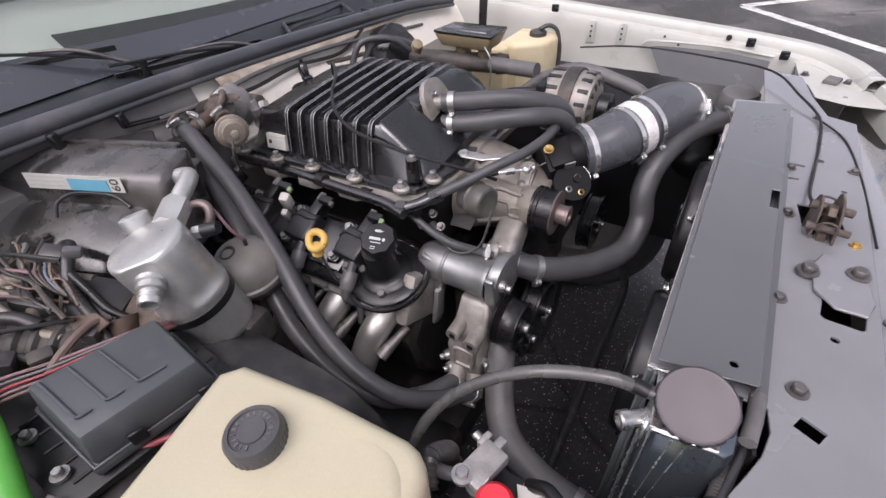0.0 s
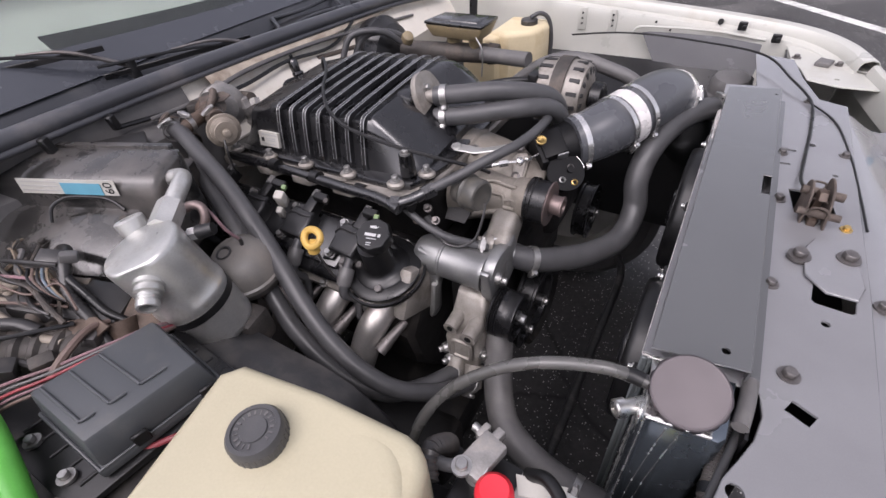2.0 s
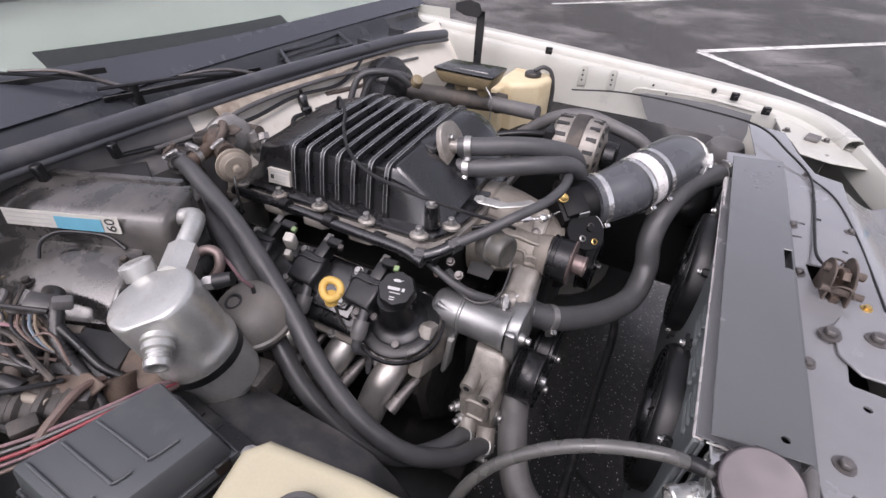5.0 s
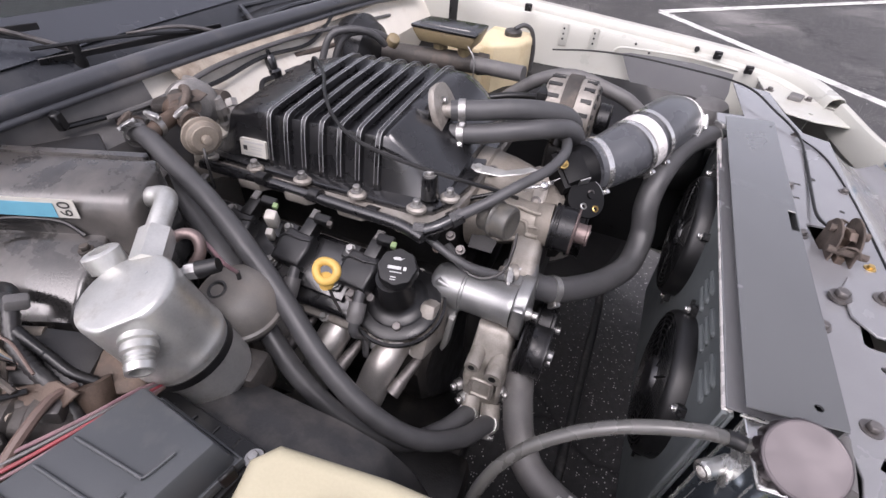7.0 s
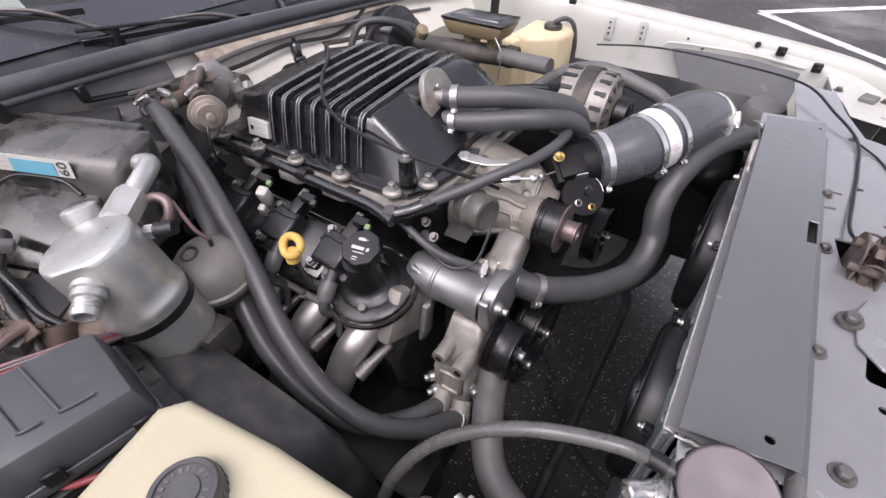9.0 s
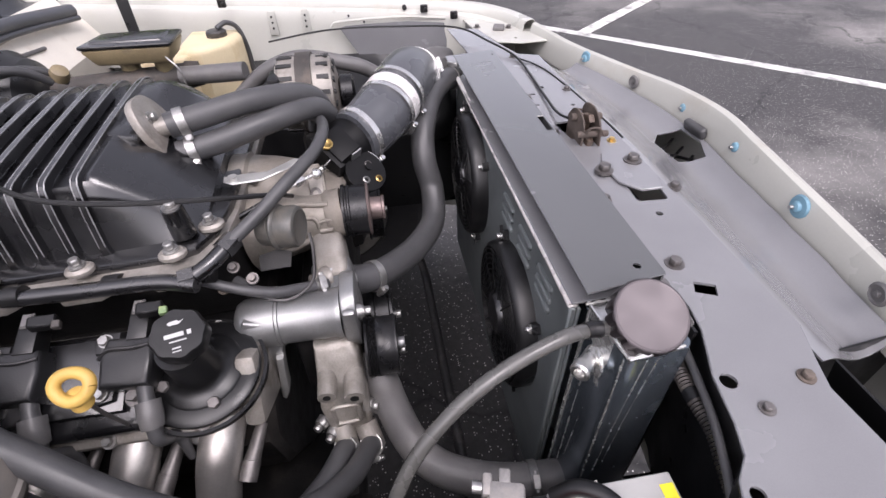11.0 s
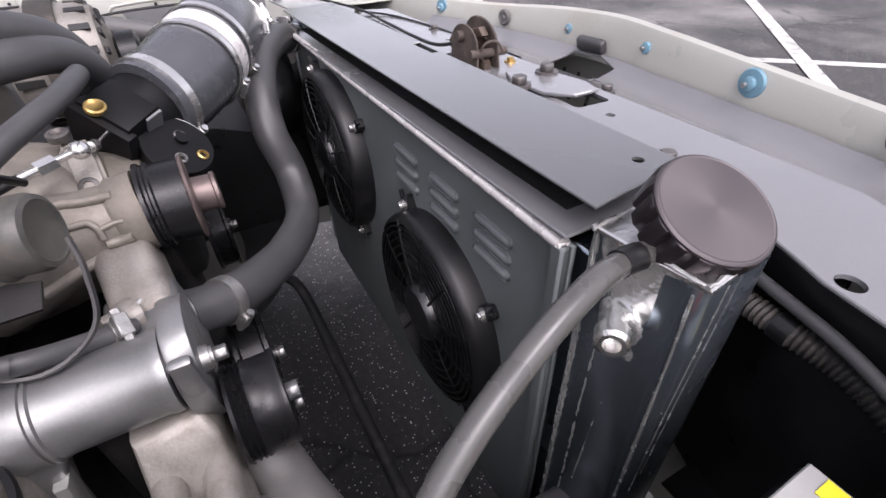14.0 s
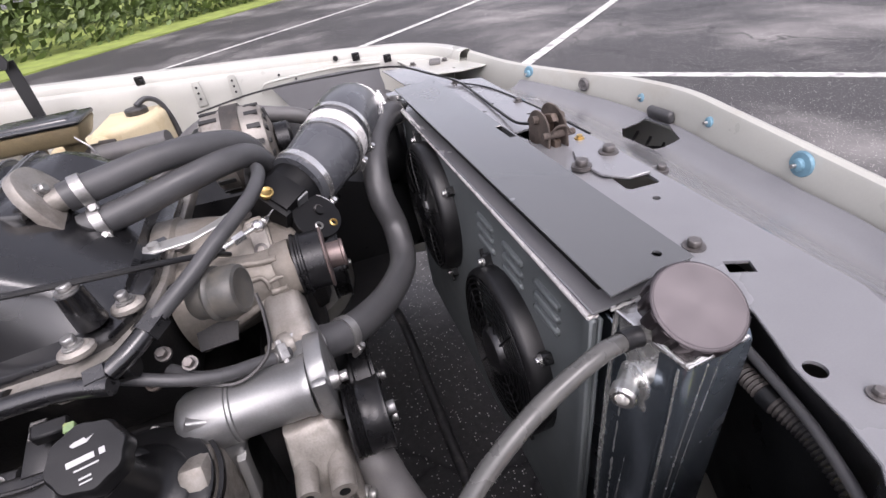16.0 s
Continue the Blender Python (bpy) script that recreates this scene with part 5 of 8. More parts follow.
lathe(bm, (-0.3225, 0.4665, 0.815), (0.05, -0.05, 1), [(0, 0), (0.0065, 0), (0.0095, 0.003), (0.0095, 0.008), (0.0075, 0.012), (0.0085, 0.020), (0, 0.022)], 20)
part("handle", bm, M_yellow, dip)
# exhaust primaries
for x, d in ((-0.256, 0), (-0.352, 0.006), (-0.448, 0.004), (-0.545, 0)):
    bm = B()
    tube(bm, [(x + 0.012, 0.540, 0.685), (x + 0.006, 0.508, 0.676), (x - 0.002, 0.474, 0.648), (x - 0.016, 0.452, 0.590), (x - 0.045, 0.44, 0.51), (x - 0.11, 0.45, 0.43)], 0.0255, 20)
    pipe = part("exhaust_primary", bm, M_header, eng, "heat-tinted stainless exhaust pipe")
    bm = B()
    prism(bm, [(-0.04, -0.012), (-0.02, -0.028), (0.02, -0.028), (0.04, -0.012), (0.04, 0.012), (0.02, 0.028), (-0.02, 0.028), (-0.04, 0.012)], frame_of((x + 0.010, 0.520, 0.682), (1, 0, 0), (0, -0.9, -0.25)), 0.008, 0.002, 1)
    part("pipe_flange", bm, M_cast, pipe)
    bm = B()
    cyl(bm, (x + 0.046, 0.515, 0.66), (x + 0.035, 0.475, 0.645), 0.007, 0.010, 14)
    cyl(bm, (x + 0.035, 0.475, 0.645), (x + 0.030, 0.455, 0.636), 0.011, seg=14)
    part("spark_plug_boot", bm, M_bolt, pipe)

# ---- supercharger ----
sc = thing("supercharger", (-0.45, 0.78, 0.84), "black ribbed supercharger cover bolted on the engine", "supercharger")


def section(x):
    """Near foot to far foot of the cover at x: sloping nose in front, rounded tail behind."""
    f = max(0.0, min(1.0, (x + 0.328) / 0.094))
    g = max(0.0, min(1.0, (-0.548 - x) / 0.11))
    pts = [(0.634, 0.866), (0.636, 0.878), (0.643, 0.915), (0.6490, 0.940), (0.6535, 0.9470), (0.662, 0.9510), (0.700, 0.9545), (0.740, 0.9575), (0.785, 0.9605), (0.835, 0.9635), (0.88, 0.9655), (0.905, 0.960), (0.925, 0.940), (0.945, 0.905), (0.955, 0.870)]
    out = []
    for k, (y, z) in enumerate(pts):
        far = k > 9
        drop = (0.080 * f ** (1.1 if not far else 2.2)) + 0.022 * g + (0.05 * max(0, g - 0.8) * 5 if g > 0.8 else 0)
        top = max(0.0, min(1.0, (z - 0.866) / 0.08))
        yy = y + (0.016 * f + 0.016 * g) * (0.25 + 0.75 * top) * (1 if k < 7 else 0)
        out.append((yy, max(0.866, z - drop * top)))
    return out


def skin(x):
    """The cover between the ribs: lower channels."""
    s = section(x)
    lo = 0.007 if -0.535 < x < -0.345 else 0.0
    return [(y + (0.003 if lo and k in (1, 2, 3) else 0.0), z - (lo if 5 <= k <= 9 else lo * 0.4 if k == 4 else 0)) for k, (y, z) in enumerate(s)]


bm = B()
xs = [-0.664, -0.660, -0.650, -0.635, -0.615, -0.59, -0.565, -0.548, -0.536, -0.534, -0.49, -0.44, -0.39, -0.346, -0.344, -0.328, -0.320, -0.312, -0.30, -0.285, -0.268, -0.252, -0.241, -0.236]
rings = [[bm.verts.new((x, y, z)) for y, z in skin(x)] for x in xs]
for a, b in zip(rings, rings[1:]):
    for i in range(len(a) - 1):
        bm.faces.new((a[i], a[i + 1], b[i + 1], b[i]))
bm.faces.new(rings[0][::-1])
bm.faces.new(rings[-1])
cov = part("ribbed_cover", bm, M_blackgloss, sc, "satin black cast cover", sharp=28)
for i in range(7):
    x = -0.535 + i * 0.0325
    bm = B()
    rows = []
    for k, w in ((-0.0055, -0.004), (-0.0036, 0.0052), (-0.0026, 0.0064), (0.0026, 0.0064), (0.0036, 0.0052), (0.0055, -0.004)):
        row = []
        for q, (y, z) in enumerate(section(x)):
            c = Vector((0, y - 0.79, (z - 0.90) * 2.2)).normalized()
            wide = 1.7 if q == 0 else 1.15 if q == 1 else 1.0
            row.append((x + k * wide, y + c.y * w, z + c.z * w))
        rows.append([bm.verts.new(p) for p in row])
    for a, b in zip(rows, rows[1:]):
        for q in range(len(a) - 1):
            bm.faces.new((a[q], a[q + 1], b[q + 1], b[q]))
    rib = part("rib", bm, M_blackgloss, cov, sharp=25)
    # thin grey lines paint the highlight on both edges of the rib
    for e in (-0.0032, 0.0032):
        bm = B()
        pts = []
        for q, (y, z) in enumerate(section(x)):
            c = Vector((0, y - 0.79, (z - 0.90) * 2.2)).normalized()
            pts.append((x + e, y + c.y * 0.0058, z + c.z * 0.0058))
        tube(bm, pts[1:-2], 0.0008, 5, 2)
        part("worn_rib_edge", bm, M_ribedge, rib, "grey line painted as the highlight of the rib")
bm = B()
box(bm, (-0.330, 0.776, 0.925), (0.04, 0.080, 0.066), (0, 14, 0), 0.006)
part("flange_mount", bm, M_blackgloss, cov)
bm = B()
lathe(bm, (-0.345, 0.885, 0.905), (0.90, 0.30, -0.28), [(0, -0.02), (0.050, -0.015), (0.052, 0.02), (0.048, 0.05), (0.038, 0.075), (0.020, 0.092), (0, 0.098)], 28)
part("duct_bulge", bm, M_blackgloss, cov, "smooth rounded duct end")
bm = B()
prism(bm, [(-0.685, 0.625), (-0.56, 0.616), (-0.42, 0.612), (-0.27, 0.609), (-0.240, 0.618), (-0.224, 0.645), (-0.215, 0.70), (-0.215, 0.90), (-0.24, 0.965), (-0.66, 0.965), (-0.69, 0.93)], Matrix.Translation((0, 0, 0.852)), 0.014, 0.004, 2)
part("cover_flange", bm, M_blackgloss, sc)
# the casting swells out round each bolt and draws back between them
bm = B()
edge = []
for i in range(66):
    x = -0.685 + 0.43 * i / 65
    near = min(abs(x - b) for b in (-0.655, -0.555, -0.46, -0.36, -0.262))
    swell = max(0.0, min(1.0, (0.034 - near) / 0.014))
    edge.append((x, 0.6055 - 0.026 * (x + 0.685) - 0.013 * swell * swell * (3 - 2 * swell)))
prism(bm, edge + [(-0.232, 0.606), (-0.214, 0.645), (-0.208, 0.70), (-0.208, 0.96), (-0.66, 0.97)], Matrix.Translation((0, 0, 0.838)), 0.017, 0.003, 2)
part("lower_housing", bm, M_cast, sc, "bare cast lower housing")
bm = B()
box(bm, (-0.44, 0.78, 0.78), (0.44, 0.26, 0.13), (0, 0, 0), 0.02)
part("rotor_case", bm, M_block, sc)
for p in ((-0.655, 0.615, 0.872), (-0.555, 0.612, 0.873), (-0.46, 0.61, 0.874), (-0.36, 0.609, 0.874), (-0.262, 0.610, 0.874), (-0.228, 0.651, 0.876)):
    bm = B()
    prism(bm, [(0.0155 * math.cos(a * math.pi / 6), 0.012 * math.sin(a * math.pi / 6)) for a in range(12)], Matrix.Translation((p[0], p[1], p[2] - 0.012)), 0.010, 0.003, 1)
    boss = part("bolt_boss", bm, M_cast, sc)
    bm = B()
    cyl(bm, (p[0], p[1], p[2] - 0.004), p, 0.0085, seg=18)
    hexbolt(bm, p, (0, 0, 1), 0.0058, 0.0075, 1.3, p[0] * 20)
    part("bolt", bm, M_steel, boss)
bm = B()
cyl(bm, (-0.254, 0.638, 0.872), (-0.254, 0.636, 0.910), 0.0135, 0.0115, 20)
part("cover_boss", bm, M_blackgloss, cov)
bm = B()
hexbolt(bm, (-0.254, 0.636, 0.911), (0, 0, 1), 0.0065, 0.005, 1.5)
part("boss_bolt", bm, M_steel, cov)
tm = frame_of((-0.572, 0.6342, 0.8885), (1, 0.03, 0), (0, -0.98, 0.18))
bm = B()
prism(bm, [(-0.026, -0.014), (0.026, -0.014), (0.026, 0.014), (-0.026, 0.014)], tm @ Matrix.Translation((0, 0, -0.006)), 0.0075)
tag = part("sticker", bm, M_label, cov, "small white part label with black print")
for x, y, w, h in ((0.002, 0.009, 0.040, 0.003), (-0.016, -0.001, 0.008, 0.008), (0.006, 0.002, 0.026, 0.0025), (0.006, -0.002, 0.022, 0.002), (0.0, -0.009, 0.036, 0.002)):
    bm = B()
    prism(bm, [(x - w / 2, y - h / 2), (x + w / 2, y - h / 2), (x + w / 2, y + h / 2), (x - w / 2, y + h / 2)], tm @ Matrix.Translation((0, 0, 0.0016)), 0.0003)
    part("print_bar", bm, M_inkhole if w < 0.01 else M_battop, tag)
# coolant flange with two pipes
fm = frame_of((-0.298, 0.775, 0.925), (0, 1, 0), (0.94, 0.05, 0.35))
bm = B()
prism(bm, [(p.x * 1.34, p.y * 1.2) for p in spline([(-0.022, -0.045, 0), (-0.002, -0.053, 0), (0.020, -0.050, 0), (0.034, -0.038, 0), (0.036, -0.008, 0), (0.034, 0.020, 0), (0.022, 0.042, 0), (0.004, 0.048, 0), (-0.014, 0.044, 0), (-0.025, 0.022, 0), (-0.024, -0.015, 0), (-0.0225, -0.040, 0)], 3)[:-1]], fm, 0.011, 0.002, 2)
flange = part("coolant_flange", bm, M_cast, sc, "bright cast coolant flange")
for u, v in ((0.0, 0.030), (0.018, -0.038), (-0.014, -0.030)):
    bm = B()
    hexbolt(bm, fm @ Vector((u, v, 0.011)), fm.to_3x3() @ Vector((0, 0, 1)), 0.006, 0.006, 1.4)
    part("bolt", bm, M_steel, flange)
for a, b in (((-0.298, 0.776, 0.942), (-0.262, 0.784, 0.945)), ((-0.296, 0.770, 0.908), (-0.258, 0.776, 0.910))):
    bm = B()
    cyl(bm, a, b, 0.0125, seg=20)
    part("hose_spigot", bm, M_cast, flange)
for o in sc.children_recursive:
    o.data.transform(Matrix(((1, 0, 0, 0), (0, 1, 0, 0), (0.062, 0, 1, 0.062 * 0.29), (0, 0, 0, 1))))
# snout and pulley
SY, SZ = 0.742, 0.808
bm = B()
lathe(bm, (-0.235, 0.805, 0.785), (1, 0, 0), [(0, 0), (0.088, 0), (0.088, 0.022), (0.083, 0.026), (0.079, 0.055), (0.073, 0.080), (0.068, 0.095), (0.058, 0.113), (0.050, 0.133), (0.044, 0.148), (0.038, 0.156), (0, 0.158)], 48)
snout = part("snout", bm, M_snout, sc, "bare cast drive snout with brown staining")
bm = B()
NB, ND = Vector((-0.215, 0.737, 0.794)), Vector((0.131, 0.005, 0.014)).normalized()
lathe(bm, NB, ND, [(0, 0), (0.056, 0), (0.052, 0.025), (0.044, 0.050), (0.037, 0.072), (0.0325, 0.090), (0.0315, 0.108), (0.0345, 0.112), (0.0345, 0.132), (0, 0.132)], 40)
part("drive_neck", bm, M_snout, snout, "tapering cast neck behind the pulley")
# foundry ribs and ledges on the neck


def on_neck(x, a, r):
    c = NB + ND * ((x - NB.x) / ND.x)
    return c + Vector((0, -math.cos(radians(a)), math.sin(radians(a)))) * r


for pts, r in (([(-0.152, 38, 0.040), (-0.134, 36, 0.035), (-0.124, 34, 0.033), (-0.119, 22, 0.033), (-0.118, 6, 0.033)], 0.0030),
               ([(-0.119, 20, 0.033), (-0.108, 22, 0.032), (-0.100, 20, 0.033)], 0.0026),
               ([(-0.170, -22, 0.046), (-0.140, -22, 0.036), (-0.112, -22, 0.031), (-0.096, -22, 0.033)], 0.0058),
               ([(-0.118, -4, 0.032), (-0.108, -6, 0.032), (-0.098, -4, 0.034)], 0.0045),
               ([(-0.160, 62, 0.043), (-0.140, 70, 0.037), (-0.122, 66, 0.033), (-0.102, 60, 0.033)], 0.0042)):
    bm = B()
    tube(bm, [on_neck(*q) for q in pts], r, 10)
    part("casting_rib", bm, M_snout, snout)
tabm = frame_of((-0.121, 0.766, 0.828), (0, 0.70, 0.72), (0.05, -0.72, 0.70))
bm = B()
prism(bm, [(-0.026, -0.016), (0.030, -0.014), (0.044, -0.008), (0.044, 0.010), (0.030, 0.016), (-0.020, 0.018)], tabm @ Matrix.Translation((0, 0, -0.014)), 0.015, 0.003, 2)
tab = part("bolt_tab", bm, M_snout, snout, "raised cast tab")
bm = B()
lathe(bm, tabm @ Vector((0, 0, 0.0)), tabm.to_3x3() @ Vector((0, 0, 1)), [(0, 0), (0.0085, 0), (0.0085, 0.004), (0.0065, 0.0055), (0.0040, 0.0055), (0.0036, 0.002), (0, 0.002)], 20)
part("socket_bolt", bm, M_bolt, tab)
for p, d in (((-0.200, 0.730, 0.836), (0, -0.7, 0.7)), ((-0.200, 0.765, 0.862), (0, -0.4, 0.9)), ((-0.130, 0.800, 0.862), (0, -0.2, 1))):
    bm = B()
    lathe(bm, Vector(p), d, [(0, 0), (0.009, 0), (0.009, 0.006), (0.006, 0.007), (0.004, 0.004), (0, 0.004)], 18)
    part("socket_bolt", bm, M_bolt, snout)
bm = B()
lathe(bm, (-0.084, SY, SZ), (1, 0, 0), [(0, 0), (0.0385, 0), (0.0385, 0.003), (0.0365, 0.0045), (0.0365, 0.0065), (0.0385, 0.008), (0.0385, 0.010), (0.0362, 0.0115), (0.0362, 0.034), (0.030, 0.035), (0, 0.035)], 56)
pul = part("drive_pulley", bm, M_pulley, sc, "black flat supercharger pulley")
bm = B()
lathe(bm, (-0.0495, SY, SZ), (1, 0, 0), [(0.020, 0), (0.0375, 0), (0.0385, 0.0015), (0.0375, 0.003), (0.020, 0.004)], 48)
part("front_flange", bm, M_hub, pul, "brown steel belt flange")
bm = B()
lathe(bm, (-0.048, SY, SZ), (1, 0, 0), [(0, 0), (0.022, 0), (0.0165, 0.003), (0.0160, 0.018), (0.0175, 0.019), (0.0175, 0.022), (0.0155, 0.023), (0.010, 0.023), (0.009, 0.017), (0, 0.017)], 32)
part("hub", bm, M_hub, pul, "brown steel hub")
# bypass actuator, bracket and throttle linkage
act = thing("bypass_actuator", (-0.17, 0.66, 0.80), "grey-black vacuum bypass actuator on the supercharger snout", "actuator")
bm = B()
lathe(bm, (-0.178, 0.668, 0.850), (0.95, -0.24, 0.06), [(0, 0), (0.022, 0), (0.0240, 0.003), (0.0240, 0.016), (0.0275, 0.0185), (0.0285, 0.021), (0.0275, 0.0235), (0.0255, 0.025), (0.0262, 0.034), (0.0262, 0.043), (0.0245, 0.0475), (0.0210, 0.0490), (0.0195, 0.0480), (0, 0.0485)], 40)
part("can", bm, M_can_dirty, act)
bm = B()
prism(bm, [(-0.018, -0.012), (0.018, -0.014), (0.022, 0.006), (0.004, 0.012), (-0.018, 0.008)], frame_of((-0.168, 0.640, 0.818), (1, 0.1, 0), (0, -0.5, 0.86)), 0.003)
part("bracket", bm, M_block, act)
bm = B()
tube(bm, [(-0.21, 0.61, 0.80), (-0.16, 0.60, 0.785), (-0.125, 0.61, 0.80), (-0.118, 0.63, 0.83), (-0.12, 0.645, 0.85)], 0.0022, 6)
part("wire", bm, M_dusty, act)
bm = B()
tube(bm, [(-0.245, 0.60, 0.835), (-0.20, 0.595, 0.815), (-0.17, 0.60, 0.80)], 0.006, 10)
part("stub_hose", bm, M_rubber, act)
for p, m in (((-0.21, 0.618, 0.832), M_bolt), ((-0.19, 0.608, 0.820), M_bolt), ((-0.225, 0.605, 0.812), M_rust)):
    bm = B()
    hexbolt(bm, p, (0.1, -0.6, 0.8), 0.005, 0.008, 1.4)
    part("fitting_nut", bm, m, act)
tb = thing("throttle_body", (-0.08, 0.86, 0.80), "black throttle body between snout and intake tube", "throttle body")
tbm = frame_of((-0.080, 0.822, 0.8755), (0.77, 0.62, 0.2), (0.2, -0.5, 0.85))
bm = B()
prism(bm, [(-0.020, -0.026), (0.021, -0.023), (0.021, 0.026), (-0.020, 0.026)], tbm @ Matrix.Translation((0, 0, -0.070)), 0.070, 0.003, 2)
cyl(bm, (-0.100, 0.848, 0.838), (-0.045, 0.892, 0.852), 0.0425, seg=36)
th_body = part("housing", bm, M_deep, tb)
bm = B()
prism(bm, [(-0.027, -0.031), (-0.016, -0.031), (-0.016, 0.034), (-0.027, 0.034)], tbm @ Matrix.Translation((0, 0, -0.075)), 0.071, 0.002, 2)
part("flange", bm, M_deep, tb, "dark square mounting flange")
bm = B()
prism(bm, [(0.002, -0.0265), (0.0205, -0.0265), (0.0205, -0.0235), (0.002, -0.0235)], tbm @ Matrix.Translation((0, 0, -0.030)), 0.027, 0.0008, 1)
part("worn_edge", bm, M_alu, th_body, "bare worn edge")
pln = Vector((0.46, -0.47, 0.75)).normalized()
bm = B()
plm = frame_of(Vector((-0.048, 0.810, 0.832)) - pln * 0.004, (1, 0, -0.6), pln)
prism(bm, [(0.035 * math.cos(2 * math.pi * i / 40) * (0.90 if 20 < i < 30 else 1), 0.035 * math.sin(2 * math.pi * i / 40)) for i in range(40)], plm, 0.004, 0.0008, 1)
cyl(bm, plm @ Vector((0.004, 0.008, 0)), plm @ Vector((0.004, 0.008, 0.008)), 0.006, seg=16)
cyl(bm, plm @ Vector((0, 0, -0.030)), plm @ Vector((0, 0, 0.001)), 0.029, seg=32)
part("round_plate", bm, M_deep, tb, "round black end plate")
bm = B()
tube(bm, [plm @ Vector((0.0352 * math.cos(a), 0.0352 * math.sin(a), 0.003)) for a in (0.9, 1.2, 1.5, 1.8, 2.1, 2.4)], 0.0009, 6, 3)
part("rubbed_rim", bm, M_chrome, tb, "bright rubbed rim of the plate")
for p, m in (((-0.048, 0.796, 0.823), M_steel), ((-0.029, 0.806, 0.817), M_brass), ((-0.097, 0.817, 0.878), M_brass), ((-0.043, 0.820, 0.836), M_bolt)):
    bm = B()
    lathe(bm, Vector(p) - pln * 0.003, pln if p[2] < 0.85 else (0.2, -0.5, 0.85), [(0, 0), (0.0058, 0), (0.0058, 0.005), (0.004, 0.006), (0.003, 0.003), (0, 0.003)] if p[2] < 0.85 else [(0, 0), (0.0088, 0), (0.0088, 0.004), (0.0072, 0.0052), (0.0050, 0.0040), (0, 0.0040)], 18)
    part("insert", bm, m, tb)
bm = B()
prism(bm, [(-0.226, 0.736), (-0.200, 0.740), (-0.172, 0.740), (-0.140, 0.768), (-0.128, 0.766), (-0.146, 0.742), (-0.176, 0.720), (-0.212, 0.716), (-0.224, 0.724)], Matrix.Translation((0, 0, 0.884)), 0.0025, 0.0008, 1)
cyl(bm, (-0.212, 0.726, 0.884), (-0.212, 0.726, 0.892), 0.006, seg=14)
part("linkage_bracket", bm, M_aludull, tb, "bright bare metal linkage bracket")
bm = B()
tube(bm, [(-0.215, 0.690, 0.850), (-0.180, 0.712, 0.857), (-0.152, 0.736, 0.860)], 0.0038, 10)
part("throttle_cable", bm, M_black, tb, "black sheathed throttle cable")
bm = B()
cyl(bm, (-0.153, 0.735, 0.860), (-0.141, 0.743, 0.861), 0.0036, seg=12)
cyl(bm, (-0.142, 0.742, 0.861), (-0.130, 0.750, 0.862), 0.0062, seg=6)
cyl(bm, (-0.131, 0.750, 0.862), (-0.115, 0.760, 0.863), 0.0030, seg=12)
bmesh.ops.create_uvsphere(bm, u_segments=14, v_segments=10, radius=0.0078, matrix=Matrix.Translation((-0.1135, 0.7605, 0.863)))
cyl(bm, (-0.1135, 0.7605, 0.863), (-0.1065, 0.790, 0.855), 0.0030, seg=10)
cyl(bm, (-0.109, 0.778, 0.858), (-0.1065, 0.790, 0.855), 0.0050, seg=8)
part("throttle_rod", bm, M_chrome, tb, "bright cable end with ball joint")
bm = B()
tube(bm, [(-0.106, 0.792, 0.855), (-0.092, 0.806, 0.860), (-0.074, 0.822, 0.860), (-0.058, 0.838, 0.858)], 0.0013, 6)
part("linkage_wire", bm, M_chrome, tb)
bm = B()
prism(bm, [(-0.010, -0.013), (0.010, -0.013), (0.011, 0.030), (0.004, 0.038), (-0.009, 0.036)], frame_of((-0.119, 0.764, 0.8295), (1, 0.1, 0), (0.05, -0.75, 0.66)) @ Matrix.Translation((0, 0, -0.004)), 0.0055, 0.001, 1)
part("cable_stay", bm, M_cast, tb, "bare folded cable stay under the ball joint")

# ---- intake tube ----
intake = thing("intake_tube", (0.03, 1.0, 0.80), "dark silicone intake elbow with bright clamps", "intake tube")
ipath = [(-0.062, 0.872, 0.853), (-0.040, 0.895, 0.857), (-0.016, 0.925, 0.865), (0.008, 0.962, 0.873), (0.031, 1.01, 0.883), (0.051, 1.06, 0.881), (0.066, 1.093, 0.867), (0.079, 1.118, 0.842)]
bm = B()
tube(bm, ipath[:4], [0.0455, 0.0470, 0.0495, 0.0508], 36, 8)
part("front_hose", bm, M_silicone, intake)
bm = B()
tube(bm, ipath[3:], 0.0495, 36, 8)
part("elbow", bm, M_silicone, intake)
d = (Vector(ipath[4]) - Vector(ipath[2])).normalized()
bm = B()
cyl(bm, Vector(ipath[3]) - d * 0.017, Vector(ipath[3]) + d * 0.007, 0.0516, seg=48)
part("joiner", bm, M_lip, intake, "bright aluminium joiner ring")
for off, s in ((-0.026, (0.35, -0.75, -0.5)), (0.022, (0.45, -0.6, -0.6))):
    bm = B()
    clamp(bm, Vector(ipath[3]) + d * off, d, 0.0520, 0.0085, s)
    part("hose_clamp", bm, M_chrome, intake, "bright hose clamp")
d2 = (Vector(ipath[1]) - Vector(ipath[0])).normalized()
bm = B()
clamp(bm, Vector(ipath[0]) + d2 * 0.014, d2, 0.0470, 0.010, (0.7, -0.3, -0.7))
part("hose_clamp", bm, M_chrome, intake, "bright hose clamp")
d3 = (Vector(ipath[6]) - Vector(ipath[5])).normalized()
bm = B()
clamp(bm, Vector(ipath[6]) - d3 * 0.006, d3, 0.0510, 0.009, (1, 0, 0.3))
part("hose_clamp", bm, M_chrome, intake, "bright hose clamp")
bm = B()
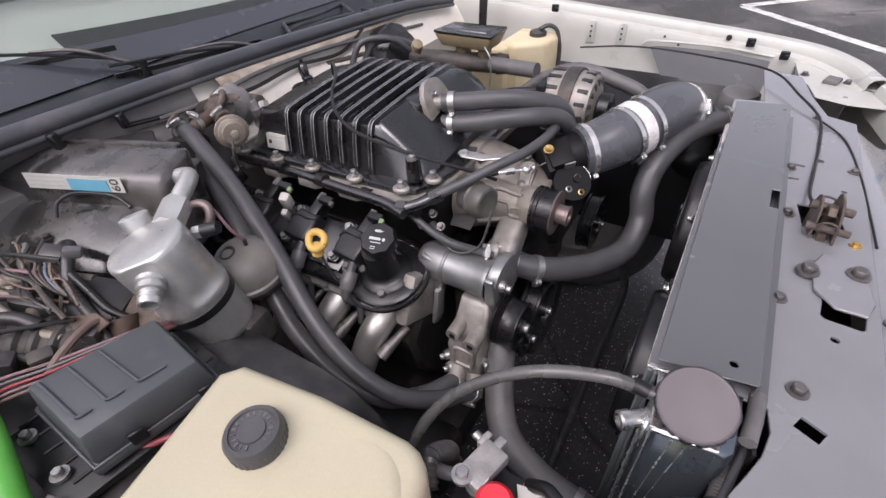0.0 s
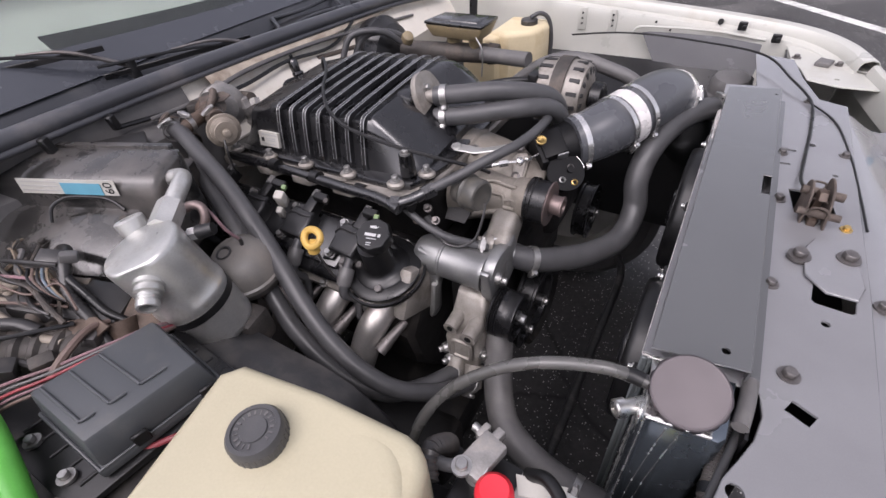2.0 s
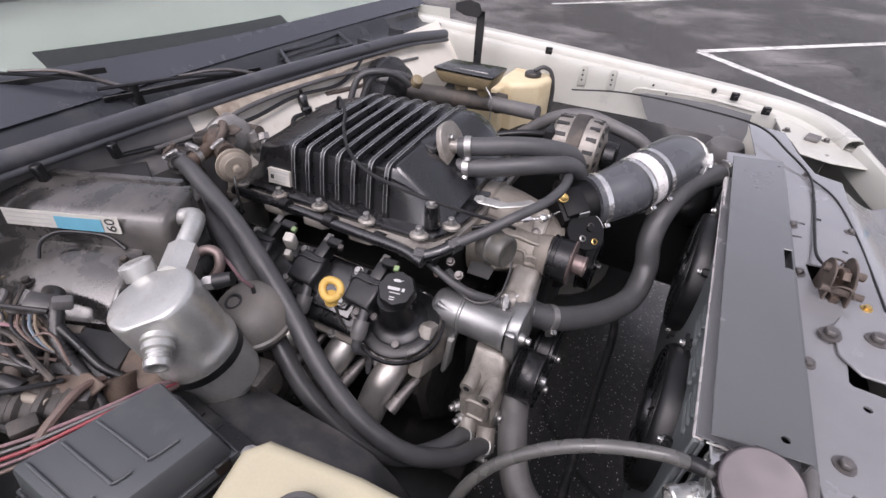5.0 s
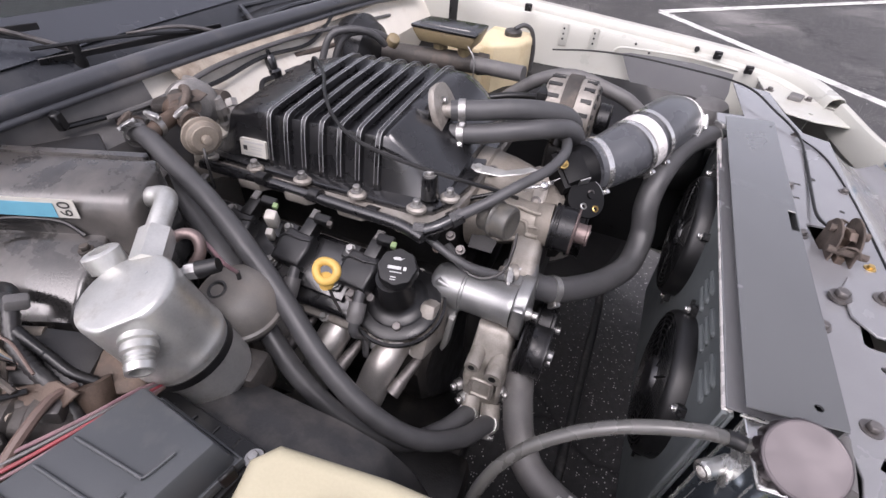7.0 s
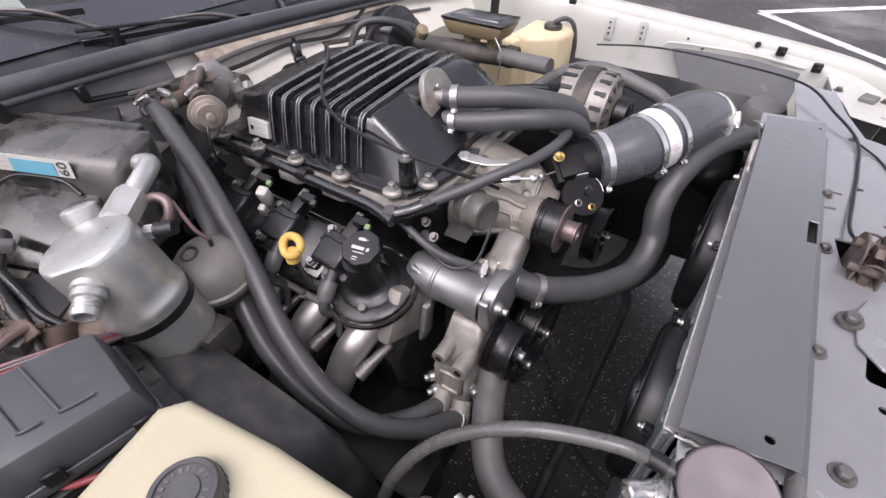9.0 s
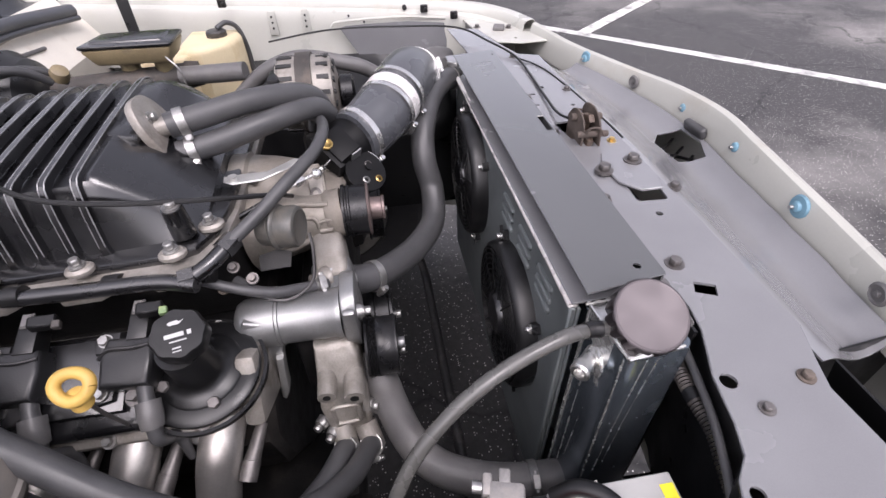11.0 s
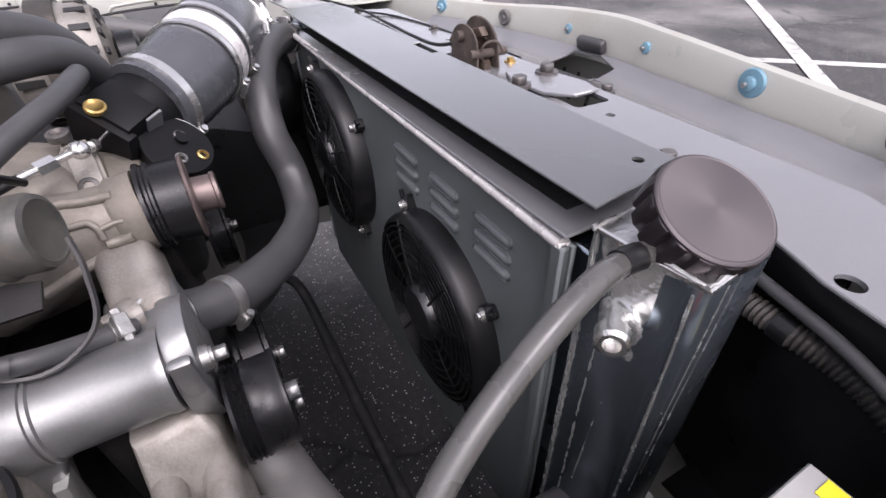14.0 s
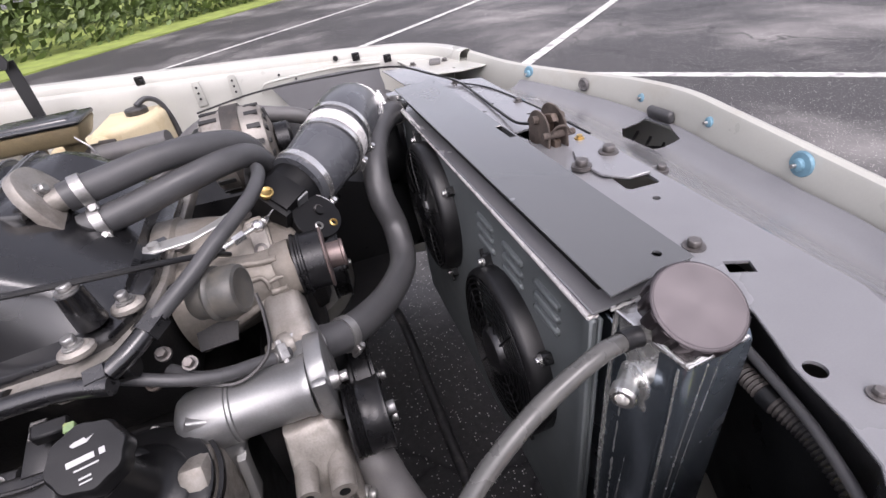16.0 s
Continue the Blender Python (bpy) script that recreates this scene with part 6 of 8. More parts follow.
tube(bm, [(0.076, 1.114, 0.846), (0.092, 1.15, 0.80), (0.105, 1.19, 0.745), (0.125, 1.26, 0.70), (0.16, 1.36, 0.70)], 0.054, 28, 8, (0.012, 0.007))
single("air_filter_duct", bm, M_black, "black ribbed air duct at the inner fender", "air duct")

# ---- alternator ----
alt = thing("alternator", (-0.12, 1.04, 0.79), "cast aluminium alternator with vented end frame", "alternator")
ac = Vector((-0.185, 1.04, 0.868))
bm = B()
lathe(bm, ac, (1, 0, 0), [(0, 0), (0.055, 0), (0.064, 0.008), (0.066, 0.04), (0.070, 0.042), (0.070, 0.062), (0.066, 0.064), (0.066, 0.082), (0.060, 0.096), (0.034, 0.104), (0, 0.104)], 40)
acase = part("case", bm, M_cast, alt)
for k in range(16):
    a = 2 * math.pi * k / 16
    u = Vector((0, math.cos(a), math.sin(a)))
    # slots are not cut: black bars paint their dark inside
    for x, ln in ((0.082, 0.020), (0.018, 0.026)):
        bm = B()
        box(bm, ac + Vector((x, 0, 0)) + u * 0.0650, (ln, 0.0075, 0.0034), (math.degrees(a) - 90, 0, 0))
        part("vent_slot", bm, M_inkhole, acase)
    bm = B()
    box(bm, ac + Vector((0.099, 0, 0)) + u * 0.047, (0.004, 0.008, 0.020), (math.degrees(a) - 90, 0, 0), 0.001, 1)
    part("vent_slot", bm, M_inkhole, acase)
bm = B()
lathe(bm, ac + Vector((0.036, 0, 0)), (1, 0, 0), [(0.060, 0), (0.0715, 0.001), (0.0715, 0.027), (0.060, 0.028)], 40)
part("laminated_core", bm, M_grimy, alt, "dark laminated core")
bm = B()
lathe(bm, ac + Vector((0.104, 0, 0)), (1, 0, 0), [(0, 0), (0.022, 0), (0.030, 0.004), (0.030, 0.024), (0.024, 0.028), (0, 0.028)], 32)
part("pulley", bm, M_pulley, alt)
bm = B()
box(bm, ac + Vector((0.0, -0.03, 0.03)), (0.02, 0.05, 0.04), (0, 0, 0), 0.004)
part("regulator_plug", bm, M_black, alt)

# ---- water pump, idler and outlet ----
wp = thing("water_pump", (-0.12, 0.6, 0.56), "bare aluminium water pump and thermostat housing", "water pump")
bm = B()
lathe(bm, (-0.226, 0.602, 0.749), (1, 0, 0), [(0, 0), (0.020, 0.0005), (0.027, 0.004), (0.0315, 0.011), (0.0325, 0.020), (0.0325, 0.050), (0.0310, 0.0508), (0.0310, 0.0518), (0.0335, 0.0526), (0.0335, 0.0546), (0.0312, 0.0556), (0.0312, 0.120), (0.0328, 0.123), (0.0328, 0.130), (0, 0.130)], 48)
part("outlet_tube", bm, M_turned, wp, "smooth machined outlet tube")
bm = B()
prism(bm, [(p.x, p.y) for p in spline([(-0.020, -0.056, 0), (-0.004, -0.066, 0), (0.016, -0.060, 0), (0.034, -0.034, 0), (0.043, 0.004, 0), (0.037, 0.030, 0), (0.016, 0.041, 0), (-0.014, 0.040, 0), (-0.033, 0.024, 0), (-0.039, -0.004, 0), (-0.033, -0.034, 0)], 4)[:-1]], frame_of((-0.095, 0.612, 0.746), (0, 1, 0), (1, 0, 0)), 0.019, 0.003, 2)
wf = part("mounting_flange", bm, M_turned, wp, "machined alloy flange")
bm = B()
lathe(bm, (-0.099, 0.604, 0.748), (1, 0, 0), [(0.030, 0), (0.0325, 0), (0.0325, 0.004), (0.030, 0.004)], 40)
part("gasket", bm, M_black, wf)
bm = B()
box(bm, (-0.084, 0.5755, 0.752), (0.016, 0.010, 0.066), (14, 0, 0), 0.004, 2)
part("ridge", bm, M_turned, wf)
for p in ((-0.073, 0.595, 0.752),):
    bm = B()
    cyl(bm, (p[0] - 0.004, p[1], p[2]), (p[0] + 0.003, p[1], p[2]), 0.011, 0.010, 20)
    hexbolt(bm, (p[0] + 0.004, p[1], p[2]), (1, 0, 0), 0.0062, 0.009, 1.3)
    part("bolt", bm, M_steel, wf)
# one curved arm drops from the closed end of the tube
bm = B()
prism(bm, [(-0.2255, 0.756), (-0.2275, 0.73), (-0.2240, 0.68), (-0.2130, 0.630), (-0.2040, 0.615), (-0.1930, 0.615), (-0.1880, 0.630), (-0.1840, 0.680), (-0.1760, 0.716), (-0.1700, 0.730), (-0.1760, 0.767), (-0.2100, 0.777)], frame_of((0, 0.600, 0), (1, 0, 0), (0, -1, 0)), 0.024, 0.005, 3)
arm = part("support_arm", bm, M_turned, wp, "smooth alloy arm below the outlet tube")
bm = B()
prism(bm, [(-0.186, 0.712), (-0.177, 0.712), (-0.186, 0.640), (-0.193, 0.622), (-0.198, 0.628)], frame_of((0, 0.590, 0), (1, 0, 0), (0, -1, 0)), 0.022, 0.003, 2)
part("web", bm, M_aludull, arm)
bm = B()
box(bm, (-0.108, 0.690, 0.766), (0.046, 0.085, 0.048), (22, -8, 4), 0.012, 3)
th = part("thermostat_housing", bm, M_cast, wp, "bare cast thermostat housing")
bm = B()
box(bm, (-0.104, 0.655, 0.742), (0.056, 0.062, 0.060), (6, -8, 4), 0.008, 3)
part("housing_base", bm, M_turned, th)
bm = B()
tube(bm, [(-0.131, 0.622, 0.764), (-0.122, 0.640, 0.772), (-0.106, 0.656, 0.775), (-0.086, 0.660, 0.772)], 0.0035, 8)
part("parting_ridge", bm, M_alu, th)
bm = B()
cyl(bm, (-0.115, 0.665, 0.742), (-0.062, 0.683, 0.726), 0.0245, 0.0205, 28)
part("outlet_neck", bm, M_turned, th)
bm = B()
lathe(bm, (-0.112, 0.650, 0.768), (-0.85, -0.45, 0.25), [(0, 0), (0.016, 0), (0.015, 0.008), (0.010, 0.014), (0.009, 0.024), (0, 0.024)], 20)
part("bypass_spigot", bm, M_cast, th)
# lower casting: a column with bosses, a framed panel and two spigots
bm = B()
prism(bm, [(-0.140, 0.712), (-0.092, 0.716), (-0.084, 0.70), (-0.078, 0.640), (-0.078, 0.592), (-0.090, 0.576), (-0.124, 0.574), (-0.138, 0.590), (-0.142, 0.640)], frame_of((0, 0.585, 0), (1, 0, 0), (0, -1, 0)), 0.056, 0.007, 3)
for v in bm.verts:
    v.co.y += 0.85 * max(0.0, v.co.z - 0.655)
low = part("lower_casting", bm, M_cast, wp, "rough sand-cast lower housing")
for x, z, r, y0 in ((-0.128, 0.676, 0.0125, 0.526), (-0.093, 0.672, 0.0140, 0.522)):
    bm = B()
    cyl(bm, (x, 0.565, z), (x, y0, z - 0.002), r, r * 0.94, 22)
    boss = part("boss", bm, M_cast, low)
    # black disc on the boss stands for the dark of a drilled hole
    bm = B()
    cyl(bm, (x, y0 + 0.002, z - 0.002), (x, y0 - 0.0006, z - 0.002), r * 0.42, seg=14)
    part("drilled_hole", bm, M_black, boss)
bm = B()
ring = [(-0.126, 0.640), (-0.122, 0.645), (-0.098, 0.646), (-0.093, 0.641), (-0.093, 0.612), (-0.097, 0.607), (-0.121, 0.606), (-0.126, 0.611), (-0.126, 0.640)]
tube(bm, [(x, 0.5285, z) for x, z in ring], 0.0034, 8, 3)
part("panel_frame", bm, M_cast, low)
for p, d in (((-0.150, 0.535, 0.598), (-0.6, -0.8, 0)), ((-0.136, 0.522, 0.588), (-0.5, -0.9, 0)), ((-0.076, 0.540, 0.620), (1, -0.4, 0)), ((-0.076, 0.545, 0.600), (1, -0.4, 0))):
    bm = B()
    cyl(bm, Vector(p) - Vector(d).normalized() * 0.010, Vector(p), 0.010, 0.009, 16)
    hexbolt(bm, p, d, 0.0062, 0.008, 1.4)
    part("bolt", bm, M_steel, low)
for a, b in (((-0.122, 0.536, 0.59), (-0.116, 0.508, 0.565)), ((-0.090, 0.536, 0.585), (-0.080, 0.508, 0.560))):
    bm = B()
    cyl(bm, a, b, 0.0160, seg=18)
    part("hose_spigot", bm, M_cast, low)
bm = B()
box(bm, (-0.135, 0.63, 0.655), (0.07, 0.06, 0.13), (0, 0, 0), 0.012)
part("pump_body", bm, M_block, wp, "dark pump body behind the castings")
idl = thing("idler_pulley", (-0.04, 0.58, 0.65), "black grooved idler pulley in front of the water pump", "pulley")
bm = B()
prof = [(0, 0), (0.041, 0), (0.042, 0.003)]
for k in range(3):
    prof += [(0.0385, 0.005 + k * 0.004), (0.0415, 0.007 + k * 0.004)]
prof += [(0.0395, 0.019), (0.0395, 0.036), (0.041, 0.038), (0.041, 0.041), (0.034, 0.042), (0.030, 0.034), (0.014, 0.036), (0.012, 0.040), (0, 0.040)]
lathe(bm, (-0.072, 0.585, 0.690), (1, 0, 0), prof, 48)
part("drum", bm, M_pulley, idl)
bm = B()
hexbolt(bm, (-0.034, 0.585, 0.690), (1, 0, 0), 0.0085, 0.012, 1.3)
part("bolt", bm, M_alu, idl)
bm = B()
box(bm, (-0.045, 0.61, 0.655), (0.035, 0.03, 0.09), (35, 0, 0), 0.008)
part("arm", bm, M_black, idl)
crank = thing("crank_pulley", (-0.06, 0.77, 0.42), "dark crankshaft pulley at the front of the engine", "pulley")
bm = B()
lathe(bm, (-0.10, 0.77, 0.53), (1, 0, 0), [(0, 0), (0.085, 0), (0.09, 0.004), (0.09, 0.05), (0.08, 0.054), (0.07, 0.04), (0.03, 0.04), (0.03, 0.055), (0, 0.055)], 48)
part("balancer", bm, M_block, crank)
for y, z, r, n in ((0.626, 0.620, 0.038, "tensioner_pulley"), (0.70, 0.62, 0.062, "pump_pulley"), (1.035, 0.597, 0.065, "steering_pump_pulley")):
    bm = B()
    lathe(bm, (-0.065, y, z), (1, 0, 0), [(0, 0), (r, 0), (r, 0.004), (r - 0.004, 0.006), (r - 0.004, 0.026), (r, 0.028), (r, 0.032), (r - 0.012, 0.032), (r - 0.016, 0.022), (0.014, 0.022), (0.012, 0.036), (0, 0.036)], 36)
    q = thing(n, (-0.05, y, z - r), "black belt pulley low on the engine front", "pulley", "pulleys on the engine front")
    part("rim", bm, M_pulley, q)
    bm = B()
    hexbolt(bm, (-0.030, y, z), (1, 0, 0), 0.007, 0.008, 1.4)
    part("bolt", bm, M_steel, q)
bm = B()
box(bm, (-0.13, 0.80, 0.62), (0.08, 0.36, 0.18), (0, 0, 0), 0.02)
box(bm, (-0.10, 0.93, 0.72), (0.07, 0.16, 0.16), (0, 0, 0), 0.02)
box(bm, (-0.12, 1.03, 0.74), (0.08, 0.10, 0.16), (0, 0, 0), 0.02)
part("front_cover", bm, M_block, eng)

# ---- coolant and vacuum hoses ----
def hose(name, pts, r, mat, label, category="hose", clamps=(), seg=18, group=""):
    h = thing(name, pts[0], label, category, group)
    bm = B()
    tube(bm, pts, r, seg, 8)
    part("hose_body", bm, mat, h)
    line = spline(pts, 8)
    for where, screw in clamps:
        i = max(1, min(len(line) - 2, int(where * (len(line) - 1))))
        bm = B()
        rr = r if isinstance(r, (int, float)) else r[0]
        clamp(bm, line[i], line[i + 1] - line[i - 1], rr + 0.001, 0.011, screw)
        part("hose_clamp", bm, M_steel, h, "steel hose clamp")
    return h


hose("radiator_hose", [(0.153, 1.136, 0.842), (0.120, 1.098, 0.848), (0.086, 1.036, 0.842), (0.062, 0.965, 0.818), (0.056, 0.925, 0.775), (0.066, 0.905, 0.724), (0.058, 0.85, 0.690), (0.022, 0.785, 0.690), (-0.020, 0.725, 0.708), (-0.054, 0.688, 0.724), (-0.085, 0.672, 0.735)], 0.0215, M_rubber, "thick black rubber radiator hose curving to the thermostat housing", "hose", ((0.03, (0, 0, 1)), (0.91, (0.6, -0.6, -0.6))), 22)
hose("lower_radiator_hose", [(-0.085, 0.60, 0.640), (-0.062, 0.575, 0.630), (-0.050, 0.548, 0.600), (-0.030, 0.510, 0.565), (0.0, 0.475, 0.550), (0.05, 0.450, 0.545), (0.11, 0.435, 0.545), (0.19, 0.430, 0.545)], 0.024, M_rubbergrey, "dusty grey rubber lower radiator hose", "hose", ((0.9, (0, -0.5, 1)),), 22)
hose("heater_hose", [(-0.688, 0.533, 0.918), (-0.660, 0.526, 0.919), (-0.60, 0.508, 0.905), (-0.50, 0.478, 0.875), (-0.39, 0.440, 0.815), (-0.30, 0.405, 0.745), (-0.225, 0.392, 0.690), (-0.16, 0.405, 0.645), (-0.11, 0.45, 0.608), (-0.088, 0.498, 0.580), (-0.082, 0.512, 0.565)], 0.0145, M_rubber, "long black heater hose from firewall to water pump", "hose", ((0.965, (0, -1, 0)),), 18, "pair of heater hoses")
hose("heater_hose", [(-0.690, 0.555, 0.87), (-0.60, 0.50, 0.862), (-0.46, 0.444, 0.806), (-0.39, 0.411, 0.748), (-0.332, 0.392, 0.698), (-0.262, 0.388, 0.645), (-0.19, 0.408, 0.605), (-0.145, 0.455, 0.590), (-0.122, 0.500, 0.580), (-0.117, 0.512, 0.572)], 0.0145, M_rubber, "second black heater hose below the first", "hose", ((0.965, (0, -1, 0)),), 18, "pair of heater hoses")
hose("supercharger_coolant_hose", [(-0.284, 0.779, 0.943), (-0.24, 0.795, 0.947), (-0.195, 0.820, 0.949), (-0.15, 0.853, 0.942), (-0.118, 0.888, 0.925), (-0.105, 0.915, 0.895), (-0.105, 0.935, 0.85)], 0.0160, M_rubber, "dusty black coolant hose from the supercharger flange", "hose", ((0.07, (0, -0.5, -1)),), 18, "coolant hoses of the supercharger")
hose("supercharger_coolant_hose", [(-0.280, 0.771, 0.908), (-0.235, 0.783, 0.913), (-0.18, 0.808, 0.920), (-0.135, 0.842, 0.920), (-0.108, 0.875, 0.910), (-0.095, 0.905, 0.880), (-0.095, 0.925, 0.83)], 0.0160, M_rubber, "dusty black coolant hose below its twin", "hose", ((0.07, (0, -0.7, -0.7)),), 18, "coolant hoses of the supercharger")
fl = thing("braided_fuel_line", (-0.11, 0.89, 0.88), "black braided fuel line over the throttle linkage", "fuel line")
bm = B()
tube(bm, [(-0.130, 0.945, 0.845), (-0.122, 0.925, 0.872), (-0.103, 0.850, 0.899), (-0.097, 0.790, 0.910), (-0.105, 0.742, 0.910), (-0.120, 0.712, 0.906), (-0.140, 0.684, 0.899), (-0.170, 0.650, 0.884), (-0.208, 0.615, 0.866)], 0.0082, 16, 12, (0.0024, 0.00035))
part("braid", bm, M_rubber, fl)
bm = B()
tube(bm, [(-0.203, 0.622, 0.867), (-0.222, 0.597, 0.860), (-0.238, 0.585, 0.855)], 0.0095, 10, 3)
cyl(bm, (-0.200, 0.627, 0.868), (-0.211, 0.611, 0.864), 0.0125, seg=6)
cyl(bm, (-0.236, 0.586, 0.855), (-0.252, 0.584, 0.853), 0.012, seg=6)
part("end_fitting", bm, M_blackgloss, fl, "black anodised fitting")
bm = B()
tube(bm, [(-0.59, 0.83, 0.90), (-0.575, 0.82, 0.955), (-0.55, 0.80, 0.968), (-0.505, 0.755, 0.966), (-0.465, 0.700, 0.962), (-0.42, 0.655, 0.952), (-0.375, 0.636, 0.938), (-0.32, 0.634, 0.927), (-0.262, 0.636, 0.920), (-0.20, 0.650, 0.908), (-0.155, 0.675, 0.890), (-0.14, 0.70, 0.870)], 0.0030, 8, 10)
single("vacuum_line", bm, M_black, "thin black vacuum line lying over the ribbed cover", "vacuum line")
hose("bypass_hose", [(-0.112, 0.636, 0.770), (-0.122, 0.630, 0.774), (-0.142, 0.620, 0.782), (-0.165, 0.606, 0.794), (-0.190, 0.604, 0.802), (-0.215, 0.62, 0.808)], 0.0075, M_rubber, "short black bypass hose behind the outlet tube", "hose", ((0.2, (0, -0.6, 0.8)),), 14)
oh = hose("overflow_hose", [(0.176, 0.429, 0.864), (0.150, 0.430, 0.864), (0.115, 0.421, 0.870), (0.06, 0.405, 0.860), (0.012, 0.390, 0.832), (-0.03, 0.368, 0.793), (-0.055, 0.337, 0.750), (-0.058, 0.30, 0.70), (-0.04, 0.26, 0.65)], 0.0070, M_clearhose, "long smoky grey overflow hose arching from the radiator neck", "hose", (), 16)
bm = B()
tube(bm, [(0.158, 0.4295, 0.864), (0.150, 0.430, 0.8645), (0.142, 0.429, 0.8655)], 0.0079, 16, 4)
part("end_sleeve", bm, M_black, oh, "black spring sleeve")

# ---- heater box and firewall fittings ----
HU = Vector((-0.93, -0.37, 0)).normalized()
HW = Vector((HU.y, -HU.x, 0))
HO = Vector((-0.522, 0.376, 0))


def in_box(u, w, z):
    return HO + HU * u + HW * w + Vector((0, 0, z))


hb = thing("heater_box", in_box(0.2, 0.05, 0.78), "dusty black plastic heater box with a paper label", "heater box")
hm = Matrix.Translation(HO) @ Matrix((HW, (0, 0, 1), HU)).transposed().to_4x4()
bm = B()
prism(bm, [(0.0, 0.80), (0.0, 0.915), (0.002, 0.928), (0.008, 0.938), (0.020, 0.944), (0.045, 0.949), (0.072, 0.952), (0.084, 0.948), (0.088, 0.80)], hm @ Matrix.Translation((0, 0, -0.012)), 0.432, 0.012, 4)
hbox = part("housing", bm, M_heater, hb)
bm = B()
prism(bm, [(0.080, 0.946), (0.090, 0.946), (0.090, 0.954), (0.080, 0.954)], hm @ Matrix.Translation((0, 0, 0.006)), 0.40, 0.002, 1)
part("top_seam", bm, M_heater, hb)
bm = B()
prism(bm, [(0.086, 0.80), (0.086, 0.895), (0.135, 0.900), (0.14, 0.80)], hm @ Matrix.Translation((0, 0, 0.02)), 0.40, 0.008, 2)
part("rear_case", bm, M_dusty, hb)
bm = B()
prism(bm, [(-0.10, 0.76), (-0.095, 0.845), (-0.06, 0.872), (-0.02, 0.888), (0.002, 0.893), (0.002, 0.76)], hm @ Matrix.Translation((0, 0, 0.03)), 0.40, 0.010, 3)
part("lower_case", bm, M_heater, hb)
for u, w, z in ((0.045, -0.022, 0.888), (0.16, -0.062, 0.872)):
    bm = B()
    hexbolt(bm, in_box(u, w, z), (0, 0, 1), 0.0055, 0.006, 1.5)
    part("case_screw", bm, M_grimy, hb)
lm = frame_of(in_box(0.055, -0.0008, 0.931), -HU, -HW + Vector((0, 0, 0.12)))
bm = B()
prism(bm, [(-0.160, -0.012), (0.006, -0.012), (0.006, 0.012), (-0.160, 0.012)], lm, 0.0008)
lab = part("paper_label", bm, M_label, hbox, "worn white and blue paper label")
bm = B()
prism(bm, [(-0.085, -0.0115), (-0.018, -0.0115), (-0.018, 0.007), (-0.085, 0.007)], lm @ Matrix.Translation((0, 0, 0.0014)), 0.0004)
part("blue_field", bm, M_labelblue, lab)
for k in range(3):
    bm = B()
    prism(bm, [(-0.155, 0.007 - k * 0.007), (-0.09, 0.007 - k * 0.007), (-0.09, 0.0088 - k * 0.007), (-0.155, 0.0088 - k * 0.007)], lm @ Matrix.Translation((0, 0, 0.0014)), 0.0003)
    part("print_bar", bm, M_battop, lab)
writing("60", lm @ Matrix.Translation((-0.0055, 0, 0.0016)) @ Matrix.Rotation(radians(90), 4, "Z"), 0.020, M_inkhole, "lettering", lab)
bm = B()
prism(bm, [(-0.07, -0.02), (0.05, -0.025), (0.06, 0.015), (-0.06, 0.03)], frame_of((-0.715, 0.43, 0.905), (0.25, 1, 0), (0.35, 0, 1)), 0.03, 0.008, 2)
part("pipe_shelf", bm, M_dusty, hb)
for (x, y, z), s in (((-0.73, 0.36, 0.962), 0.03), ((-0.725, 0.46, 0.957), 0.026)):
    bm = B()
    box(bm, (x, y, z), (0.012, 0.014, s), (10, 0, 20), 0.002, 1)
    part("edge_clip", bm, M_black, hb)
for y, z in ((0.535, 0.914), (0.555, 0.872)):
    bm = B()
    cyl(bm, (-0.75, y + 0.016, z + 0.004), (-0.68, y - 0.005, z + 0.008), 0.0115, seg=18)
    pipe = part("core_pipe", bm, M_grimy, hb)
    bm = B()
    clamp(bm, (-0.695, y + 0.003, z + 0.007), (1, -0.3, 0.05), 0.0152, 0.010, (0, -0.5, 0.8))
    part("hose_clamp", bm, M_rust, pipe)
va = thing("vacuum_diaphragm", (-0.60, 0.565, 0.86), "dusty beige vacuum diaphragm on the firewall pipework", "vacuum valve")
bm = B()
vd = Vector((1.0, -0.38, 0.0)).normalized()
lathe(bm, (-0.610, 0.575, 0.912), vd, [(0, -0.03), (0.012, -0.03), (0.013, -0.014), (0.022, -0.012), (0.026, -0.006), (0.0265, 0.002), (0.030, 0.003), (0.030, 0.007), (0.0255, 0.008), (0.0250, 0.012), (0.020, 0.015), (0.0195, 0.018), (0.012, 0.019), (0.0075, 0.018), (0.0065, 0.026), (0.0045, 0.027), (0, 0.027)], 36)
part("diaphragm", bm, M_beige, va)
bm = B()
cyl(bm, (-0.70, 0.625, 0.935), (-0.612, 0.578, 0.914), 0.014, 0.011, 18)
part("stem", bm, M_grimy, va)
bm = B()
tube(bm, [(-0.588, 0.556, 0.905), (-0.580, 0.548, 0.885), (-0.585, 0.55, 0.84)], 0.002, 6)
part("vacuum_pipe", bm, M_dusty, va)
hv = thing("heater_valve", (-0.68, 0.60, 0.90), "rust-brown heater control valve with clamped pipe stubs", "valve")
bm = B()
lathe(bm, (-0.690, 0.606, 0.926), (1, -0.36, -0.05), [(0, 0), (0.018, 0), (0.020, 0.004), (0.020, 0.022), (0.016, 0.026), (0.015, 0.048), (0.0175, 0.050), (0.0175, 0.056), (0.014, 0.060), (0, 0.060)], 28)
part("valve_body", bm, M_brownmetal, hv)
bm = B()
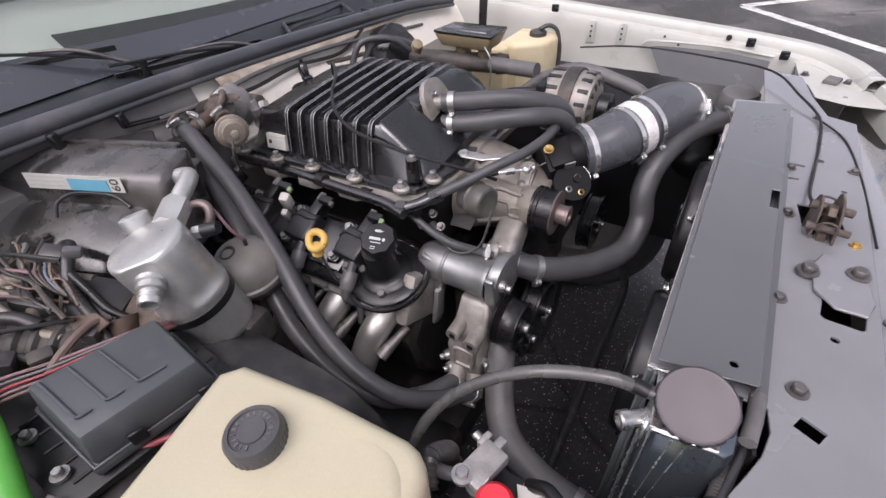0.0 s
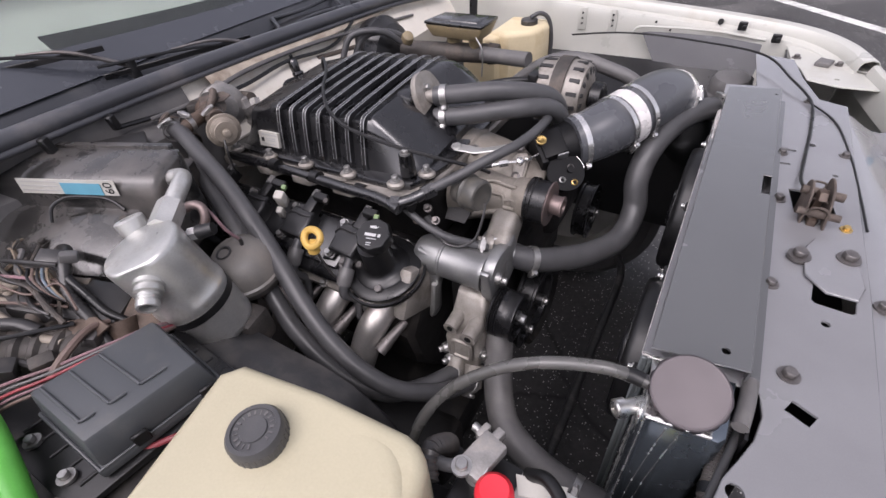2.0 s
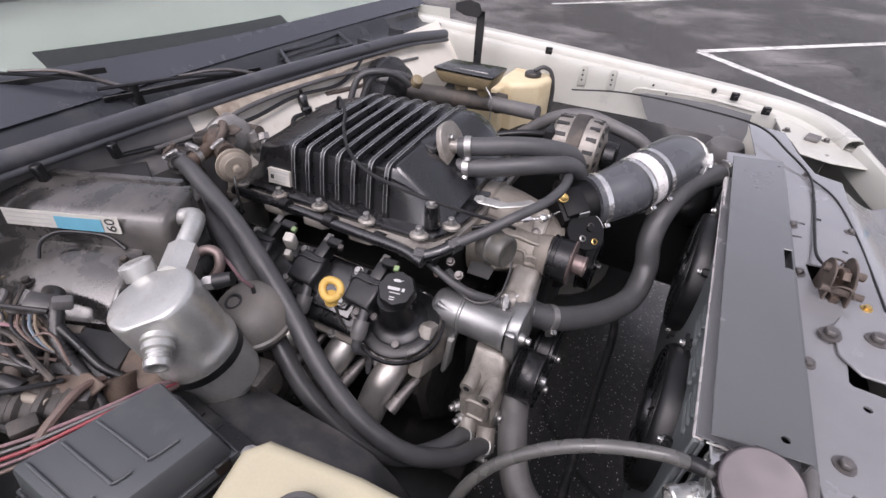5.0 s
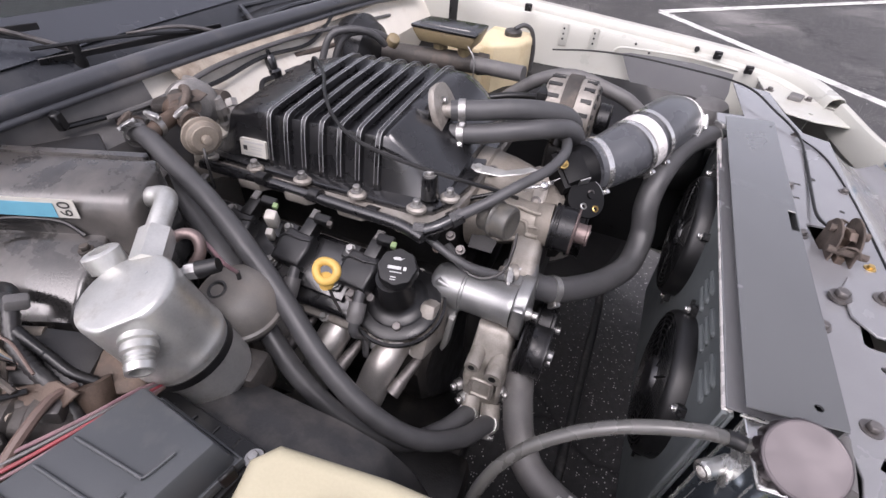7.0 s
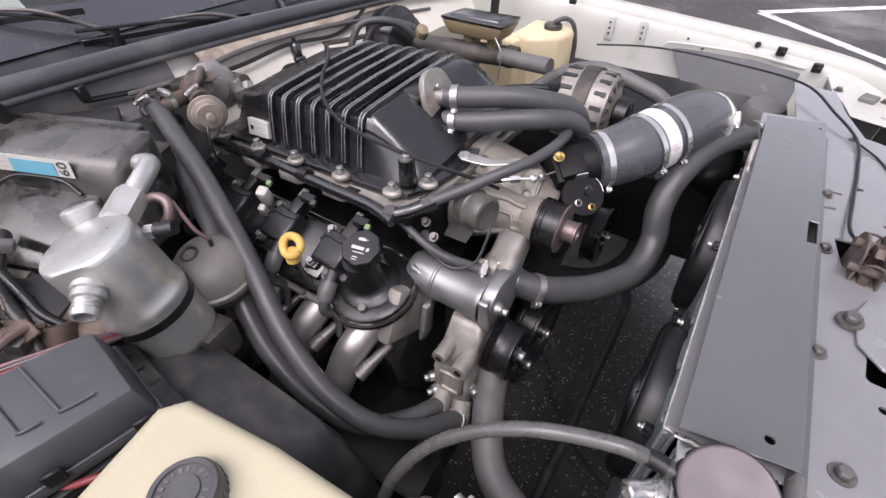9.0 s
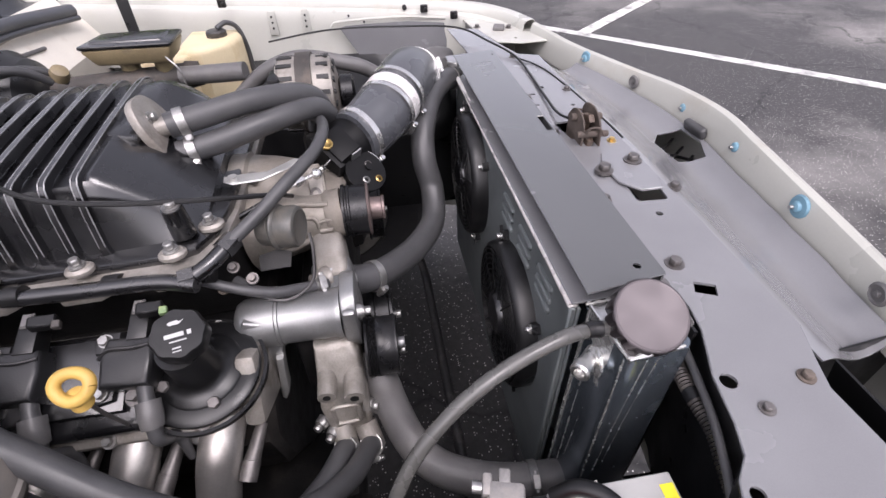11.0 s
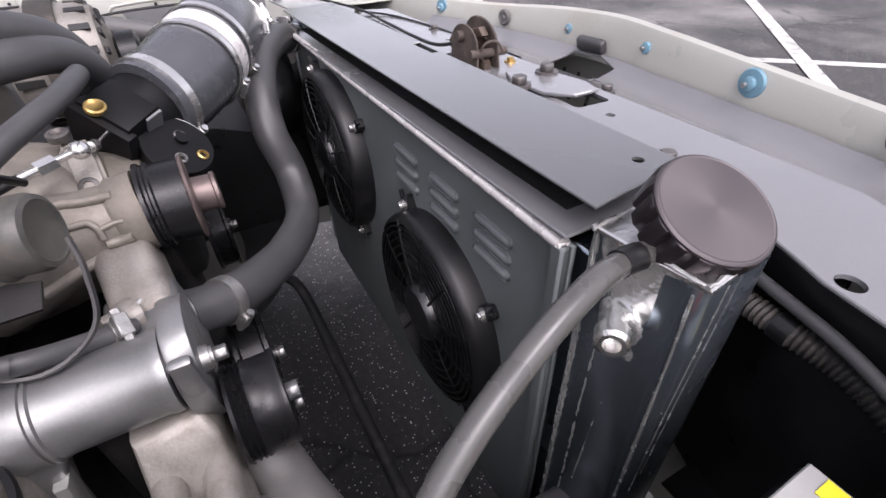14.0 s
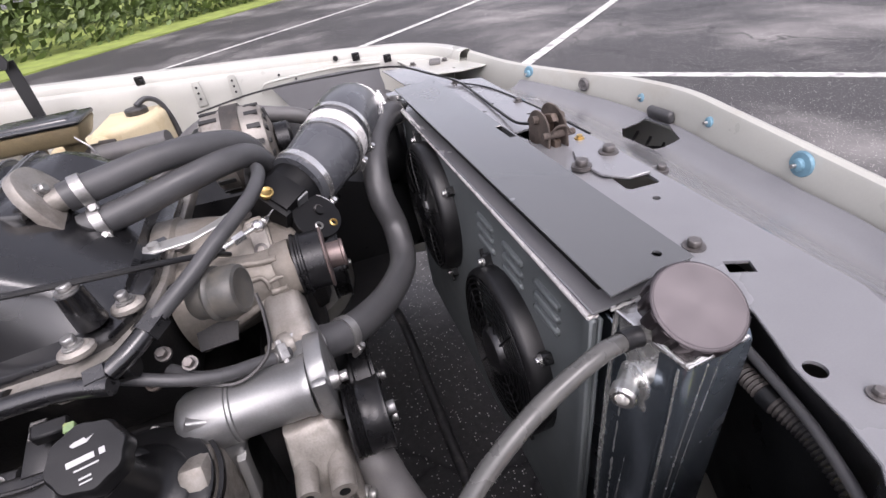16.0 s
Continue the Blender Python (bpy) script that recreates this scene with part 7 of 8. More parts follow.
tube(bm, [(-0.672, 0.598, 0.925), (-0.664, 0.570, 0.926), (-0.662, 0.552, 0.925), (-0.660, 0.535, 0.921)], 0.0120, 16)
part("inlet_pipe", bm, M_brownmetal, hv)
bm = B()
tube(bm, [(-0.66, 0.594, 0.932), (-0.652, 0.604, 0.950), (-0.668, 0.620, 0.955), (-0.69, 0.632, 0.948)], 0.0065, 12)
part("link_rod", bm, M_rust, hv)
for p, d, r in (((-0.664, 0.548, 0.925), (0.1, -1, -0.08), 0.0150), ((-0.640, 0.589, 0.922), (1, -0.36, -0.05), 0.0165), ((-0.676, 0.524, 0.919), (0.7, -0.4, -0.05), 0.0165)):
    bm = B()
    clamp(bm, p, d, r, 0.009, (0.2, -0.5, 0.8))
    part("hose_clamp", bm, M_steel, hv, "weathered spring clamp")
bm = B()
prism(bm, [(-0.024, -0.010), (0.020, -0.014), (0.034, -0.004), (0.024, 0.012), (-0.020, 0.014)], frame_of((-0.668, 0.612, 0.943), (0.5, 0.85, 0), (0.25, -0.2, 0.95)), 0.003, 0.001, 1)
part("lever_plate", bm, M_rust, hv)
ev = thing("expansion_valve", (-0.69, 0.69, 0.84), "dull alloy refrigerant fitting on the firewall", "fitting")
bm = B()
lathe(bm, (-0.694, 0.697, 0.846), (0.05, -0.12, 1), [(0, 0), (0.009, 0), (0.013, 0.004), (0.013, 0.016), (0.009, 0.020), (0.009, 0.032), (0.016, 0.035), (0.016, 0.050), (0.012, 0.054), (0.010, 0.066), (0, 0.068)], 6)
part("hex_body", bm, M_lead, ev)
bm = B()
tube(bm, [(-0.694, 0.688, 0.90), (-0.700, 0.678, 0.925), (-0.712, 0.672, 0.938), (-0.735, 0.672, 0.938)], 0.010, 14)
part("bent_tube", bm, M_lead, ev)
bm = B()
lathe(bm, (-0.715, 0.655, 0.905), (1, -0.3, 0.05), [(0, 0), (0.045, 0), (0.046, 0.012), (0.040, 0.018), (0.026, 0.022), (0.022, 0.030), (0, 0.031)], 28)
part("grey_grommet", bm, M_lead, ev, "grey dusty round cover")
bm = B()
box(bm, (-0.715, 0.645, 0.90), (0.03, 0.07, 0.055), (0, 10, 15), 0.012, 2)
cyl(bm, (-0.70, 0.62, 0.92), (-0.655, 0.61, 0.935), 0.022, 0.016, 20)
cyl(bm, (-0.72, 0.705, 0.895), (-0.69, 0.71, 0.90), 0.020, 0.015, 20)
box(bm, (-0.705, 0.60, 0.93), (0.03, 0.03, 0.015), (0, 0, 35), 0.004)
single("wiper_motor", bm, M_grimy, "grimy wiper motor and brackets on the firewall", "motor")
bm = B()
cyl(bm, (-0.668, 0.700, 0.895), (-0.655, 0.692, 0.868), 0.009, 0.007, 14)
cyl(bm, (-0.655, 0.692, 0.868), (-0.650, 0.688, 0.855), 0.011, seg=6)
cyl(bm, (-0.675, 0.705, 0.905), (-0.668, 0.700, 0.895), 0.011, seg=6)
single("pipe_fitting", bm, M_lead, "dull alloy pipe fitting below the wiper motor", "fitting")
se = thing("pressure_sensor", (-0.72, 0.87, 0.86), "black sensor plug standing at the firewall", "sensor")
bm = B()
lathe(bm, (-0.715, 0.868, 0.880), (-0.1, 0, 1), [(0, 0), (0.016, 0), (0.016, 0.016), (0.011, 0.020), (0.011, 0.040), (0.008, 0.046), (0.004, 0.048), (0.004, 0.056), (0, 0.056)], 20)
part("sensor_body", bm, M_blackgloss, se)
bm = B()
box(bm, (-0.700, 0.868, 0.874), (0.034, 0.030, 0.014), (0, 0, 20), 0.003)
part("base", bm, M_aludull, se)
bm = B()
tube(bm, [(-0.70, 0.885, 0.888), (-0.675, 0.91, 0.895), (-0.65, 0.925, 0.872), (-0.63, 0.93, 0.86)], 0.006, 8)
tube(bm, [(-0.705, 0.85, 0.89), (-0.70, 0.815, 0.892), (-0.69, 0.79, 0.865), (-0.72, 0.78, 0.79)], 0.005, 8)
part("wiring", bm, M_black, se)
bm = B()
tube(bm, [(-0.725, 0.52, 0.935), (-0.722, 0.62, 0.932), (-0.728, 0.75, 0.942), (-0.728, 0.95, 0.935), (-0.722, 1.15, 0.915), (-0.715, 1.36, 0.893)], [0.004, 0.0045, 0.005, 0.005, 0.005, 0.004], 8)
single("cowl_harness", bm, M_rubbergrey, "dusty grey taped wiring harness under the cowl seal", "wiring harness")
bm = B()
tube(bm, [(-0.735, 0.46, 0.943), (-0.722, 0.60, 0.928), (-0.715, 0.72, 0.922), (-0.722, 0.85, 0.926), (-0.722, 1.0, 0.912), (-0.730, 1.10, 0.94), (-0.735, 1.11, 0.955)], 0.0042, 8)
single("firewall_cable", bm, M_black, "black cable along the firewall", "cable")
bm = B()
tube(bm, [(-0.73, 1.08, 0.925), (-0.70, 1.12, 0.90), (-0.67, 1.16, 0.885)], 0.004, 8)
single("brake_servo_cable", bm, M_black, "black cable dropping to the brake servo", "cable")
bm = B()
tube(bm, [(-0.725, 0.95, 0.90), (-0.715, 1.1, 0.885), (-0.70, 1.25, 0.87)], 0.006, 8)
single("brown_pipe", bm, M_rust, "brown stained pipe on the firewall", "pipe")

for k, (a, b, c) in enumerate((((-0.70, 1.00, 0.86), (-0.685, 1.03, 0.925), (-0.62, 1.10, 0.925)), ((-0.69, 1.03, 0.85), (-0.672, 1.06, 0.915), (-0.61, 1.13, 0.915)))):
    bm = B()
    m = Vector(b).lerp(Vector(c), 0.5) + Vector((0, 0, 0.012))
    tube(bm, [a, b, m, c, Vector(c) + Vector((0.02, 0.03, -0.03))], 0.008, 12)
    single("servo_hose", bm, M_rubber, "black hose looping at the brake servo", "hose", "hoses at the brake servo")

# ---- accumulator and vacuum reservoir ----
ac_top, ac_bot = Vector((-0.426, 0.297, 0.922)), Vector((-0.396, 0.328, 0.745))
acd = (ac_bot - ac_top).normalized()
acc = thing("ac_accumulator", ac_bot, "dull aluminium air-conditioning accumulator with open ports", "accumulator")
bm = B()
lathe(bm, ac_top, acd, [(0, 0), (0.020, 0.0001), (0.0435, 0.0004), (0.0465, 0.0012), (0.0485, 0.0035), (0.0495, 0.008), (0.0495, 0.03), (0.0495, 0.05), (0.0495, 0.07), (0.0495, 0.085), (0.0512, 0.088), (0.0512, 0.096), (0.0495, 0.099), (0.0495, 0.160), (0.046, 0.171), (0.030, 0.178), (0, 0.180)], 72)
face = Vector((0.707, -0.707, 0))
for v in bm.verts:
    depth = (v.co - ac_top).dot(acd)
    out = (v.co - ac_top - acd * depth).dot(face)
    limit = 0.0445 + 0.1 * max(0.0, depth - 0.055)
    if out > limit:
        v.co -= face * (out - limit) * 0.85
can = part("canister", bm, M_can, acc, sharp=75)
bm = B()
lathe(bm, ac_top, acd, [(0.0485, 0.104), (0.0508, 0.104), (0.0508, 0.115), (0.0485, 0.115), (0.0485, 0.104)], 48)
part("rubber_band", bm, M_black, can, "black rubber strap")
pd = Vector((0.62, -0.62, -0.28)).normalized()
pb = ac_top + acd * 0.030 + Vector((pd.x, pd.y, 0)).normalized() * 0.040
bm = B()
lathe(bm, pb, pd, [(0.0, -0.01), (0.018, -0.01), (0.018, 0.006), (0.0155, 0.008), (0.0165, 0.012), (0.0165, 0.016), (0.013, 0.018), (0.0135, 0.021), (0.012, 0.023), (0.0135, 0.025), (0.012, 0.027), (0.0135, 0.029), (0.0125, 0.036), (0.0095, 0.036), (0.0095, 0.020), (0, 0.020)], 32)
part("threaded_port", bm, M_can, can, "bright threaded open port")
bm = B()
lathe(bm, (-0.483, 0.322, 0.905), (-0.35, 0.05, 0.9), [(0, -0.02), (0.015, -0.02), (0.015, 0.0), (0.019, 0.002), (0.019, 0.020), (0.016, 0.022), (0.010, 0.022), (0.010, 0.012), (0, 0.012)], 28)
part("switch_socket", bm, M_aludull, can, "pale grey open socket")
bm = B()
cyl(bm, (-0.442, 0.338, 0.915), (-0.462, 0.372, 0.925), 0.019, seg=6)
tube(bm, [(-0.446, 0.335, 0.905), (-0.463, 0.358, 0.912), (-0.478, 0.388, 0.924), (-0.490, 0.410, 0.931), (-0.506, 0.420, 0.930), (-0.535, 0.412, 0.922)], 0.0125, 18)
part("suction_pipe", bm, M_can, can, "bent aluminium pipe with hex nut")
bm = B()
cyl(bm, (-0.418, 0.342, 0.905), (-0.392, 0.358, 0.912), 0.0055, seg=12)
cyl(bm, (-0.404, 0.350, 0.909), (-0.394, 0.356, 0.911), 0.0095, seg=6)
part("service_valve", bm, M_alu, can)
bm = B()
cyl(bm, (-0.394, 0.356, 0.911), (-0.376, 0.368, 0.916), 0.010, 0.008, 14)
part("valve_cap", bm, M_black, can)
bm = B()
tube(bm, [(-0.462, 0.360, 0.905), (-0.448, 0.385, 0.918), (-0.432, 0.392, 0.915), (-0.425, 0.385, 0.90), (-0.43, 0.372, 0.885)], 0.0065, 10)
part("bent_pipe", bm, M_hub, can, "dull bent pipe")
bm = B()
box(bm, (-0.39, 0.345, 0.74), (0.09, 0.05, 0.06), (0, 0, 10), 0.01)
cyl(bm, (-0.388, 0.303, 0.69), (-0.388, 0.303, 0.768), 0.03, seg=20)
part("mount", bm, M_grimy, acc)
vb = thing("vacuum_reservoir", (-0.42, 0.405, 0.74), "dusty black ball-shaped vacuum reservoir", "vacuum tank")
bm = B()
lathe(bm, (-0.418, 0.405, 0.795), (0.1, -0.15, 1), [(0, -0.045), (0.025, -0.043), (0.045, -0.028), (0.053, -0.006), (0.0565, -0.004), (0.0565, 0.003), (0.053, 0.005), (0.049, 0.022), (0.038, 0.036), (0.022, 0.043), (0, 0.045)], 44)
part("ball", bm, M_ball, vb)
bm = B()
lathe(bm, (-0.425, 0.388, 0.834), (0, -0.35, 1), [(0.011, 0), (0.0125, 0.004), (0.010, 0.005), (0.006, 0.001), (0, 0.001)], 18)
cyl(bm, (-0.412, 0.412, 0.838), (-0.411, 0.412, 0.852), 0.003, seg=10)
part("nipple", bm, M_dusty, vb)
bm = B()
box(bm, (-0.42, 0.41, 0.735), (0.05, 0.05, 0.05), (0, 0, 0), 0.01)
part("foot", bm, M_grimy, vb)
bm = B()
tube(bm, [(-0.411, 0.412, 0.850), (-0.415, 0.402, 0.872), (-0.428, 0.40, 0.895), (-0.45, 0.405, 0.90)], 0.0025, 8)
single("vacuum_pipe", bm, M_pink, "faded pink vacuum pipe above the ball reservoir", "pipe")

# ---- fuse box ----
fb = thing("fuse_box", (-0.34, 0.18, 0.79), "grey plastic fuse box with ribbed lid", "fuse box")
fo = [(-0.412, 0.116), (-0.377, 0.252), (-0.268, 0.238), (-0.291, 0.114)]
fc = (sum(p[0] for p in fo) / 4, sum(p[1] for p in fo) / 4)


def grown(k, z):
    return [Vector((fc[0] + (x - fc[0]) * k, fc[1] + (y - fc[1]) * k, z)) for x, y in fo]


def frustum(bm, lo, hi, bevel):
    a, b = [bm.verts.new(p) for p in lo], [bm.verts.new(p) for p in hi]
    fs = [bm.faces.new(a[::-1]), bm.faces.new(b)] + [bm.faces.new((a[i], a[(i + 1) % 4], b[(i + 1) % 4], b[i])) for i in range(4)]
    bmesh.ops.recalc_face_normals(bm, faces=fs)
    bmesh.ops.bevel(bm, geom=list({e for f in fs for e in f.edges}), offset=bevel, segments=2, profile=0.5, affect="EDGES")


bm = B()
frustum(bm, grown(1.04, 0.818), grown(0.94, 0.860), 0.005)
lid = part("lid", bm, M_grey, fb)
bm = B()
frustum(bm, grown(1.10, 0.806), grown(1.10, 0.819), 0.003)
part("lid_rim", bm, M_grey, fb)
bm = B()
frustum(bm, grown(1.02, 0.765), grown(1.02, 0.807), 0.004)
part("base_box", bm, M_grey, fb)
ux, uy = Vector((fo[1][0] - fo[0][0], fo[1][1] - fo[0][1], 0)), Vector((fo[3][0] - fo[0][0], fo[3][1] - fo[0][1], 0))
o = Vector((fo[0][0], fo[0][1], 0.8605))
for a, c in ((0.10, 0.20), (0.30, 0.42), (0.52, 0.72)):
    bm = B()
    tube(bm, [o + ux * q + uy * w + Vector((0, 0, 0.0012)) for q, w in ((a, 0.10), (a + 0.002, 0.40), (a + 0.004, 0.76))], 0.0017, 8, 4)
    tube(bm, [o + ux * q + uy * w + Vector((0, 0, 0.0012)) for q, w in ((a + 0.004, 0.76), ((a + c) / 2, 0.765), (c, 0.76))], 0.0017, 8, 4)
    part("raised_ridge", bm, M_grey, lid)
bm = B()
tube(bm, [p - Vector((0, 0, 0.0)) for p in grown(1.06, 0.8185)] + [grown(1.06, 0.8185)[0]], 0.0022, 8, 1)
part("lid_bead", bm, M_grey, lid)
for a in (0.28, 0.80):
    bm = B()
    p = o + ux * a + uy * 1.04 - Vector((0, 0, 0.034))
    box(bm, p, (0.016, 0.005, 0.018), (0, 0, math.degrees(math.atan2(ux.y, ux.x))), 0.0015, 1)
    part("clip", bm, M_black, lid)
bm = B()
frustum(bm, [Vector(p) for p in ((-0.43, 0.07, 0.792), (-0.40, 0.275, 0.792), (-0.255, 0.262, 0.796), (-0.285, 0.07, 0.792))], [Vector(p) for p in ((-0.43, 0.07, 0.802), (-0.40, 0.275, 0.802), (-0.255, 0.262, 0.806), (-0.285, 0.07, 0.802))], 0.003)
tray = part("base_plate", bm, M_black, fb, "black mounting plate")
for q in range(5):
    bm = B()
    a, b = Vector((-0.428 + 0.03 * q, 0.090, 0.803)), Vector((-0.404 + 0.03 * q, 0.262, 0.804))
    tube(bm, [a, a.lerp(b, 0.5), b], 0.0022, 8, 3)
    part("plate_rail", bm, M_black, tray)
for p in ((-0.258, 0.250, 0.808), (-0.403, 0.090, 0.806), (-0.327, 0.088, 0.806)):
    bm = B()
    hexbolt(bm, p, (0, 0, 1), 0.0055, 0.007, 1.7)
    part("screw", bm, M_steel, tray)
bm = B()
tube(bm, [(-0.285, 0.145, 0.80), (-0.265, 0.17, 0.805), (-0.245, 0.20, 0.80), (-0.23, 0.235, 0.785)], 0.0035, 8)
single("red_cable", bm, M_redwire, "thin red cable beside the fuse box", "cable")
bm = B()
tube(bm, [(-0.53, 0.07, 0.80), (-0.47, 0.078, 0.835), (-0.412, 0.074, 0.843), (-0.363, 0.062, 0.832), (-0.325, 0.048, 0.812), (-0.27, 0.03, 0.775), (-0.2, 0.01, 0.72)], 0.0148, 20)
single("green_hose", bm, M_green, "bright green hose beside the fuse box", "hose")
bm = B()
box(bm, (-0.285, 0.075, 0.805), (0.05, 0.012, 0.004), (0, 20, 20), 0.001, 1)
single("sheet_bracket", bm, M_bolt, "small bare metal bracket beside the fuse box", "bracket")

# ---- washer tank ----
wt = thing("washer_tank", (-0.11, 0.18, 0.60), "yellowed translucent washer fluid tank", "washer tank")
to = [(-0.238, 0.236), (-0.222, 0.258), (-0.12, 0.272), (-0.022, 0.280), (-0.008, 0.278), (0.003, 0.271), (0.011, 0.260), (0.016, 0.243), (0.018, 0.12), (0.0, 0.07), (-0.20, 0.07)]
bm = B()
prism(bm, to, Matrix.Translation((0, 0, 0.64)), 0.222, 0.014, 4)
for v in bm.verts:
    if v.co.z > 0.80:
        v.co.z += -0.018 * max(0, (v.co.x + 0.10) / 0.12) ** 2 + 0.004 * noise.noise(v.co * 20)
tankb = part("tank", bm, M_hdpe, wt)
bm = B()
lathe(bm, (-0.055, 0.205, 0.856), (0.05, 0, 1), [(0.064, -0.004), (0.060, -0.0012), (0.054, 0.0), (0.044, 0.0008), (0, 0.0012)], 48)
part("moulded_swell", bm, M_hdpe, tankb)
bm = B()
lathe(bm, (-0.139, 0.205, 0.858), (0, -0.02, 1), [(0, 0), (0.0265, 0), (0.0275, 0.003), (0.0275, 0.018), (0.025, 0.0225), (0.021, 0.0228), (0.0205, 0.0212), (0.013, 0.0212), (0.0125, 0.0228), (0, 0.0228)], 48)
wcap = part("filler_cap", bm, M_rubber, wt, "black screw cap with worn moulded symbols")
for k in range(30):
    a = 2 * math.pi * k / 30
    bm = B()
    box(bm, (-0.139 + 0.0276 * math.cos(a), 0.205 + 0.0276 * math.sin(a), 0.867), (0.0008, 0.0022, 0.012), (0, 0, math.degrees(a)))
    part("grip_rib", bm, M_rubber, wcap)
for k in range(17):
    a = 2 * math.pi * k / 19
    bm = B()
    box(bm, (-0.139 + 0.0168 * math.cos(a), 0.205 + 0.0168 * math.sin(a), 0.8795), (0.0042, 0.0009 + 0.0008 * (k % 3), 0.001), (0, 0, math.degrees(a)))
    part("moulded_mark", bm, M_rubbergrey, wcap)

# ---- battery ----
bt = thing("battery", (0.105, 0.25, 0.58), "black car battery with grey top label", "battery")
bm = B()
box(bm, (0.107, 0.235, 0.69), (0.172, 0.190, 0.19), (0, 0, 0), 0.006)
bcase = part("case", bm, M_black, bt)
bm = B()
box(bm, (0.135, 0.245, 0.7865), (0.110, 0.165, 0.003), (0, 0, 0), 0.001, 1)
btop = part("top_label", bm, M_battop, bt, "grey label with fine print")
bm = B()
prism(bm, [(0.176, 0.318), (0.188, 0.318), (0.188, 0.20), (0.176, 0.20)], Matrix.Translation((0, 0, 0.7883)), 0.0004)
part("warning_strip", bm, M_labelyellow, btop, "yellow warning strip")
tmx = Matrix.Translation((0.182, 0.262, 0.7889)) @ Matrix.Rotation(radians(-90), 4, "Z")
writing("DO NOT ATTEMPT", tmx, 0.0085, M_inkhole, "lettering", btop)
writing("IMPORTANT - RINSE", Matrix.Translation((0.1705, 0.262, 0.7886)) @ Matrix.Rotation(radians(-90), 4, "Z"), 0.008, M_inkwhite, "lettering", btop)
for k in range(9):
    bm = B()
    y1 = 0.316 - 0.02 * (k % 3)
    prism(bm, [(0.098 + 0.0068 * k, y1), (0.101 + 0.0068 * k, y1), (0.101 + 0.0068 * k, 0.22), (0.098 + 0.0068 * k, 0.22)], Matrix.Translation((0, 0, 0.7883)), 0.0003)
    part("print_bar", bm, M_inkwhite, btop)
bm = B()
tube(bm, [(0.085, 0.325, 0.786), (0.105, 0.322, 0.803), (0.125, 0.305, 0.808), (0.135, 0.27, 0.806), (0.135, 0.20, 0.80)], 0.007, 10)
part("carry_strap", bm, M_black, bt)
bm = B()
prism(bm, [(0.075, 0.318), (0.125, 0.330), (0.125, 0.315), (0.085, 0.300)], Matrix.Translation((0, 0, 0.789)), 0.002)
part("white_tag", bm, M_label, bt)
bc = thing("battery_clamp", (0.04, 0.305, 0.785), "grey lead battery clamp with red cover", "battery terminal")
bm = B()
cyl(bm, (0.040, 0.300, 0.785), (0.040, 0.300, 0.810), 0.012, seg=20)
part("post", bm, M_aludull, bc)
bm = B()
box(bm, (0.040, 0.312, 0.803), (0.030, 0.048, 0.016), (0, 0, -15), 0.004)
box(bm, (0.045, 0.338, 0.803), (0.010, 0.016, 0.014), (0, 0, -15), 0.002)
box(bm, (0.030, 0.336, 0.803), (0.008, 0.018, 0.014), (0, 0, -15), 0.002)
part("lead_clamp", bm, M_lead, bc)
bm = B()
cyl(bm, (0.018, 0.338, 0.803), (0.056, 0.328, 0.803), 0.005, seg=10)
part("pinch_bolt", bm, M_steel, bc)
bm = B()
hexbolt(bm, (0.028, 0.292, 0.810), (0, 0, 1), 0.007, 0.006, 1.5)
part("clamp_bolt", bm, M_steel, bc)
bm = B()
lathe(bm, (0.066, 0.286, 0.797), (0, 0, 1), [(0, 0), (0.019, 0), (0.0195, 0.004), (0.0185, 0.012), (0.014, 0.017), (0.009, 0.0165), (0, 0.016)], 28)
box(bm, (0.046, 0.296, 0.801), (0.024, 0.018, 0.010), (0, 0, -25), 0.003, 2)
part("red_cover", bm, M_red, bc, "red plastic terminal cover")
bm = B()
tube(bm, [(0.028, 0.296, 0.80), (0.005, 0.29, 0.795), (-0.02, 0.30, 0.775), (-0.03, 0.33, 0.73), (-0.02, 0.36, 0.66)], 0.007, 12)
single("battery_cable", bm, M_rubber, "black battery cable dropping behind the washer tank", "cable")
bm = B()
tube(bm, [(0.0, 0.27, 0.79), (-0.012, 0.295, 0.795), (-0.008, 0.32, 0.77), (-0.015, 0.335, 0.73)], 0.012, 14, 10, (0.006, 0.0022))
single("cable_conduit", bm, M_dusty, "grey corrugated cable conduit at the battery", "conduit")

# ---- brake servo, reservoir and yellow tank ----
bs = thing("brake_servo", (-0.63, 1.17, 0.72), "black round brake servo with master cylinder", "brake servo")
bm = B()
lathe(bm, (-0.725, 1.165, 0.845), (1, 0, 0), [(0, 0), (0.088, 0), (0.092, 0.01), (0.092, 0.03), (0.097, 0.034), (0.097, 0.042), (0.090, 0.048), (0.080, 0.07), (0.05, 0.085), (0.03, 0.09), (0, 0.09)], 56)
part("servo_shell", bm, M_coil, bs)
bm = B()
cyl(bm, (-0.64, 1.19, 0.855), (-0.40, 1.235, 0.855), 0.024, seg=24)
cyl(bm, (-0.40, 1.235, 0.855), (-0.375, 1.24, 0.855), 0.027, 0.024, 24)
part("master_cylinder", bm, M_grimy, bs)
bm = B()
lathe(bm, (-0.585, 1.14, 0.905), (0.5, -0.3, 0.7), [(0, -0.01), (0.015, -0.01), (0.016, 0.0), (0.0135, 0.009), (0.007, 0.012), (0, 0.012)], 20)
part("check_valve", bm, M_amber, bs)
rv = thing("brake_fluid_reservoir", (-0.48, 1.23, 0.87), "amber brake fluid reservoir with black lid", "fluid reservoir")
bm = B()
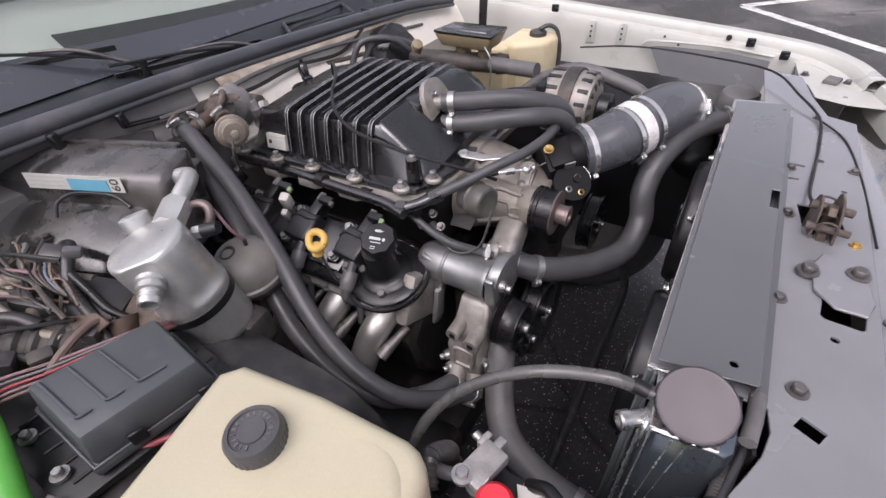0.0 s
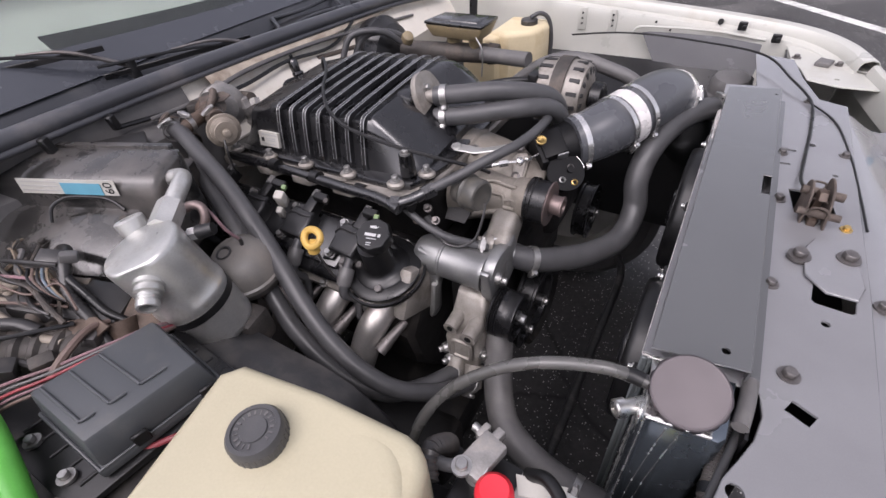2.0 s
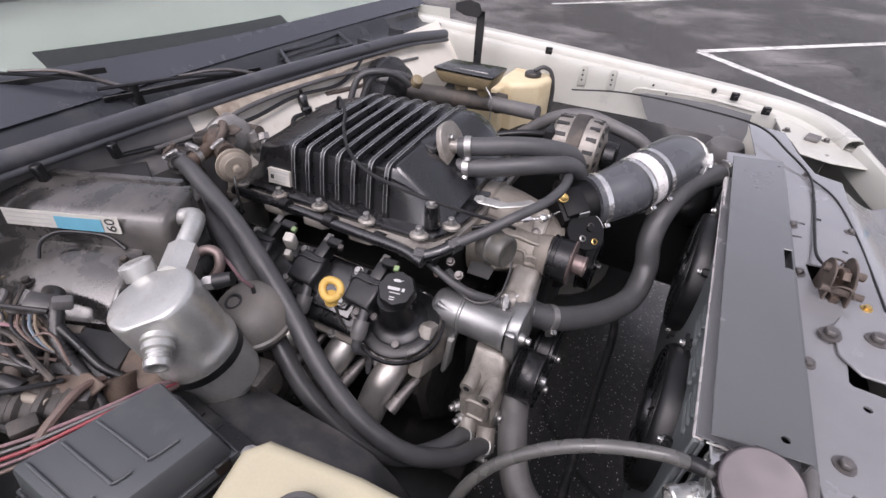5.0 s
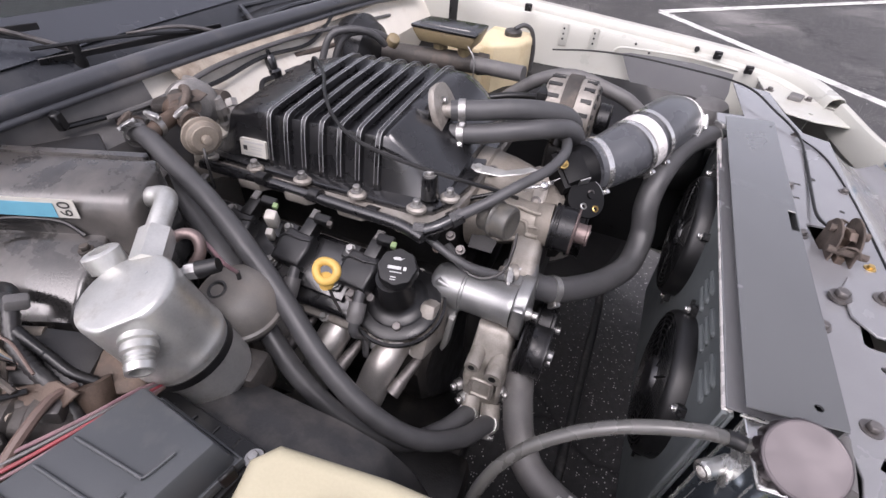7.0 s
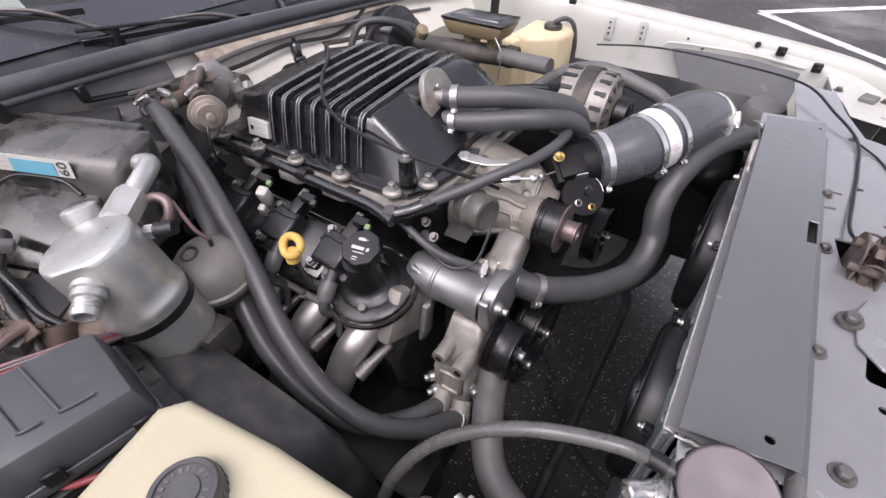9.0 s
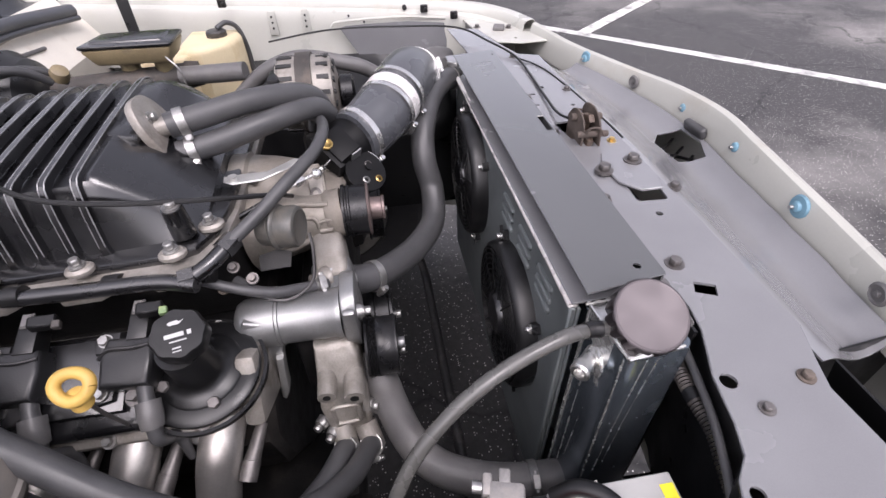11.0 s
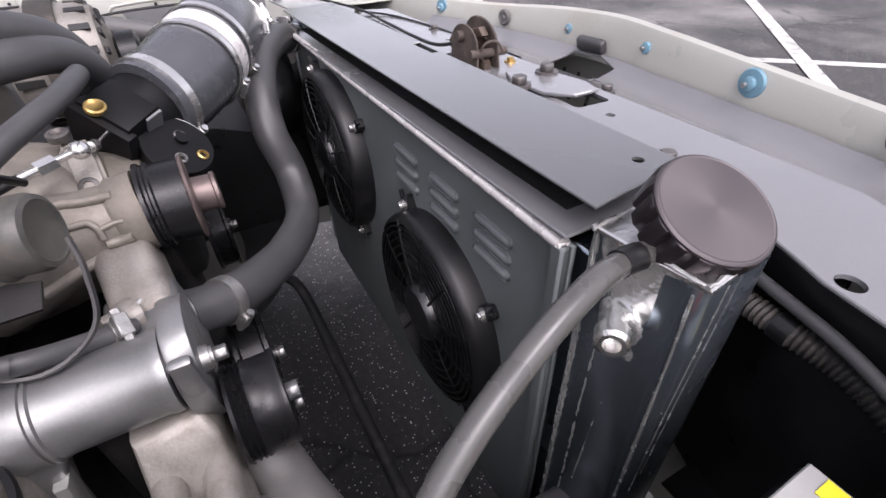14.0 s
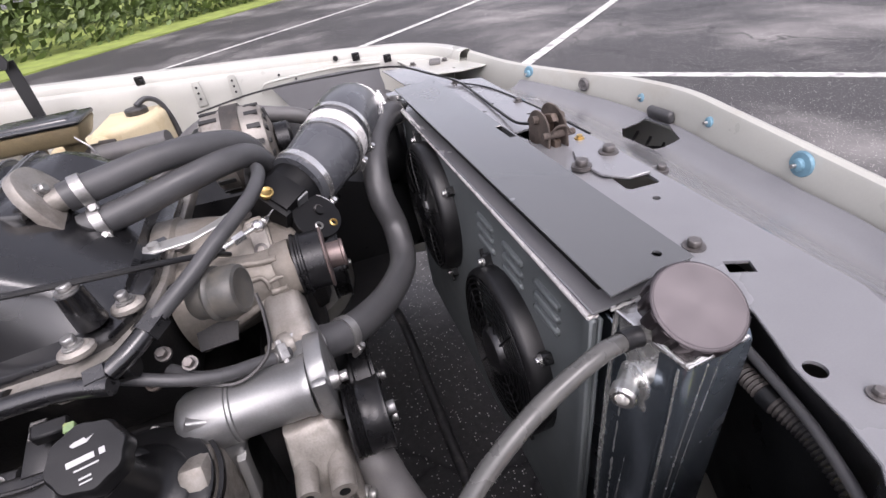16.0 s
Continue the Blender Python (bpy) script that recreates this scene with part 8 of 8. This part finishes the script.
lo = [(-0.545, 1.195, 0.895), (-0.535, 1.262, 0.895), (-0.408, 1.262, 0.895), (-0.408, 1.19, 0.895)]
hi = [(-0.562, 1.185, 0.928), (-0.548, 1.272, 0.928), (-0.394, 1.275, 0.928), (-0.394, 1.180, 0.928)]
frustum(bm, [Vector(p) for p in lo], [Vector(p) for p in hi], 0.006)
part("reservoir_body", bm, M_amber, rv)
for x in (-0.50, -0.435):
    bm = B()
    cyl(bm, (x, 1.228, 0.862), (x, 1.228, 0.90), 0.017, 0.019, 20)
    part("outlet_neck", bm, M_amber, rv)
bm = B()
frustum(bm, [Vector((x * 1.0, y, 0.928)) for x, y, _ in hi], [Vector((x, y, 0.936)) for x, y, _ in hi], 0.003)
rl = part("lid", bm, M_blackgloss, rv, "flat black lid")
bm = B()
frustum(bm, [Vector((-0.478 + (x + 0.478) * 0.8, 1.228 + (y - 1.228) * 0.72, 0.9355)) for x, y, _ in hi], [Vector((-0.478 + (x + 0.478) * 0.76, 1.228 + (y - 1.228) * 0.66, 0.940)) for x, y, _ in hi], 0.0015)
part("lid_panel", bm, M_blackgloss, rl)
bm = B()
tube(bm, [(-0.41, 1.18, 0.91), (-0.39, 1.175, 0.88), (-0.39, 1.17, 0.82)], 0.0018, 6)
part("retaining_wire", bm, M_steel, rv)
yt = thing("coolant_recovery_tank", (-0.38, 1.45, 0.70), "yellowed plastic recovery tank at the inner fender", "tank")
bm = B()
prism(bm, [(-0.46, 1.36), (-0.40, 1.355), (-0.345, 1.40), (-0.325, 1.46), (-0.335, 1.51), (-0.46, 1.515)], Matrix.Translation((0, 0, 0.68)), 0.192, 0.018, 4)
part("tank_body", bm, M_yellowed, yt)
bm = B()
prism(bm, [(-0.53, 1.33), (-0.43, 1.33), (-0.42, 1.40), (-0.53, 1.41)], Matrix.Translation((0, 0, 0.72)), 0.14, 0.012, 3)
part("side_chamber", bm, M_yellowed, yt)
bm = B()
lathe(bm, (-0.378, 1.448, 0.868), (0, 0, 1), [(0, 0), (0.022, 0), (0.024, 0.004), (0.024, 0.014), (0.021, 0.017), (0, 0.017)], 28)
part("cap", bm, M_dusty, yt)
bm = B()
tube(bm, [(-0.375, 1.45, 0.888), (-0.355, 1.47, 0.895), (-0.335, 1.485, 0.878), (-0.325, 1.49, 0.83), (-0.325, 1.49, 0.77)], 0.006, 10)
part("vent_hose", bm, M_rubber, yt)
bm = B()
tube(bm, [(-0.40, 1.20, 0.865), (-0.33, 1.19, 0.868), (-0.27, 1.18, 0.872)], 0.018, 14)
single("vacuum_hose", bm, M_rubbergrey, "thick grey hose below the brake reservoir", "hose")
bm = B()
tube(bm, [(-0.34, 1.14, 0.78), (-0.303, 1.17, 0.814), (-0.23, 1.17, 0.871), (-0.157, 1.17, 0.893), (-0.078, 1.17, 0.878), (-0.022, 1.17, 0.858), (0.04, 1.18, 0.80)], 0.015, 14)
single("coolant_hose", bm, M_rubbergrey, "grey coolant hose arching behind the alternator", "hose")
bm = B()
tube(bm, [(-0.33, 1.02, 0.86), (-0.26, 1.06, 0.868), (-0.20, 1.10, 0.86)], 0.008, 10)
single("breather_hose", bm, M_black, "thin black breather hose behind the supercharger", "hose")
po = thing("hood_prop", (-0.565, 1.46, 0.86), "black flat hood hinge arm standing at the fender", "hinge arm")
bm = B()
prism(bm, [(-0.012, 0.0), (0.012, 0.0), (0.013, 0.10), (0.011, 0.155), (-0.011, 0.155), (-0.013, 0.10)], frame_of((-0.575, 1.485, 0.86), (1, 0.15, 0), (0.15, -1, 0.12)), 0.005, 0.001, 1)
part("arm", bm, M_black, po)
bm = B()
prism(bm, [(-0.03, -0.012), (0.012, -0.015), (0.02, 0.0), (0.012, 0.022), (-0.02, 0.03), (-0.06, 0.02), (-0.06, 0.0)], frame_of((-0.585, 1.475, 1.015), (1, 0.15, 0), (0.15, -1, 0.12)), 0.006, 0.001, 1)
part("hinge_head", bm, M_black, po)

# ---- loose wiring and blower casing on the near side ----
bl = thing("blower_housing", (-0.5, 0.2, 0.78), "grimy ridged blower housing under the wiring", "housing")
bm = B()
axis0, axis1 = Vector((-0.60, 0.115, 0.825)), Vector((-0.425, 0.215, 0.80))
ad = (axis1 - axis0).normalized()
prof = [(0, -0.01), (0.030, -0.01), (0.036, 0.0)]
for k in range(7):
    prof += [(0.036, 0.006 + k * 0.024), (0.040, 0.010 + k * 0.024), (0.040, 0.016 + k * 0.024), (0.035, 0.020 + k * 0.024)]
prof += [(0.030, 0.180), (0.020, 0.190), (0, 0.192)]
lathe(bm, axis0, ad, prof, 28)
part("ridged_drum", bm, M_grimy, bl)
bm = B()
box(bm, (-0.53, 0.225, 0.815), (0.15, 0.07, 0.09), (8, 12, 25), 0.015, 2)
part("side_case", bm, M_dusty, bl)
bm = B()
box(bm, (-0.455, 0.262, 0.80), (0.07, 0.06, 0.07), (20, 10, 40), 0.012, 2)
cyl(bm, (-0.445, 0.235, 0.835), (-0.425, 0.222, 0.80), 0.018, 0.014, 16)
part("drain_boss", bm, M_brownmetal, bl, "brown stained boss")
bm = B()
prism(bm, [(-0.035, -0.012), (0.03, -0.015), (0.045, 0.0), (0.02, 0.014), (-0.03, 0.010)], frame_of((-0.47, 0.20, 0.842), (0.8, 0.5, -0.1), (0.1, -0.4, 0.9)), 0.004, 0.001, 1)
part("bracket_tab", bm, M_brownmetal, bl)
rngc = random.Random(11)
loom = thing("wiring_loom", (-0.5, 0.15, 0.80), "dusty taped engine wiring below the heater box", "wiring loom")
trunk = [(-0.600, 0.262, 0.875), (-0.560, 0.258, 0.893), (-0.532, 0.245, 0.897), (-0.512, 0.225, 0.876), (-0.490, 0.218, 0.858), (-0.462, 0.214, 0.840), (-0.435, 0.205, 0.815), (-0.42, 0.18, 0.79)]
bm = B()
tube(bm, trunk, 0.0085, 14, 8, (0.007, 0.0012))
part("taped_trunk", bm, M_dusty, loom)
bm = B()
tube(bm, [(-0.535, 0.236, 0.892), (-0.508, 0.232, 0.880), (-0.485, 0.232, 0.862), (-0.46, 0.232, 0.845), (-0.44, 0.24, 0.83)], 0.006, 12, 8, (0.006, 0.001))
part("taped_branch", bm, M_black, loom)
for k, m in enumerate((M_tanwire, M_bluewire, M_dusty, M_brownwire, M_black)):
    o = Vector((-0.004 * k, -0.005 - 0.0035 * k, 0.001 * k))
    bm = B()
    tube(bm, [Vector((-0.545, 0.232, 0.893)) + o, Vector((-0.528, 0.222, 0.888)) + o, Vector((-0.512, 0.216, 0.875)) + o * 0.6, Vector((-0.495, 0.215, 0.860))], 0.0017, 7)
    part("wire", bm, m, loom)
for pts, m, r in (([(-0.66, 0.155, 0.885), (-0.61, 0.185, 0.888), (-0.56, 0.205, 0.888), (-0.53, 0.215, 0.886)], M_pink, 0.0022), ([(-0.64, 0.12, 0.87), (-0.58, 0.16, 0.875), (-0.53, 0.19, 0.868), (-0.50, 0.21, 0.858)], M_brownwire, 0.002), ([(-0.60, 0.08, 0.85), (-0.55, 0.11, 0.862), (-0.50, 0.16, 0.86), (-0.475, 0.20, 0.85)], M_black, 0.003), ([(-0.62, 0.20, 0.90), (-0.57, 0.215, 0.904), (-0.53, 0.235, 0.898)], M_dusty, 0.003), ([(-0.57, 0.06, 0.84), (-0.53, 0.09, 0.853), (-0.49, 0.13, 0.848), (-0.455, 0.15, 0.83), (-0.43, 0.19, 0.81)], M_dusty, 0.0045)):
    bm = B()
    tube(bm, pts, r, 8)
    part("wire", bm, m, loom)
for k, (m, r) in enumerate(((M_pink, 0.0020), (M_rubbergrey, 0.0018), (M_redwire, 0.0020), (M_pink, 0.0016), (M_brownwire, 0.0020))):
    o = Vector((0.006 * k, -0.004 * k, -0.002 * k))
    bm = B()
    tube(bm, [Vector((-0.495, 0.085, 0.825)) + o * 1.5, Vector((-0.470, 0.110, 0.840)) + o, Vector((-0.435, 0.150, 0.846)) + o * 0.8, Vector((-0.405, 0.205, 0.846)) + o * 0.5, Vector((-0.395, 0.250, 0.835)) + o * 0.5, Vector((-0.40, 0.29, 0.80))], r, 8)
    part("wire", bm, m, loom)
bm = B()
tube(bm, [(-0.430, 0.130, 0.82), (-0.432, 0.150, 0.842), (-0.437, 0.180, 0.853), (-0.445, 0.205, 0.852), (-0.45, 0.225, 0.84)], [0.005, 0.0055, 0.005, 0.0045, 0.004], 8)
part("flat_strap", bm, M_brownwire, loom, "brown strap")
for p, s, a, m in (((-0.548, 0.240, 0.900), (0.034, 0.020, 0.014), (20, 10, 30), M_dusty), ((-0.525, 0.250, 0.902), (0.020, 0.014, 0.014), (0, 20, 60), M_rubbergrey), ((-0.487, 0.118, 0.848), (0.034, 0.022, 0.022), (10, 20, 50), M_dusty), ((-0.462, 0.150, 0.838), (0.026, 0.018, 0.02), (15, 5, 70), M_grimy), ((-0.500, 0.092, 0.842), (0.020, 0.016, 0.012), (0, 30, 15), M_pink), ((-0.445, 0.198, 0.838), (0.020, 0.018, 0.02), (0, 10, 35), M_bolt)):
    bm = B()
    box(bm, p, s, a, 0.003)
    part("connector", bm, m, loom)
bm = B()
tube(bm, [(-0.655, 0.285, 0.890), (-0.662, 0.298, 0.906), (-0.655, 0.316, 0.913), (-0.630, 0.330, 0.915), (-0.592, 0.347, 0.911), (-0.570, 0.352, 0.895)], 0.0028, 8)
part("wire", bm, M_black, loom)
# loose strands sagging over the case beside the trunk
for k in range(16):
    a = Vector((-0.67 + rngc.uniform(0, 0.05), 0.19 + rngc.uniform(0, 0.06), 0.872 + rngc.uniform(0, 0.020)))
    b = Vector((-0.50 + rngc.uniform(-0.05, 0.04), 0.185 + rngc.uniform(0, 0.055), 0.852 + rngc.uniform(0, 0.016)))
    pts = [a]
    for f in (0.25, 0.5, 0.75):
        pts.append(a.lerp(b, f) + Vector((rngc.uniform(-0.012, 0.012), rngc.uniform(-0.016, 0.016), 0.010 + rngc.uniform(-0.006, 0.010))))
    bm = B()
    tube(bm, pts + [b], rngc.choice((0.0016, 0.0020, 0.0026, 0.0034)), 7)
    part("wire", bm, rngc.choice((M_dusty, M_brownwire, M_grimy, M_grimy, M_tanwire, M_rubbergrey, M_dusty)), loom)
for k in range(7):
    p = (-0.64 + 0.022 * k + rngc.uniform(-0.008, 0.008), 0.20 + rngc.uniform(-0.02, 0.03), 0.876 - 0.003 * k)
    bm = B()
    box(bm, p, (rngc.uniform(0.016, 0.032), rngc.uniform(0.012, 0.018), 0.012), (rngc.uniform(-25, 25), rngc.uniform(-20, 20), rngc.uniform(0, 90)), 0.002, 1)
    part("connector", bm, rngc.choice((M_dusty, M_grimy, M_brownmetal)), loom)
# greasy taped bundles slumped across the blower case
for k in range(9):
    a = Vector((-0.655 + rngc.uniform(0, 0.07), 0.10 + rngc.uniform(0, 0.13), 0.845 + rngc.uniform(0, 0.02)))
    b = a + Vector((rngc.uniform(0.06, 0.15), rngc.uniform(-0.05, 0.07), -rngc.uniform(0.0, 0.03)))
    pts = [a] + [a.lerp(b, f) + Vector((rngc.uniform(-0.012, 0.012), rngc.uniform(-0.014, 0.014), rngc.uniform(0.0, 0.014))) for f in (0.2, 0.4, 0.6, 0.8)] + [b]
    r = rngc.uniform(0.0045, 0.0085)
    bm = B()
    tube(bm, pts, [r * rngc.uniform(0.75, 1.3) for _ in pts], 10, 6)
    part("taped_hose", bm, rngc.choice((M_grimy, M_dusty, M_grimy, M_beige)), loom)
bm = B()
box(bm, (-0.482, 0.552, 0.812), (0.018, 0.018, 0.036), (25, 8, 20), 0.004)
box(bm, (-0.486, 0.545, 0.785), (0.011, 0.012, 0.026), (25, 8, 20), 0.002)
single("white_connector", bm, M_hotwhite, "small dirty white plug between coils", "connector")
